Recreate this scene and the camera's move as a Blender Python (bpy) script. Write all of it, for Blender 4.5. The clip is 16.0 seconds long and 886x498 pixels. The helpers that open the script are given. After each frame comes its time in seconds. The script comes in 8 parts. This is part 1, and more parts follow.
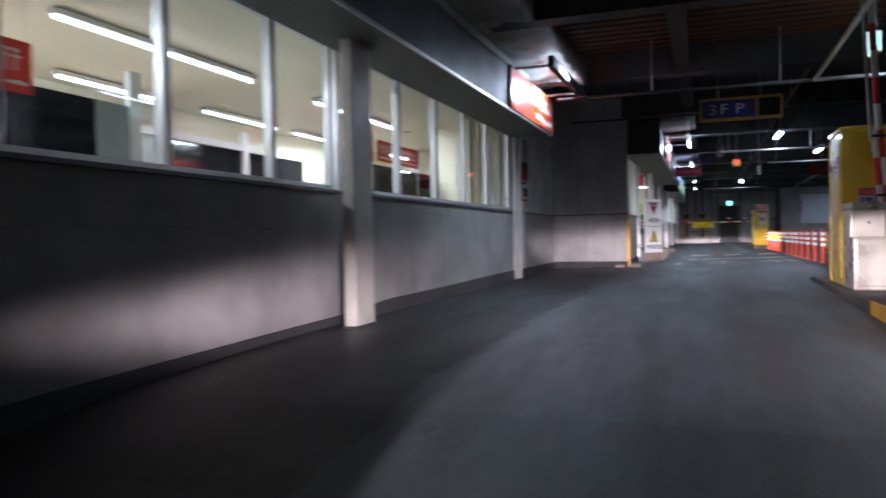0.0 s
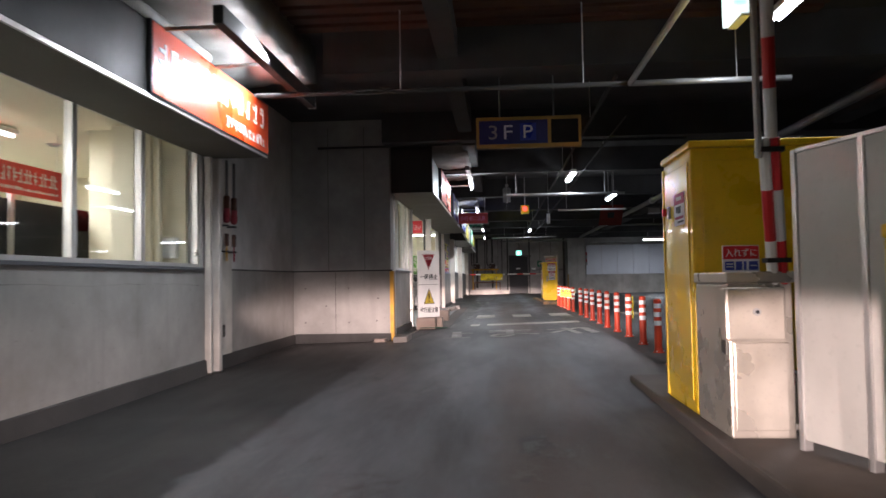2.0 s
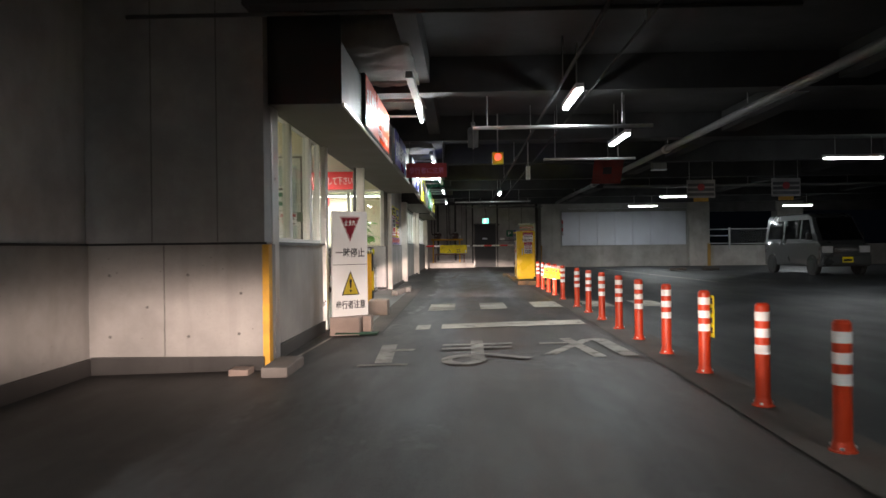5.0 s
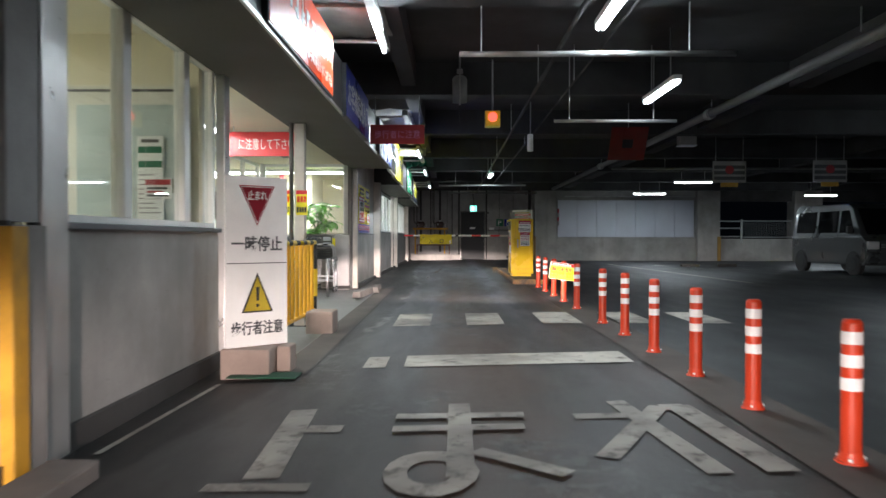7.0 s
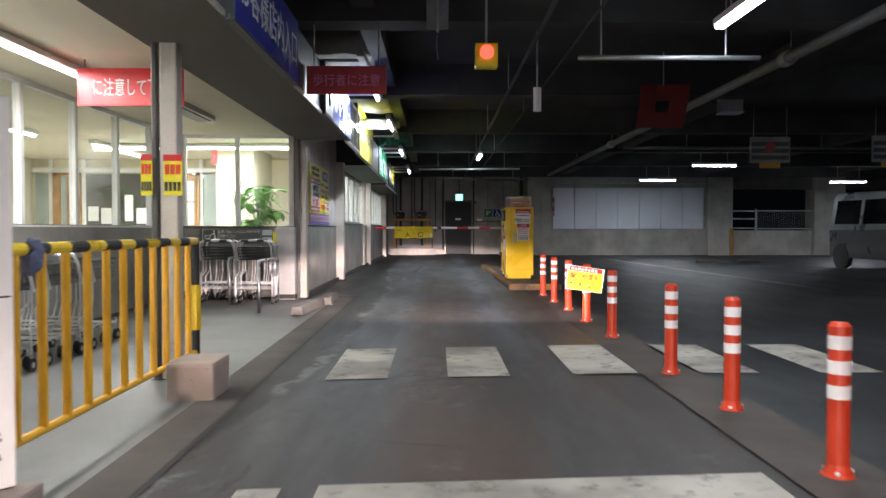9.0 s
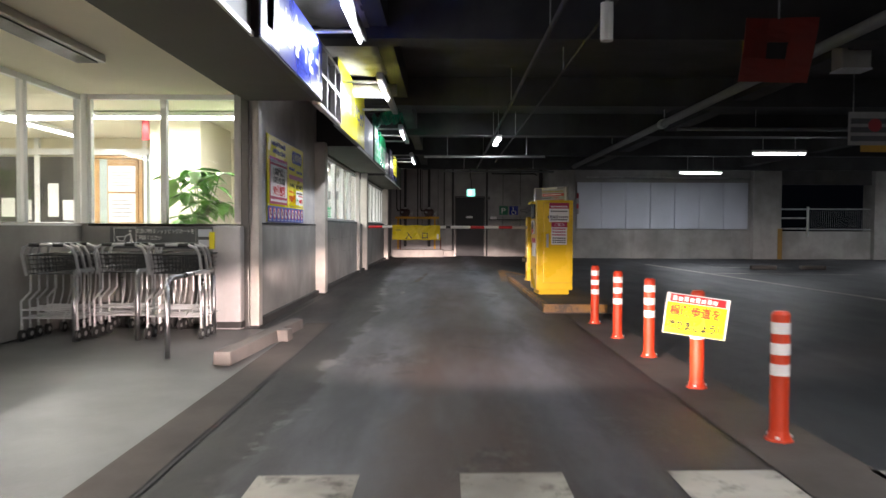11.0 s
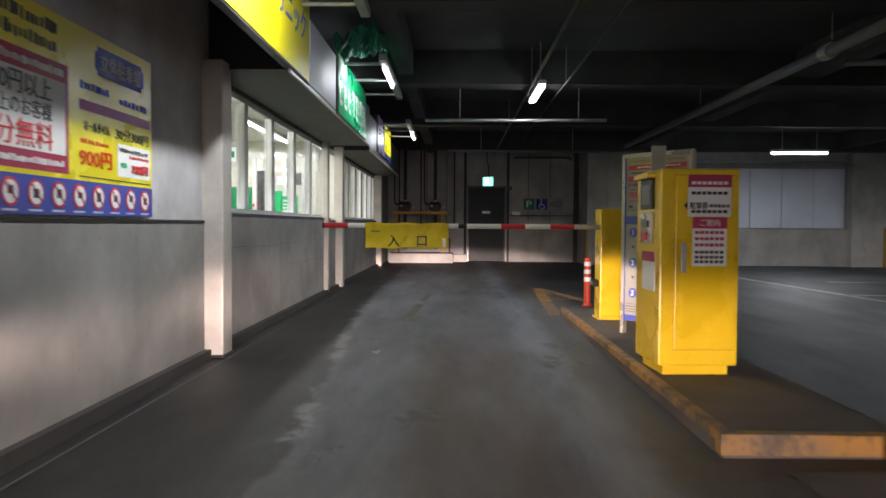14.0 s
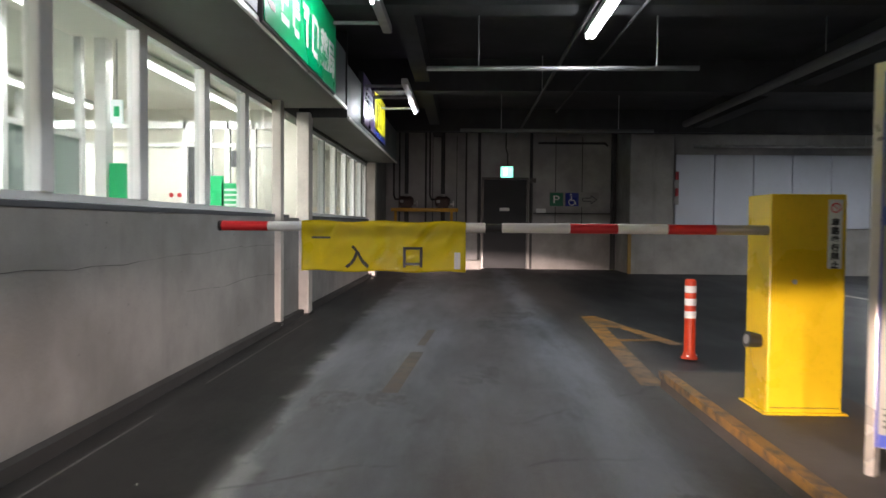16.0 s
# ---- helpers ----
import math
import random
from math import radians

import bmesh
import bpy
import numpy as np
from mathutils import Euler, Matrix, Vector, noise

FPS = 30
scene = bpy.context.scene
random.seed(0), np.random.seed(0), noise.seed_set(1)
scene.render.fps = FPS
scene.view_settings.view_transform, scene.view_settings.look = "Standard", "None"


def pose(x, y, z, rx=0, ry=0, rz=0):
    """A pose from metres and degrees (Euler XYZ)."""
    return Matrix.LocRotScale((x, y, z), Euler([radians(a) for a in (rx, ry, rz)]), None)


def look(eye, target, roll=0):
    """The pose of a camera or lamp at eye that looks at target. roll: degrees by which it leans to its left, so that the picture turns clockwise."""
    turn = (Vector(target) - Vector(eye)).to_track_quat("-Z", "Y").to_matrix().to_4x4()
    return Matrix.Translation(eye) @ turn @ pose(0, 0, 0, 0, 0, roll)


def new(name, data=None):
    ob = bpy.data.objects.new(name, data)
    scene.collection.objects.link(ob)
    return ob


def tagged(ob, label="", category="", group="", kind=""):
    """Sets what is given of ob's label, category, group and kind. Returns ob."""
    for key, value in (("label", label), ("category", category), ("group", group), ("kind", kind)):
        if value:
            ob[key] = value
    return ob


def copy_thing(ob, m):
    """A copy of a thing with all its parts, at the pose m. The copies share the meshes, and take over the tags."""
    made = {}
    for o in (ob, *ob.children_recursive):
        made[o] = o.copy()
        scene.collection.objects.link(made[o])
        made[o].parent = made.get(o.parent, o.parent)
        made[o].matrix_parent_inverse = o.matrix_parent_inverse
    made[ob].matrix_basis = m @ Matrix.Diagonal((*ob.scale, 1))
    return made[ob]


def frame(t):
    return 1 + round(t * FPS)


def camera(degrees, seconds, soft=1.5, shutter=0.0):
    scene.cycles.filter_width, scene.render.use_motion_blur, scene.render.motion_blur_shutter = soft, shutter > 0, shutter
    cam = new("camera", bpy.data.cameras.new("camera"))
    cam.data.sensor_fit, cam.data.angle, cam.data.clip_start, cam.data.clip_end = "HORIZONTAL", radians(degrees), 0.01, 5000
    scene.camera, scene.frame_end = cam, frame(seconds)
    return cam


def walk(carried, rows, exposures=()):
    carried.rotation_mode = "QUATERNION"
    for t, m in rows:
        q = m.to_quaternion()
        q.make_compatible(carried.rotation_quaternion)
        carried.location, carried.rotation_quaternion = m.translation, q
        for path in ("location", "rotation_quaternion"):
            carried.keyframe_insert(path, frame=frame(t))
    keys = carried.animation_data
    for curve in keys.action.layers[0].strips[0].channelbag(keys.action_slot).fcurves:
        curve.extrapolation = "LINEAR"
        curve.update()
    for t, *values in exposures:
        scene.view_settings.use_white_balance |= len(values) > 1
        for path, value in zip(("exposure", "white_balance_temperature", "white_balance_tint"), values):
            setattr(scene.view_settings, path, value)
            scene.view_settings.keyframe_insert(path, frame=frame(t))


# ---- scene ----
cam = camera(62.2, 16.0, shutter=0.5)
EXPOSURES = [(0, -0.6, 5250, 11), (0.5, -0.5, 5600, 12), (1.0, -0.4, 5800, 13), (1.6, -0.35, 6050, 14), (2.2, -0.3, 6250, 12), (4.5, -0.4, 6400, 7), (6, -0.5, 6700, 4), (7.2, -0.32, 5950, 4), (8, -0.33, 6000, 6), (9, -0.34, 6150, 9), (12, -0.32, 6400, 12), (14.5, -0.42, 6400, 10), (16, -0.3, 6400, 10)]
PATH = [
    (0, (0.071, -1.324, 0.576), (-0.603, 0.559, 0.544), -1.0),
    (0.5, (0.057, -0.206, 0.592), (-0.394, 1.742, 0.556), -0.9),
    (1, (0.143, 0.784, 0.681), (-0.151, 2.763, 0.683), -0.9),
    (1.5, (0.198, 1.777, 0.801), (0.0, 3.766, 0.874), -0.9),
    (2, (0.236, 2.724, 0.829), (0.086, 4.716, 0.912), -0.9),
    (2.5, (0.269, 3.649, 0.848), (0.145, 5.643, 0.93), -1.4),
    (3, (0.286, 4.487, 0.878), (0.185, 6.484, 0.918), -1.3),
    (3.5, (0.277, 5.262, 0.891), (0.196, 7.26, 0.919), -1.2),
    (6, (0.278, 9.305, 0.935), (0.237, 11.305, 0.913), -0.3),
    (6.5, (0.309, 10.117, 0.937), (0.278, 12.117, 0.912), -0.1),
    (7, (0.347, 10.947, 0.926), (0.327, 12.947, 0.896), 0.1),
    (7.5, (0.389, 11.835, 0.938), (0.382, 13.835, 0.899), 0.2),
    (8, (0.431, 12.702, 0.951), (0.434, 14.702, 0.904), 0.2),
    (8.5, (0.444, 13.46, 0.949), (0.458, 15.459, 0.897), 0.2),
    (9, (0.455, 14.12, 0.951), (0.473, 16.12, 0.898), 0.0),
    (11.5, (0.469, 18.05, 0.973), (0.456, 20.049, 0.916), 0.4),
    (12, (0.463, 18.899, 0.978), (0.445, 20.898, 0.921), 0.5),
    (12.5, (0.463, 19.753, 0.975), (0.438, 21.752, 0.919), 0.4),
    (13, (0.467, 20.616, 0.993), (0.441, 22.615, 0.931), 0.4),
    (13.5, (0.453, 21.513, 0.978), (0.427, 23.512, 0.917), 0.4),
    (14, (0.441, 22.425, 0.994), (0.409, 24.423, 0.929), 0.4),
    (14.5, (0.431, 23.316, 1.004), (0.388, 25.314, 0.937), 0.5),
    (15.5, (0.382, 25.128, 0.993), (0.329, 27.127, 0.928), 0.5),
    (16, (0.368, 25.915, 1.0), (0.313, 27.913, 0.933), 0.5),
]
walk(cam, [(t, look(eye, target, roll)) for t, eye, target, roll in PATH], EXPOSURES)
# ---- body ----

# ---- light: ceiling tubes, sign lamps, and unseen spots for the camera car's low beams ----
world = bpy.data.worlds.new("night")
world.use_nodes = True
world.node_tree.nodes["Background"].inputs[0].default_value = (0.02, 0.025, 0.04, 1)
world.node_tree.nodes["Background"].inputs[1].default_value = 0.05
scene.world = world


def area_lamp(name, m, sx, sy, power, color=(1, 1, 1), spread=180):
    d = bpy.data.lights.new(name, "AREA")
    d.shape, d.size, d.size_y, d.energy, d.color = "RECTANGLE", sx, sy, power, color
    d.spread = radians(spread)
    ob = new(name, d)
    ob.matrix_world = m
    return ob


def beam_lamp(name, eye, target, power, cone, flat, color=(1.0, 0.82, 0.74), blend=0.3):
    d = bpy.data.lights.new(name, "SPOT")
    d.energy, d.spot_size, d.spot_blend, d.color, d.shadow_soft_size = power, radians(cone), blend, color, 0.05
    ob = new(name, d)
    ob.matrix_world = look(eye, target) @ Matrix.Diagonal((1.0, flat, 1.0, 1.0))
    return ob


TUBE_WHITE = (0.93, 0.97, 1.0)
WARM_WHITE = (1.0, 0.97, 0.90)

# ---- materials ----


def shader(name):
    m = bpy.data.materials.new(name)
    m.use_nodes = True
    nt = m.node_tree
    return m, nt, nt.nodes["Principled BSDF"]


def link(nt, a, b):
    nt.links.new(a, b)


def math_node(nt, op, a, b=None, c=None):
    n = nt.nodes.new("ShaderNodeMath")
    n.operation = op
    for i, v in enumerate((a, b, c)):
        if v is None:
            continue
        if isinstance(v, (int, float)):
            n.inputs[i].default_value = v
        else:
            link(nt, v, n.inputs[i])
    return n.outputs[0]


def noise_node(nt, coord, scale, detail=4.0, rough=0.55, stretch=None):
    if stretch:
        mp = nt.nodes.new("ShaderNodeMapping")
        mp.inputs["Scale"].default_value = stretch
        link(nt, coord, mp.inputs[0])
        coord = mp.outputs[0]
    n = nt.nodes.new("ShaderNodeTexNoise")
    n.inputs["Scale"].default_value = scale
    n.inputs["Detail"].default_value = detail
    n.inputs["Roughness"].default_value = rough
    link(nt, coord, n.inputs["Vector"])
    return n.outputs["Fac"]


def ramp(nt, fac, lo, hi, a=0.0, b=1.0):
    n = nt.nodes.new("ShaderNodeMapRange")
    n.interpolation_type = "SMOOTHSTEP"
    for i, v in enumerate((lo, hi, a, b)):
        n.inputs[i + 1].default_value = v
    link(nt, fac, n.inputs[0])
    return n.outputs[0]


def mixed(nt, fac, a, b):
    n = nt.nodes.new("ShaderNodeMix")
    n.data_type = "RGBA"
    link(nt, fac, n.inputs[0])
    for i, v in ((6, a), (7, b)):
        if isinstance(v, tuple):
            n.inputs[i].default_value = (*v[:3], 1)
        else:
            link(nt, v, n.inputs[i])
    return n.outputs[2]


def coords(nt):
    return nt.nodes.new("ShaderNodeTexCoord").outputs["Object"]


def relief(nt, bsdf, height, strength, dist=0.01):
    n = nt.nodes.new("ShaderNodeBump")
    n.inputs["Strength"].default_value = strength
    n.inputs["Distance"].default_value = dist
    link(nt, height, n.inputs["Height"])
    link(nt, n.outputs[0], bsdf.inputs["Normal"])


def dim(c, f):
    return tuple(min(1.0, v * f) for v in c[:3])


def paint(name, col, rough=0.45, metal=0.0, var=0.12, scale=3.0, bump=0.05, grime=0.25, coat=0.0):
    """A painted, plastic or metal surface: broad unevenness, fine grain, and grime in patches."""
    m, nt, b = shader(name)
    v = coords(nt)
    broad = noise_node(nt, v, scale)
    fine = noise_node(nt, v, scale * 22, 3)
    c = mixed(nt, ramp(nt, broad, 0.3, 0.7), dim(col, 1 - var), dim(col, 1 + var))
    c = mixed(nt, ramp(nt, fine, 0.55, 0.8, 0, grime), c, dim(col, 0.45))
    link(nt, c, b.inputs["Base Color"])
    link(nt, ramp(nt, broad, 0.25, 0.75, max(0.02, rough - 0.12), min(1, rough + 0.12)), b.inputs["Roughness"])
    b.inputs["Metallic"].default_value = metal
    b.inputs["Coat Weight"].default_value = coat
    relief(nt, b, fine, bump, 0.004)
    return m


def concrete(name, col, rough=0.8, streak=0.4, holes=True):
    m, nt, b = shader(name)
    v = coords(nt)
    cloud = noise_node(nt, v, 1.3, 6, 0.6)
    run = noise_node(nt, v, 2.2, 4, 0.6, (1.6, 1.6, 0.16))
    fine = noise_node(nt, v, 55, 4)
    c = mixed(nt, ramp(nt, cloud, 0.3, 0.72), dim(col, 0.72), dim(col, 1.15))
    c = mixed(nt, ramp(nt, run, 0.52, 0.78, 0, streak), c, dim(col, 0.5))
    c = mixed(nt, ramp(nt, fine, 0.5, 0.75, 0, 0.25), c, dim(col, 0.7))
    h = fine
    if holes:
        vo = nt.nodes.new("ShaderNodeTexVoronoi")
        vo.inputs["Scale"].default_value = 9
        link(nt, v, vo.inputs["Vector"])
        pit = ramp(nt, vo.outputs["Distance"], 0.03, 0.06)
        c = mixed(nt, pit, dim(col, 0.4), c)
        h = math_node(nt, "ADD", fine, pit)
    link(nt, c, b.inputs["Base Color"])
    b.inputs["Roughness"].default_value = rough
    relief(nt, b, h, 0.25, 0.006)
    return m


def glow(name, col, power, base=(0.9, 0.9, 0.9)):
    m, nt, b = shader(name)
    b.inputs["Base Color"].default_value = (*base, 1)
    b.inputs["Emission Color"].default_value = (*col, 1)
    b.inputs["Emission Strength"].default_value = power
    return m


def pane_glass(name, gloss=0.04, tint=(0.93, 0.95, 0.95)):
    m, nt, b = shader(name)
    nt.nodes.remove(b)
    tr, gl = nt.nodes.new("ShaderNodeBsdfTransparent"), nt.nodes.new("ShaderNodeBsdfGlossy")
    tr.inputs[0].default_value = (*tint, 1)
    gl.inputs["Roughness"].default_value = 0.02
    lw = nt.nodes.new("ShaderNodeLayerWeight")
    lw.inputs[0].default_value = 0.5
    graze = math_node(nt, "POWER", lw.outputs["Facing"], 5.0)
    mx = nt.nodes.new("ShaderNodeMixShader")
    link(nt, math_node(nt, "MULTIPLY_ADD", graze, 0.45, gloss), mx.inputs[0])
    link(nt, tr.outputs[0], mx.inputs[1])
    link(nt, gl.outputs[0], mx.inputs[2])
    link(nt, mx.outputs[0], nt.nodes["Material Output"].inputs[0])
    return m


def road_surface():
    """Worn asphalt: a pale driven lane with a brown rubbed middle, a dark strip along the shop wall, patches and cracks."""
    m, nt, b = shader("worn_asphalt")
    v = coords(nt)
    sep = nt.nodes.new("ShaderNodeSeparateXYZ")
    link(nt, v, sep.inputs[0])
    x, y = sep.outputs[0], sep.outputs[1]
    cloud = noise_node(nt, v, 0.55, 6, 0.6)
    streak = noise_node(nt, v, 1.3, 7, 0.66, (1.5, 0.3, 1))
    rag = noise_node(nt, v, 1.1, 7, 0.68)
    fine = noise_node(nt, v, 140, 3)
    grit = noise_node(nt, v, 38, 4, 0.7)
    speck = noise_node(nt, v, 9, 5, 0.75)

    def shifted(amount):
        return math_node(nt, "ADD", x, math_node(nt, "MULTIPLY", math_node(nt, "SUBTRACT", rag, 0.5), amount))

    # where the dark strip ends: it swings out towards the lane, then back to the wall
    sway = math_node(nt, "MULTIPLY", math_node(nt, "SUBTRACT", noise_node(nt, v, 1.4, 3, 0.6), 0.5), 0.34)
    edge = math_node(nt, "SUBTRACT", math_node(nt, "ADD", x, sway), ramp(nt, y, 10, 22, 0.0, 0.98))
    edge = math_node(nt, "ADD", edge, ramp(nt, y, 25, 33, 0.0, 0.38))
    lane = ramp(nt, edge, -1.34, -1.27)
    far = ramp(nt, shifted(0.5), 1.75, 2.1)
    older = math_node(nt, "ADD", ramp(nt, y, 16.5, 24), ramp(nt, y, 6.0, 14.0, 0.75, 0.1))
    pale_new = mixed(nt, ramp(nt, streak, 0.30, 0.72), (0.056, 0.057, 0.062), (0.110, 0.114, 0.128))
    pale_old = mixed(nt, ramp(nt, streak, 0.28, 0.74), (0.031, 0.027, 0.0255), (0.053, 0.050, 0.048))
    pale = mixed(nt, older, pale_old, pale_new)
    dark = mixed(nt, ramp(nt, cloud, 0.38, 0.62), (0.014, 0.013, 0.0125), (0.034, 0.031, 0.029))
    lot = mixed(nt, ramp(nt, cloud, 0.38, 0.62), (0.014, 0.0145, 0.016), (0.036, 0.037, 0.039))
    # brown rubber film down the middle and along the gate island
    mid = ramp(nt, math_node(nt, "ABSOLUTE", math_node(nt, "SUBTRACT", shifted(0.5), 0.57)), 0.18, 0.52, 0.95, 0.0)
    mid = math_node(nt, "MULTIPLY", mid, ramp(nt, y, 26, 31, 1.0, 0.3))
    mid = math_node(nt, "MULTIPLY", mid, ramp(nt, noise_node(nt, v, 0.8, 5, 0.6, (1.0, 0.22, 1)), 0.30, 0.50))
    side = ramp(nt, shifted(0.4), 1.22, 1.5, 0.0, 0.8)
    c = mixed(nt, mid, pale, (0.062, 0.041, 0.031))
    c = mixed(nt, side, c, (0.045, 0.038, 0.034))
    # a bluish wheel track beside the gate, its glossy highlight painted into the colour
    painted_sheen = ramp(nt, math_node(nt, "ABSOLUTE", math_node(nt, "SUBTRACT", shifted(0.3), 1.12)), 0.04, 0.24, 0.5, 0.0)
    c = mixed(nt, math_node(nt, "MULTIPLY", math_node(nt, "MULTIPLY", painted_sheen, ramp(nt, y, 20, 23)), ramp(nt, streak, 0.34, 0.56)), c, (0.165, 0.175, 0.205))
    # oil stains
    c = mixed(nt, ramp(nt, rag, 0.60, 0.68, 0, 0.75), c, (0.030, 0.026, 0.024))
    # old repairs and damp patches with ragged outlines
    blot = noise_node(nt, v, 0.75, 8, 0.7, (1.0, 0.55, 1))
    c = mixed(nt, ramp(nt, blot, 0.585, 0.605, 0, 0.6), c, (0.026, 0.024, 0.023))
    c = mixed(nt, math_node(nt, "MULTIPLY", ramp(nt, blot, 0.555, 0.585, 0, 0.3), ramp(nt, speck, 0.5, 0.6)), c, (0.16, 0.16, 0.155))
    c = mixed(nt, lane, dark, c)
    c = mixed(nt, far, c, lot)
    # scuffed pale rim where the two coats meet
    rim = math_node(nt, "MULTIPLY", ramp(nt, math_node(nt, "ABSOLUTE", math_node(nt, "ADD", edge, 1.30)), 0.02, 0.09, 1.0, 0.0), ramp(nt, rag, 0.52, 0.58))
    c = mixed(nt, math_node(nt, "MULTIPLY", rim, ramp(nt, y, 14, 18, 0.0, 0.6)), c, (0.20, 0.20, 0.195))
    vo = nt.nodes.new("ShaderNodeTexVoronoi")
    vo.feature = "DISTANCE_TO_EDGE"
    vo.inputs["Scale"].default_value = 0.21
    mp = nt.nodes.new("ShaderNodeMix")
    mp.data_type = "VECTOR"
    mp.inputs[0].default_value = 0.2
    link(nt, v, mp.inputs[4])
    nz = nt.nodes.new("ShaderNodeTexNoise")
    nz.inputs["Scale"].default_value = 2.6
    nz.inputs["Detail"].default_value = 6.0
    link(nt, v, nz.inputs["Vector"])
    link(nt, nz.outputs["Color"], mp.inputs[5])
    link(nt, mp.outputs[1], vo.inputs["Vector"])
    crack = math_node(nt, "MULTIPLY", ramp(nt, vo.outputs["Distance"], 0.0, 0.0035, 0.6, 0.0), ramp(nt, cloud, 0.52, 0.58))
    c = mixed(nt, crack, c, (0.012, 0.011, 0.011))
    c = mixed(nt, ramp(nt, speck, 0.60, 0.75, 0, 0.5), c, (0.036, 0.033, 0.031))
    c = mixed(nt, ramp(nt, grit, 0.55, 0.78, 0, 0.5), c, (0.03, 0.03, 0.03))
    link(nt, c, b.inputs["Base Color"])
    link(nt, ramp(nt, streak, 0.28, 0.72, 0.60, 0.49), b.inputs["Roughness"])
    b.inputs["Specular IOR Level"].default_value = 0.34
    relief(nt, b, math_node(nt, "ADD", fine, math_node(nt, "ADD", grit, speck)), 0.42, 0.006)
    return m


def marking(name, col, wear=0.0, under=(0.055, 0.048, 0.042)):
    """Road paint worn through to the asphalt in places."""
    m, nt, b = shader(name)
    v = coords(nt)
    worn = noise_node(nt, v, 7, 6, 0.7)
    broad = noise_node(nt, v, 1.6, 3)
    c = mixed(nt, ramp(nt, broad, 0.3, 0.7), dim(col, 0.7), col)
    c = mixed(nt, ramp(nt, noise_node(nt, v, 0.9, 4), 0.42, 0.62, 0, 0.65), c, dim(under, 1.9))
    c = mixed(nt, ramp(nt, worn, 0.5 - wear, 0.72 - wear, 0, 0.9), c, under)
    link(nt, c, b.inputs["Base Color"])
    b.inputs["Roughness"].default_value = 0.7
    relief(nt, b, worn, 0.2, 0.003)
    return m


ROAD = road_surface()
BOARD_CREAM = paint("cream_board_face", (0.31, 0.30, 0.26), 0.5, 0, 0.05, 3.0, 0.02, 0.1)
TEXT_GREY = paint("dark_grey_print", (0.075, 0.07, 0.065), 0.6, 0, 0.1, 4.0, 0.0, 0.0)
CONC = concrete("fair_faced_concrete", (0.30, 0.285, 0.27))
CONC_DARK = concrete("dark_base_concrete", (0.045, 0.042, 0.04), streak=0.6, holes=False)
PANEL = concrete("painted_wall_panel", (0.34, 0.33, 0.325), 0.7, 0.3, False)
# brighter copy of PANEL: lamp light on two walls put into the colour
PANEL_LIT = concrete("lit_grey_wall_panel", (0.56, 0.545, 0.54), 0.75, 0.3, False)
PANEL_BLUE = paint("pale_metal_panel", (0.55, 0.57, 0.64), 0.5, 0, 0.06, 0.8, 0.04, 0.12)
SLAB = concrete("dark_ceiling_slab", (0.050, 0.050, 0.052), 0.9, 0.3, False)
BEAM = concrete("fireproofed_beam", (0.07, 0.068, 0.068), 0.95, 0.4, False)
RUST = paint("rust_red_deck", (0.07, 0.028, 0.016), 0.8, 0, 0.35, 2.0, 0.3, 0.5)
PLASTER = paint("cream_plaster", (0.76, 0.745, 0.67), 0.8, 0, 0.04, 1.0, 0.05, 0.03)
ROOM_CREAM = paint("yellowed_cream_plaster", (0.80, 0.745, 0.58), 0.8, 0, 0.04, 1.0, 0.05, 0.03)
WHITE_WALL = paint("white_plaster", (0.82, 0.83, 0.82), 0.7, 0, 0.03, 1.0, 0.05, 0.03)
LINO = paint("grey_lino", (0.42, 0.41, 0.38), 0.35, 0, 0.1, 2.0, 0.03, 0.15)
ALU = paint("anodised_aluminium", (0.55, 0.54, 0.53), 0.38, 0.75, 0.08, 4.0, 0.03, 0.15)
ALU_WHITE = paint("white_window_bar", (0.84, 0.84, 0.83), 0.4, 0.0, 0.05, 3.0, 0.02, 0.12)
ALU_DARK = paint("dark_bronze_frame", (0.10, 0.095, 0.09), 0.4, 0.5, 0.1, 3.0, 0.03, 0.2)
POST = paint("beige_steel_post", (0.54, 0.50, 0.455), 0.5, 0.1, 0.15, 3.0, 0.06, 0.45)
FASCIA = paint("grey_fascia_sheet", (0.085, 0.088, 0.092), 0.5, 0.3, 0.25, 1.2, 0.05, 0.3)
DARK_FASCIA = paint("black_green_fascia", (0.012, 0.014, 0.0135), 0.6, 0.0, 0.35, 1.6, 0.06, 0.3)
HOSE_RED = paint("dull_hose_red", (0.22, 0.018, 0.03), 0.55, 0, 0.12, 3.0, 0.02, 0.2)
SOFFIT = paint("grey_soffit_board", (0.105, 0.10, 0.085), 0.7, 0, 0.15, 1.5, 0.05, 0.3)
JOINT = paint("grey_joint_filler", (0.12, 0.115, 0.11), 0.8, 0, 0.2, 4.0, 0.05, 0.3)
BLACK = paint("black_sheet", (0.015, 0.015, 0.016), 0.5, 0, 0.2, 2.0, 0.03, 0.1)
GALV = paint("galvanised_conduit", (0.42, 0.42, 0.42), 0.45, 0.6, 0.2, 5.0, 0.05, 0.4)
PIPE_GREY = paint("dull_grey_pipe", (0.15, 0.15, 0.15), 0.6, 0.2, 0.2, 3.0, 0.05, 0.4)
STEEL = paint("chromed_tube", (0.40, 0.40, 0.41), 0.36, 1.0, 0.05, 6.0, 0.0, 0.1)
YELLOW = paint("yellow_enamel", (0.80, 0.53, 0.012), 0.32, 0, 0.1, 2.0, 0.03, 0.22, 0.4)
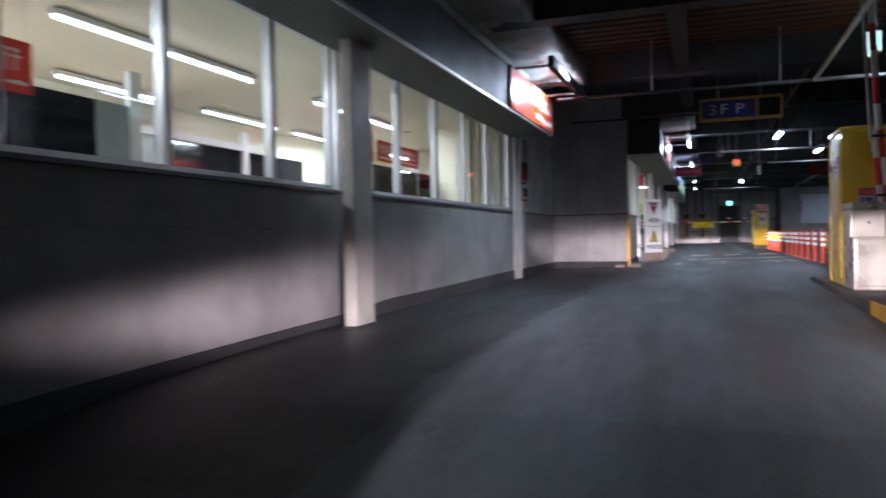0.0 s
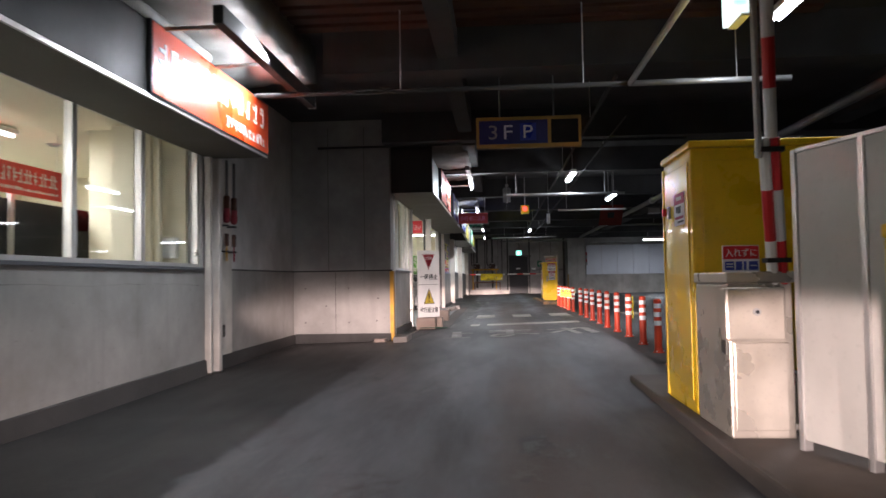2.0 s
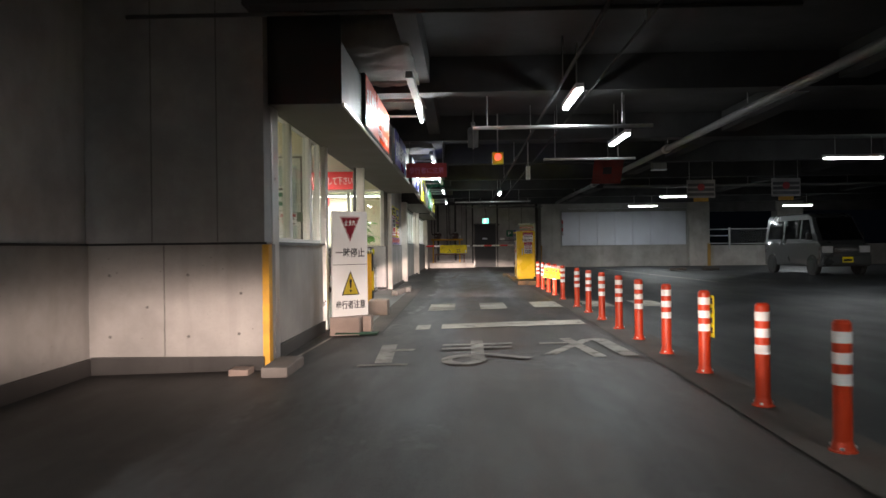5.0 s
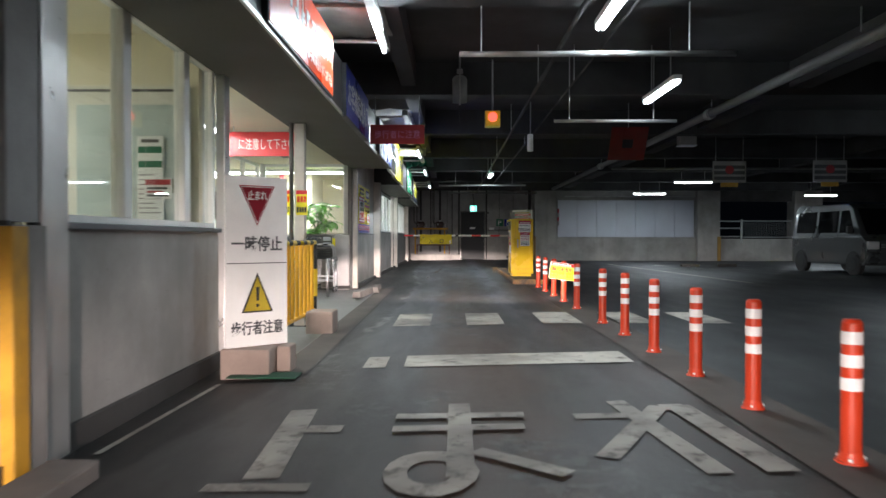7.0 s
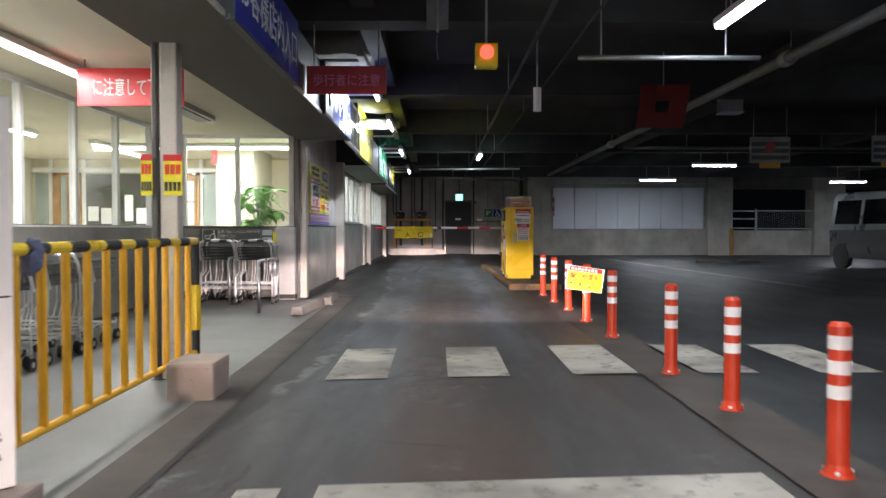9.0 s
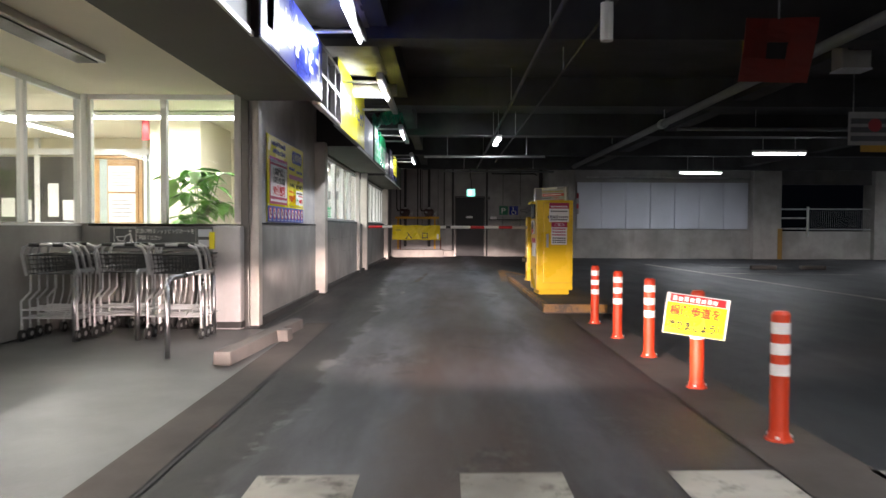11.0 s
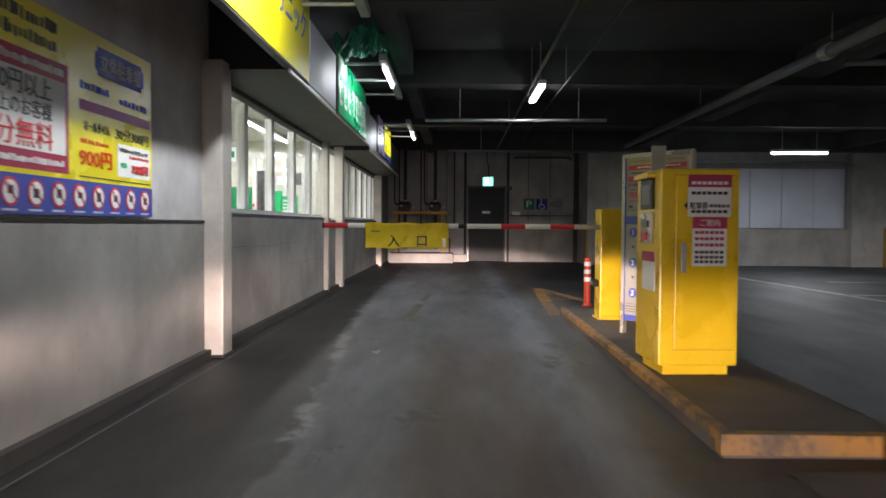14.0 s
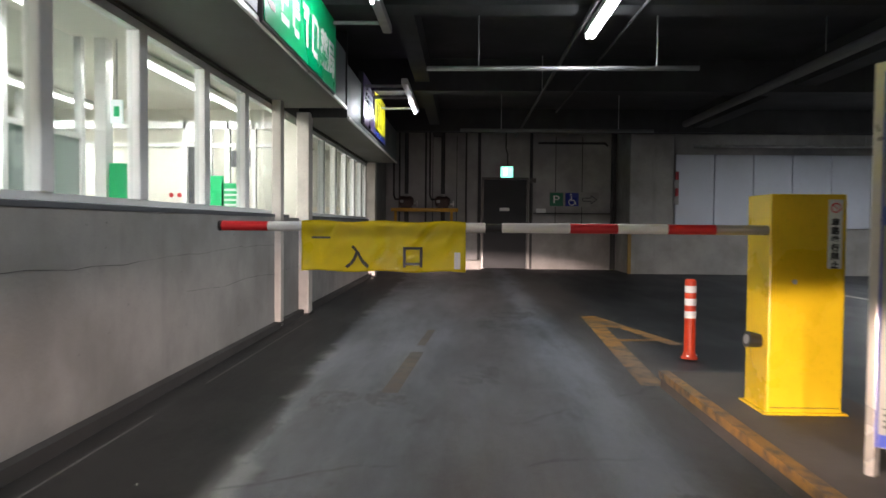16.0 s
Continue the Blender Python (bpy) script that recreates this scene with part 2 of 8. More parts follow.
YELLOW_OLD = paint("worn_yellow_paint", (0.55, 0.29, 0.02), 0.55, 0, 0.2, 5.0, 0.06, 0.5)
ORANGE_RED = paint("orange_red_rubber", (0.58, 0.05, 0.014), 0.4, 0, 0.1, 5.0, 0.03, 0.25)
WHITE = paint("white_enamel", (0.78, 0.78, 0.76), 0.4, 0, 0.05, 3.0, 0.02, 0.15)
REFLEX = paint("white_reflective_band", (0.88, 0.88, 0.88), 0.25, 0, 0.04, 8.0, 0.05, 0.08)
CREAM_STEEL = paint("cream_steel", (0.52, 0.48, 0.42), 0.32, 0.5, 0.08, 3.0, 0.03, 0.3)
RED = paint("signal_red", (0.62, 0.02, 0.025), 0.4, 0, 0.08, 3.0, 0.02, 0.15)
DARK_RED = paint("dull_red_sheet", (0.38, 0.03, 0.04), 0.5, 0, 0.12, 3.0, 0.02, 0.2)
ORANGE = paint("orange_sign_face", (0.66, 0.062, 0.010), 0.3, 0, 0.05, 1.0, 0.0, 0.05)
BLUE = paint("blue_sign_face", (0.02, 0.035, 0.30), 0.3, 0, 0.08, 1.0, 0.0, 0.05)
GREEN = paint("green_sign_face", (0.0, 0.36, 0.13), 0.3, 0, 0.05, 1.0, 0.0, 0.05)
SIGN_YELLOW = paint("yellow_sign_face", (0.80, 0.70, 0.02), 0.3, 0, 0.05, 1.0, 0.0, 0.05)
CLINIC_YELLOW = paint("clinic_yellow_face", (0.60, 0.53, 0.004), 0.4, 0, 0.05, 1.0, 0.0, 0.05)
PURPLE = paint("purple_sign_face", (0.10, 0.05, 0.22), 0.3, 0, 0.2, 2.0, 0.0, 0.1)
PINK = paint("pink_print", (0.62, 0.22, 0.42), 0.5, 0, 0.05, 2.0, 0.0, 0.05)
MAGENTA = paint("crimson_print", (0.40, 0.025, 0.08), 0.5, 0, 0.05, 2.0, 0.0, 0.05)
INK = paint("black_ink", (0.02, 0.02, 0.025), 0.5, 0, 0.1, 4.0, 0.0, 0.0)
BLUE_INK = paint("blue_ink", (0.05, 0.075, 0.36), 0.5, 0, 0.1, 4.0, 0.0, 0.0)
BLOCK = concrete("cast_concrete_block", (0.32, 0.25, 0.215), 0.85, 0.3)
KERB = concrete("kerb_concrete", (0.165, 0.15, 0.138), 0.85, 0.3)
STRIP = concrete("kerb_strip", (0.085, 0.070, 0.061), 0.85, 0.4)
PAVE = concrete("smooth_lobby_floor", (0.125, 0.125, 0.122), 0.45, 0.25, False)
LINE_WHITE = marking("white_road_paint", (0.50, 0.465, 0.40))
LINE_FAINT = marking("worn_word_paint", (0.42, 0.395, 0.35), 0.02)
LINE_YELLOW = marking("worn_orange_road_paint", (0.34, 0.165, 0.03), 0.07)
OLD_TAPE = marking("brown_line_remnant", (0.10, 0.07, 0.045), 0.06)
WOOD = paint("varnished_wood", (0.42, 0.24, 0.10), 0.4, 0, 0.2, 5.0, 0.05, 0.3)
PAPER = paint("white_paper", (0.80, 0.80, 0.78), 0.7, 0, 0.03, 3.0, 0.0, 0.03)
LEAF = paint("glossy_leaf", (0.17, 0.42, 0.06), 0.35, 0, 0.4, 6.0, 0.05, 0.2)
VAN_PAINT = paint("silver_car_paint", (0.085, 0.09, 0.093), 0.35, 0.4, 0.05, 2.0, 0.0, 0.1, 0.6)
RUBBER = paint("black_rubber", (0.02, 0.02, 0.02), 0.7, 0, 0.2, 6.0, 0.05, 0.2)
DARK_GLASS = paint("dark_car_glass", (0.012, 0.013, 0.015), 0.06, 0, 0.1, 2.0, 0.0, 0.0)
NIGHT_GLASS = paint("night_dark_glass", (0.012, 0.014, 0.018), 0.05, 0, 0.1, 2.0, 0.0, 0.0)
CLEAR = paint("lamp_lens", (0.75, 0.76, 0.78), 0.1, 0.3, 0.05, 6.0, 0.0, 0.0)
PANE = pane_glass("window_glass")
FROST = paint("frosted_glass", (0.38, 0.44, 0.42), 0.3, 0, 0.05, 1.0, 0.0, 0.05)
GREEN_FILM = paint("green_film", (0.02, 0.45, 0.16), 0.4, 0, 0.05, 2.0, 0.0, 0.05)
BROWN = paint("brown_motor_casing", (0.16, 0.07, 0.05), 0.5, 0.2, 0.2, 6.0, 0.05, 0.4)
DOOR_GREY = paint("dark_grey_steel_door", (0.028, 0.029, 0.031), 0.7, 0.0, 0.15, 2.0, 0.04, 0.3)
TUBE = glow("lit_tube", TUBE_WHITE, 40)
TUBE_ROOM = glow("lit_room_tube", (1.0, 0.97, 0.9), 14)
EXIT_GREEN = glow("lit_exit_panel", (0.25, 1.0, 0.75), 3.0)
RED_LAMP = glow("lit_red_lamp", (1.0, 0.10, 0.06), 2.6, (0.4, 0.02, 0.02))

# ---- building blocks ----


def bx(bm, x0, y0, z0, x1, y1, z1, m=None):
    mat4 = Matrix.Translation(((x0 + x1) / 2, (y0 + y1) / 2, (z0 + z1) / 2)) @ Matrix.Diagonal((abs(x1 - x0), abs(y1 - y0), abs(z1 - z0), 1))
    return bmesh.ops.create_cube(bm, size=1, matrix=(m @ mat4) if m else mat4)["verts"]


def rod(bm, a, b, r, seg=10, r2=None):
    a, b = Vector(a), Vector(b)
    d = b - a
    m = Matrix.Translation((a + b) / 2) @ d.to_track_quat("Z", "Y").to_matrix().to_4x4()
    return bmesh.ops.create_cone(bm, cap_ends=True, segments=seg, radius1=r, radius2=r if r2 is None else r2, depth=d.length, matrix=m)["verts"]


def pipe(bm, pts, r, seg=10):
    for a, b in zip(pts, pts[1:]):
        rod(bm, a, b, r, seg)
    for p in pts[1:-1]:
        bmesh.ops.create_uvsphere(bm, u_segments=seg, v_segments=6, radius=r * 1.02, matrix=Matrix.Translation(p))


def disc(bm, c, axis, r, depth, seg=20):
    a = Vector(c)
    rod(bm, a, a + Vector(axis) * depth, r, seg)


def soften(bm, w, seg=2):
    bmesh.ops.bevel(bm, geom=list(bm.edges), offset=w, offset_type="OFFSET", segments=seg, affect="EDGES", profile=0.6, clamp_overlap=True)


def mesh_of(name, bm, material, smooth=False):
    me = bpy.data.meshes.new(name)
    bm.to_mesh(me)
    bm.free()
    me.materials.append(material)
    if smooth:
        for p in me.polygons:
            p.use_smooth = True
    return me


def part(name, bm, material, parent, label="", smooth=False):
    """Links a bmesh as one mesh object under a thing or under a part."""
    ob = new(name, mesh_of(name, bm, material, smooth))
    ob.parent = parent
    if label:
        tagged(ob, label)
    return ob


def solid(name, bm, material, label, category, kind="", group="", smooth=False):
    return tagged(new(name, mesh_of(name, bm, material, smooth)), label, category, group, kind)


def holder(name, label, category, at=(0, 0, 0), rz=0.0, kind="", group=""):
    ob = new(name)
    ob.empty_display_size = 0.1
    ob.matrix_basis = pose(*at, 0, 0, rz)
    return tagged(ob, label, category, group, kind)


def box_part(name, parent, dims, material, bevel=0.0, label=""):
    bm = bmesh.new()
    bx(bm, *dims)
    if bevel:
        soften(bm, bevel)
    return part(name, bm, material, parent, label)


def box_solid(name, dims, material, label, category, kind="", bevel=0.0, group=""):
    bm = bmesh.new()
    bx(bm, *dims)
    if bevel:
        soften(bm, bevel)
    return solid(name, bm, material, label, category, kind, group)


def lettering(name, text, size, m, material, parent, width=None, label="", bold=0.0):
    """Words in the built-in font as a thin mesh. m: pose of the text's middle; the text lies in its xy plane."""
    cu = bpy.data.curves.new(name, "FONT")
    cu.body, cu.size, cu.align_x, cu.align_y, cu.extrude, cu.resolution_u = text, size, "CENTER", "CENTER", 0.0015, 3
    cu.offset = bold
    tmp = bpy.data.objects.new(name, cu)
    scene.collection.objects.link(tmp)
    bpy.context.view_layer.update()
    me = bpy.data.meshes.new_from_object(tmp.evaluated_get(bpy.context.evaluated_depsgraph_get()))
    bpy.data.objects.remove(tmp)
    xs = [v.co.x for v in me.vertices] or [0]
    ys = [v.co.y for v in me.vertices] or [0]
    cx, cy, w = (min(xs) + max(xs)) / 2, (min(ys) + max(ys)) / 2, max(max(xs) - min(xs), 1e-3)
    k = (width / w) if width else 1.0
    me.transform(m @ Matrix.Diagonal((k, 1, 1, 1)) @ Matrix.Translation((-cx, -cy, 0)))
    me.materials.clear()
    me.materials.append(material)
    ob = new(name, me)
    ob.parent = parent
    if label:
        tagged(ob, label)
    return ob


FACE_CAM = pose(0, 0, 0, 90, 0, 0)       # text that faces -y
FACE_LANE = pose(0, 0, 0, 90, 0, 90)     # text that faces +x


def at(x, y, z, turn):
    return Matrix.Translation((x, y, z)) @ turn


def floor_z(x, y):
    ys = [-16, -6, -3, -1.3, 0.8, 1.8, 3.6, 6, 10, 13]
    zs = [-1.45, -0.75, -0.53, -0.40, -0.30, -0.21, -0.14, -0.09, -0.03, 0.0]
    z = float(np.interp(y, ys, zs))
    side = max(0.0, min(4.8, 1.7 - x)) * 0.026 * float(np.interp(y, [3, 9, 17, 27], [0, 1, 1, 0]))
    return z - side

# ---- ground ----


def grid_sheet(name, xs, ys, material, label, category, dz=0.0, kind="structure"):
    bm = bmesh.new()
    rows = [[bm.verts.new((x, y, floor_z(x, y) + dz)) for x in xs] for y in ys]
    for j in range(len(ys) - 1):
        for i in range(len(xs) - 1):
            bm.faces.new((rows[j][i], rows[j][i + 1], rows[j + 1][i + 1], rows[j + 1][i]))
    return solid(name, bm, material, label, category, kind)


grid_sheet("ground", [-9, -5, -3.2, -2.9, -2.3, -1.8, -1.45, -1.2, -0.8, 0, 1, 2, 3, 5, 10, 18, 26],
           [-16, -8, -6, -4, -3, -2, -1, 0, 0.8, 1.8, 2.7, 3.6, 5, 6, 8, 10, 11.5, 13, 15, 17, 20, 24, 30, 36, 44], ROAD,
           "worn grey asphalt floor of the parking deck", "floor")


def slab_on_floor(name, x0, y0, x1, y1, h, material, label, category, kind="structure", bevel=0.012):
    z = floor_z((x0 + x1) / 2, (y0 + y1) / 2)
    return box_solid(name, (x0, y0, z - 0.25, x1, y1, z + h), material, label, category, kind, bevel)


# lobby floor and the low strip along it
def lobby_z(y):
    return floor_z(-0.95, y) + 0.006


bm = bmesh.new()
ys = [16.7 + 0.755 * i for i in range(11)]
edge = [[bm.verts.new((x, y, lobby_z(y))) for x in (-9.0, -3.3, -0.95)] for y in ys]
for a, b in zip(edge, edge[1:]):
    for i in range(2):
        bm.faces.new((a[i], a[i + 1], b[i + 1], b[i]))
solid("pavement", bm, PAVE, "smooth grey lobby floor beside the lane", "floor", "structure")
grid_sheet("kerb_strip", [-0.95, -0.82, -0.70], [16.2, 17, 19, 21, 23, 24.7], STRIP, "flush brown concrete strip along the lane", "kerb", 0.009)
grid_sheet("kerb_joint", [-0.70, -0.675], [16.2, 17, 19, 21, 23, 24.7], CONC_DARK, "dark joint between strip and lane", "kerb", 0.005)

# ---- road paint ----


def road_mark(name, quads, material, label, group=""):
    bm = bmesh.new()
    for i, q in enumerate(quads):
        vs = [bm.verts.new((x, y, floor_z(x, y) + 0.006 + 0.0006 * i)) for x, y in q]
        bm.faces.new(vs)
    bmesh.ops.recalc_face_normals(bm, faces=bm.faces)
    for f in bm.faces:
        if f.normal.z < 0:
            f.normal_flip()
    return solid(name, bm, material, label, "road marking", "structure", group)


def rect(x0, y0, x1, y1):
    return [(x0, y0), (x1, y0), (x1, y1), (x0, y1)]


def bar(x0, y0, x1, y1, w):
    d = Vector((x1 - x0, y1 - y0)).normalized()
    n = Vector((-d.y, d.x)) * w / 2
    return [(x0 - n.x, y0 - n.y), (x1 - n.x, y1 - n.y), (x1 + n.x, y1 + n.y), (x0 + n.x, y0 + n.y)]


road_mark("stop_line", [rect(-0.31, 16.42, -0.14, 16.92), rect(0.0, 16.42, 1.72, 16.94)], LINE_WHITE, "worn white stop line across the lane")
for x0, w in ((-0.28, 0.41), (0.53, 0.41), (1.36, 0.43), (2.17, 0.42), (3.0, 0.42)):
    road_mark("crossing_stripe", [rect(x0, 18.93, x0 + w, 20.12)], LINE_WHITE, "worn white zebra crossing stripe on the lane", "zebra crossing stripes")
# the painted word for stop, in stretched strokes
road_mark("stop_word", [bar(-0.48, 15.1, -0.42, 13.9, 0.15), bar(-0.38, 14.67, -0.2, 14.66, 0.13), bar(-0.62, 13.8, -0.2, 13.78, 0.09)], LINE_FAINT, "worn white stroke of a painted stop word", "painted stop word")
ring = []
for i in range(14):
    a0, a1 = math.pi * 2 * i / 14, math.pi * 2 * (i + 1) / 14
    ring.append([(0.27 + 0.10 * math.cos(a0), 13.93 + 0.16 * math.sin(a0)), (0.27 + 0.10 * math.cos(a1), 13.93 + 0.16 * math.sin(a1)),
                 (0.27 + 0.20 * math.cos(a1), 13.93 + 0.30 * math.sin(a1)), (0.27 + 0.20 * math.cos(a0), 13.93 + 0.30 * math.sin(a0))])
road_mark("stop_word", ring + [bar(0.40, 15.13, 0.39, 13.85, 0.12), bar(0.06, 14.86, 0.74, 14.84, 0.11), bar(0.06, 14.6, 0.72, 14.6, 0.11), bar(0.46, 14.2, 0.82, 13.85, 0.10)],
          LINE_FAINT, "worn white loop of a painted stop word", "painted stop word")
road_mark("stop_word", [bar(1.29, 15.15, 1.42, 13.85, 0.11), bar(1.0, 14.81, 1.27, 14.81, 0.11), bar(1.5, 15.0, 1.02, 14.08, 0.11), bar(1.5, 14.97, 1.63, 14.97, 0.13), bar(1.6, 15.0, 1.67, 13.85, 0.14)],
          LINE_FAINT, "worn white hook of a painted stop word", "painted stop word")
road_mark("hatch_line", [bar(1.56, 30.5, 1.74, 33.95, 0.15), bar(1.76, 34.0, 2.17, 32.1, 0.13), bar(1.72, 33.3, 1.95, 33.1, 0.14), bar(1.66, 32.3, 2.08, 32.35, 0.10)],
          LINE_YELLOW, "worn yellow hatch lines ahead of the island", "yellow paint")
road_mark("old_line", [bar(-0.06, 30.2, 0.02, 31.6, 0.10), bar(0.03, 31.9, 0.08, 32.8, 0.07)], OLD_TAPE, "faint brown remnant of an old line", "yellow paint")
road_mark("bay_line", [bar(5.95, 37.3, 6.6, 26.2, 0.12)], LINE_WHITE, "white line of a parking bay", "parking bay lines")
road_mark("bay_line", [bar(6.3, 33.3, 9.4, 33.0, 0.1)], LINE_WHITE, "white line of a parking bay", "parking bay lines")
road_mark("bay_line", [bar(7.2, 35.9, 9.2, 35.7, 0.1)], LINE_WHITE, "white line of a parking bay", "parking bay lines")
road_mark("edge_line", [bar(-1.26, 24.8, -1.2, 33.5, 0.012)], paint("pale_dust", (0.16, 0.15, 0.14), 0.9), "thin pale dust line along the wall foot")
road_mark("edge_line", [bar(-1.28, 14.3, -1.22, 15.9, 0.035)], LINE_WHITE, "thin pale line at the foot of the wall")

# ---- walls of the shop front, west side ----


def wall_box(name, dims, material, label="bare grey concrete wall with stains", bevel=0.0):
    return box_solid(name, dims, material, label, "wall", "structure", bevel)


# ticket office: low wall, plinth, header
wall_box("wall_office_low", (-3.08, -12, -1.2, -2.9, 10.36, 0.97), CONC, "grey concrete wall below the office windows")
wall_box("wall_office_header", (-3.05, -12, 2.27, -2.9, 10.36, 3.3), SOFFIT, "grey header wall above the office windows")
wall_box("wall_recess_low", (-3.08, 10.36, -0.4, -2.9, 13.8, 0.975), CONC, "grey concrete wall of the recess")
wall_box("wall_recess_high", (-3.08, 10.36, 0.99, -2.925, 13.8, 3.3), PANEL_LIT, "grey painted wall panels above the concrete")
wall_box("wall_pier_low", (-3.0, 13.8, -0.4, -1.37, 14.05, 0.975), CONC, "grey concrete pier facing the lane")
wall_box("wall_pier_high", (-3.0, 13.82, 0.99, -1.40, 14.05, 3.3), PANEL, "grey painted panels above the concrete pier")
for x in (-2.36, -1.80):
    box_solid("trim_joint", (x - 0.004, 13.816, 1.0, x + 0.004, 13.83, 3.2), JOINT, "dark joint between wall panels", "trim", "structure")
box_solid("trim_joint_low", (-2.255, 13.797, -0.05, -2.249, 13.81, 0.97), CONC_DARK, "shallow joint in the concrete pier", "trim", "structure")
box_solid("trim_seam", (-2.93, 10.4, 0.973, -2.892, 13.79, 0.992), BLACK, "dark seam between concrete and panels", "trim", "structure")
box_solid("trim_seam", (-2.91, 13.79, 0.973, -1.38, 13.82, 0.992), BLACK, "dark seam between concrete and panels", "trim", "structure")
box_solid("baseboard", (-2.9, 10.5, -0.4, -2.87, 13.79, 0.02), CONC_DARK, "dark plinth at the foot of the wall", "baseboard", "structure")
box_solid("baseboard", (-2.87, 13.76, -0.4, -1.4, 13.8, 0.03), CONC_DARK, "dark plinth at the foot of the pier", "baseboard", "structure")
bm = bmesh.new()
ends = [-12, -6, -3, 1.36, 3.4, 4.3, 5.4, 7.2, 8.7, 10.36]
lips = [-0.55, -0.38, -0.28, -0.14, -0.10, -0.085, -0.03, -0.02, 0.0, 0.01]
tops = [bm.verts.new((-2.878, y, z)) for y, z in zip(ends, lips)]
foot = [bm.verts.new((-2.86, y, floor_z(-2.88, y) - 0.08)) for y in ends]
inner = [bm.verts.new((-2.902, y, z + 0.007)) for y, z in zip(ends, lips)]
for i in range(len(ends) - 1):
    bm.faces.new((foot[i], foot[i + 1], tops[i + 1], tops[i]))
    bm.faces.new((tops[i], tops[i + 1], inner[i + 1], inner[i]))
solid("baseboard", bm, CONC_DARK, "dark plinth at the foot of the office wall", "baseboard", "structure")

# second office, lobby jamb, poster wall, pharmacy fronts
wall_box("wall_front_low", (-1.6, 14.2, -0.3, -1.45, 16.7, 0.97), CONC, "grey concrete wall below the narrow windows")
box_solid("baseboard", (-1.45, 14.2, -0.3, -1.42, 16.7, 0.045), CONC_DARK, "dark plinth at the foot of the wall", "baseboard", "structure")
wall_box("wall_front_header", (-1.6, 14.2, 2.26, -1.45, 24.4, 3.3), SOFFIT, "grey header above windows and lobby")
wall_box("wall_poster_low", (-1.6, 24.55, -0.2, -1.41, 28.4, 1.0), CONC, "grey concrete wall below the parking poster")
wall_box("wall_poster_high", (-1.6, 24.4, 1.015, -1.425, 28.4, 3.3), PANEL_LIT, "grey painted wall panels behind the poster")
box_solid("trim_seam", (-1.45, 24.6, 0.997, -1.405, 28.4, 1.017), BLACK, "dark seam between concrete and panels", "trim", "structure")
wall_box("wall_pharmacy_low", (-1.6, 28.4, -0.2, -1.42, 40.3, 1.056), CONC, "grey concrete wall below the pharmacy windows")
wall_box("wall_pharmacy_header", (-1.6, 28.4, 2.14, -1.45, 40.3, 3.3), SOFFIT, "grey header above the pharmacy windows")
box_solid("baseboard", (-1.42, 24.6, -0.2, -1.36, 40.3, 0.06), CONC_DARK, "dark plinth at the foot of the wall", "baseboard", "structure")
wall_box("wall_west_end", (-1.6, 40.3, -0.2, -1.42, 42.9, 3.3), CONC, "dark grey concrete wall at the deck's end")

OCHRE_GUARD = paint("dull_ochre_guard", (0.24, 0.14, 0.03), 0.6)


def wall_crack(x, y0, y1, z, seed):
    """A thin wandering crack along a concrete wall."""
    rnd = random.Random(seed)
    bm = bmesh.new()
    n, zz = 26, z
    pts = []
    for i in range(n + 1):
        zz += rnd.uniform(-0.012, 0.012)
        pts.append((y0 + (y1 - y0) * i / n, zz))
    for (ya, za), (yb, zb) in zip(pts, pts[1:]):
        w = rnd.uniform(0.0003, 0.0014)
        bm.faces.new([bm.verts.new(p) for p in ((x, ya, za - w), (x, yb, zb - w), (x, yb, zb + w), (x, ya, za + w))])
    bmesh.ops.solidify(bm, geom=bm.faces[:], thickness=-0.001)
    solid("trim_crack", bm, CONC_DARK, "thin dark crack along the concrete wall", "trim", "structure")


wall_crack(-1.4185, 28.15, 32.8, 0.80, 3)
wall_crack(-1.4185, 30.6, 34.9, 0.56, 4)
wall_crack(-2.8985, 3.8, 10.2, 0.80, 5)
wall_crack(-2.8985, -4.0, 4.0, 0.72, 7)

# ---- back wall with door, pier and panelled wall ----
wall_box("wall_north_left", (-1.6, 42.75, -0.2, 0.80, 42.95, 3.3), PANEL, "grey panelled back wall of the deck")
wall_box("wall_north_over_door", (0.80, 42.75, 2.05, 1.82, 42.95, 3.3), PANEL, "grey panelled wall above the steel door")
wall_box("wall_north_right", (1.82, 42.75, -0.2, 3.9, 42.95, 3.3), PANEL, "grey panelled back wall of the deck")
for x in (-0.35, 0.2, 2.45, 3.05):
    box_solid("trim_joint", (x, 42.742, 0.9, x + 0.014, 42.76, 3.0), CONC_DARK, "dark joint between wall panels", "trim", "structure")
wall_box("wall_north_base", (1.83, 42.68, -0.2, 3.83, 42.75, 0.92), CONC, "grey concrete foot of the back wall")
wall_box("wall_pier_mid", (3.83, 41.35, -0.2, 4.72, 42.95, 3.3), CONC, "grey concrete pier at the back wall", 0.02)
box_solid("corner_guard", (3.80, 41.33, 0.0, 3.87, 41.40, 1.0), OCHRE_GUARD, "worn yellow corner guard on the concrete pier", "corner guard", "", 0.004)
wall_box("wall_north_panels_low", (4.72, 41.40, -0.2, 10.5, 41.6, 0.95), CONC, "grey concrete wall below the pale panels")
wall_box("wall_north_panels_back", (4.72, 41.52, 0.95, 10.5, 41.7, 3.3), PANEL, "grey wall behind the pale panels")
panels = holder("wall_panelling", "pale blue-grey metal panels on the back wall", "wall panels", kind="structure")
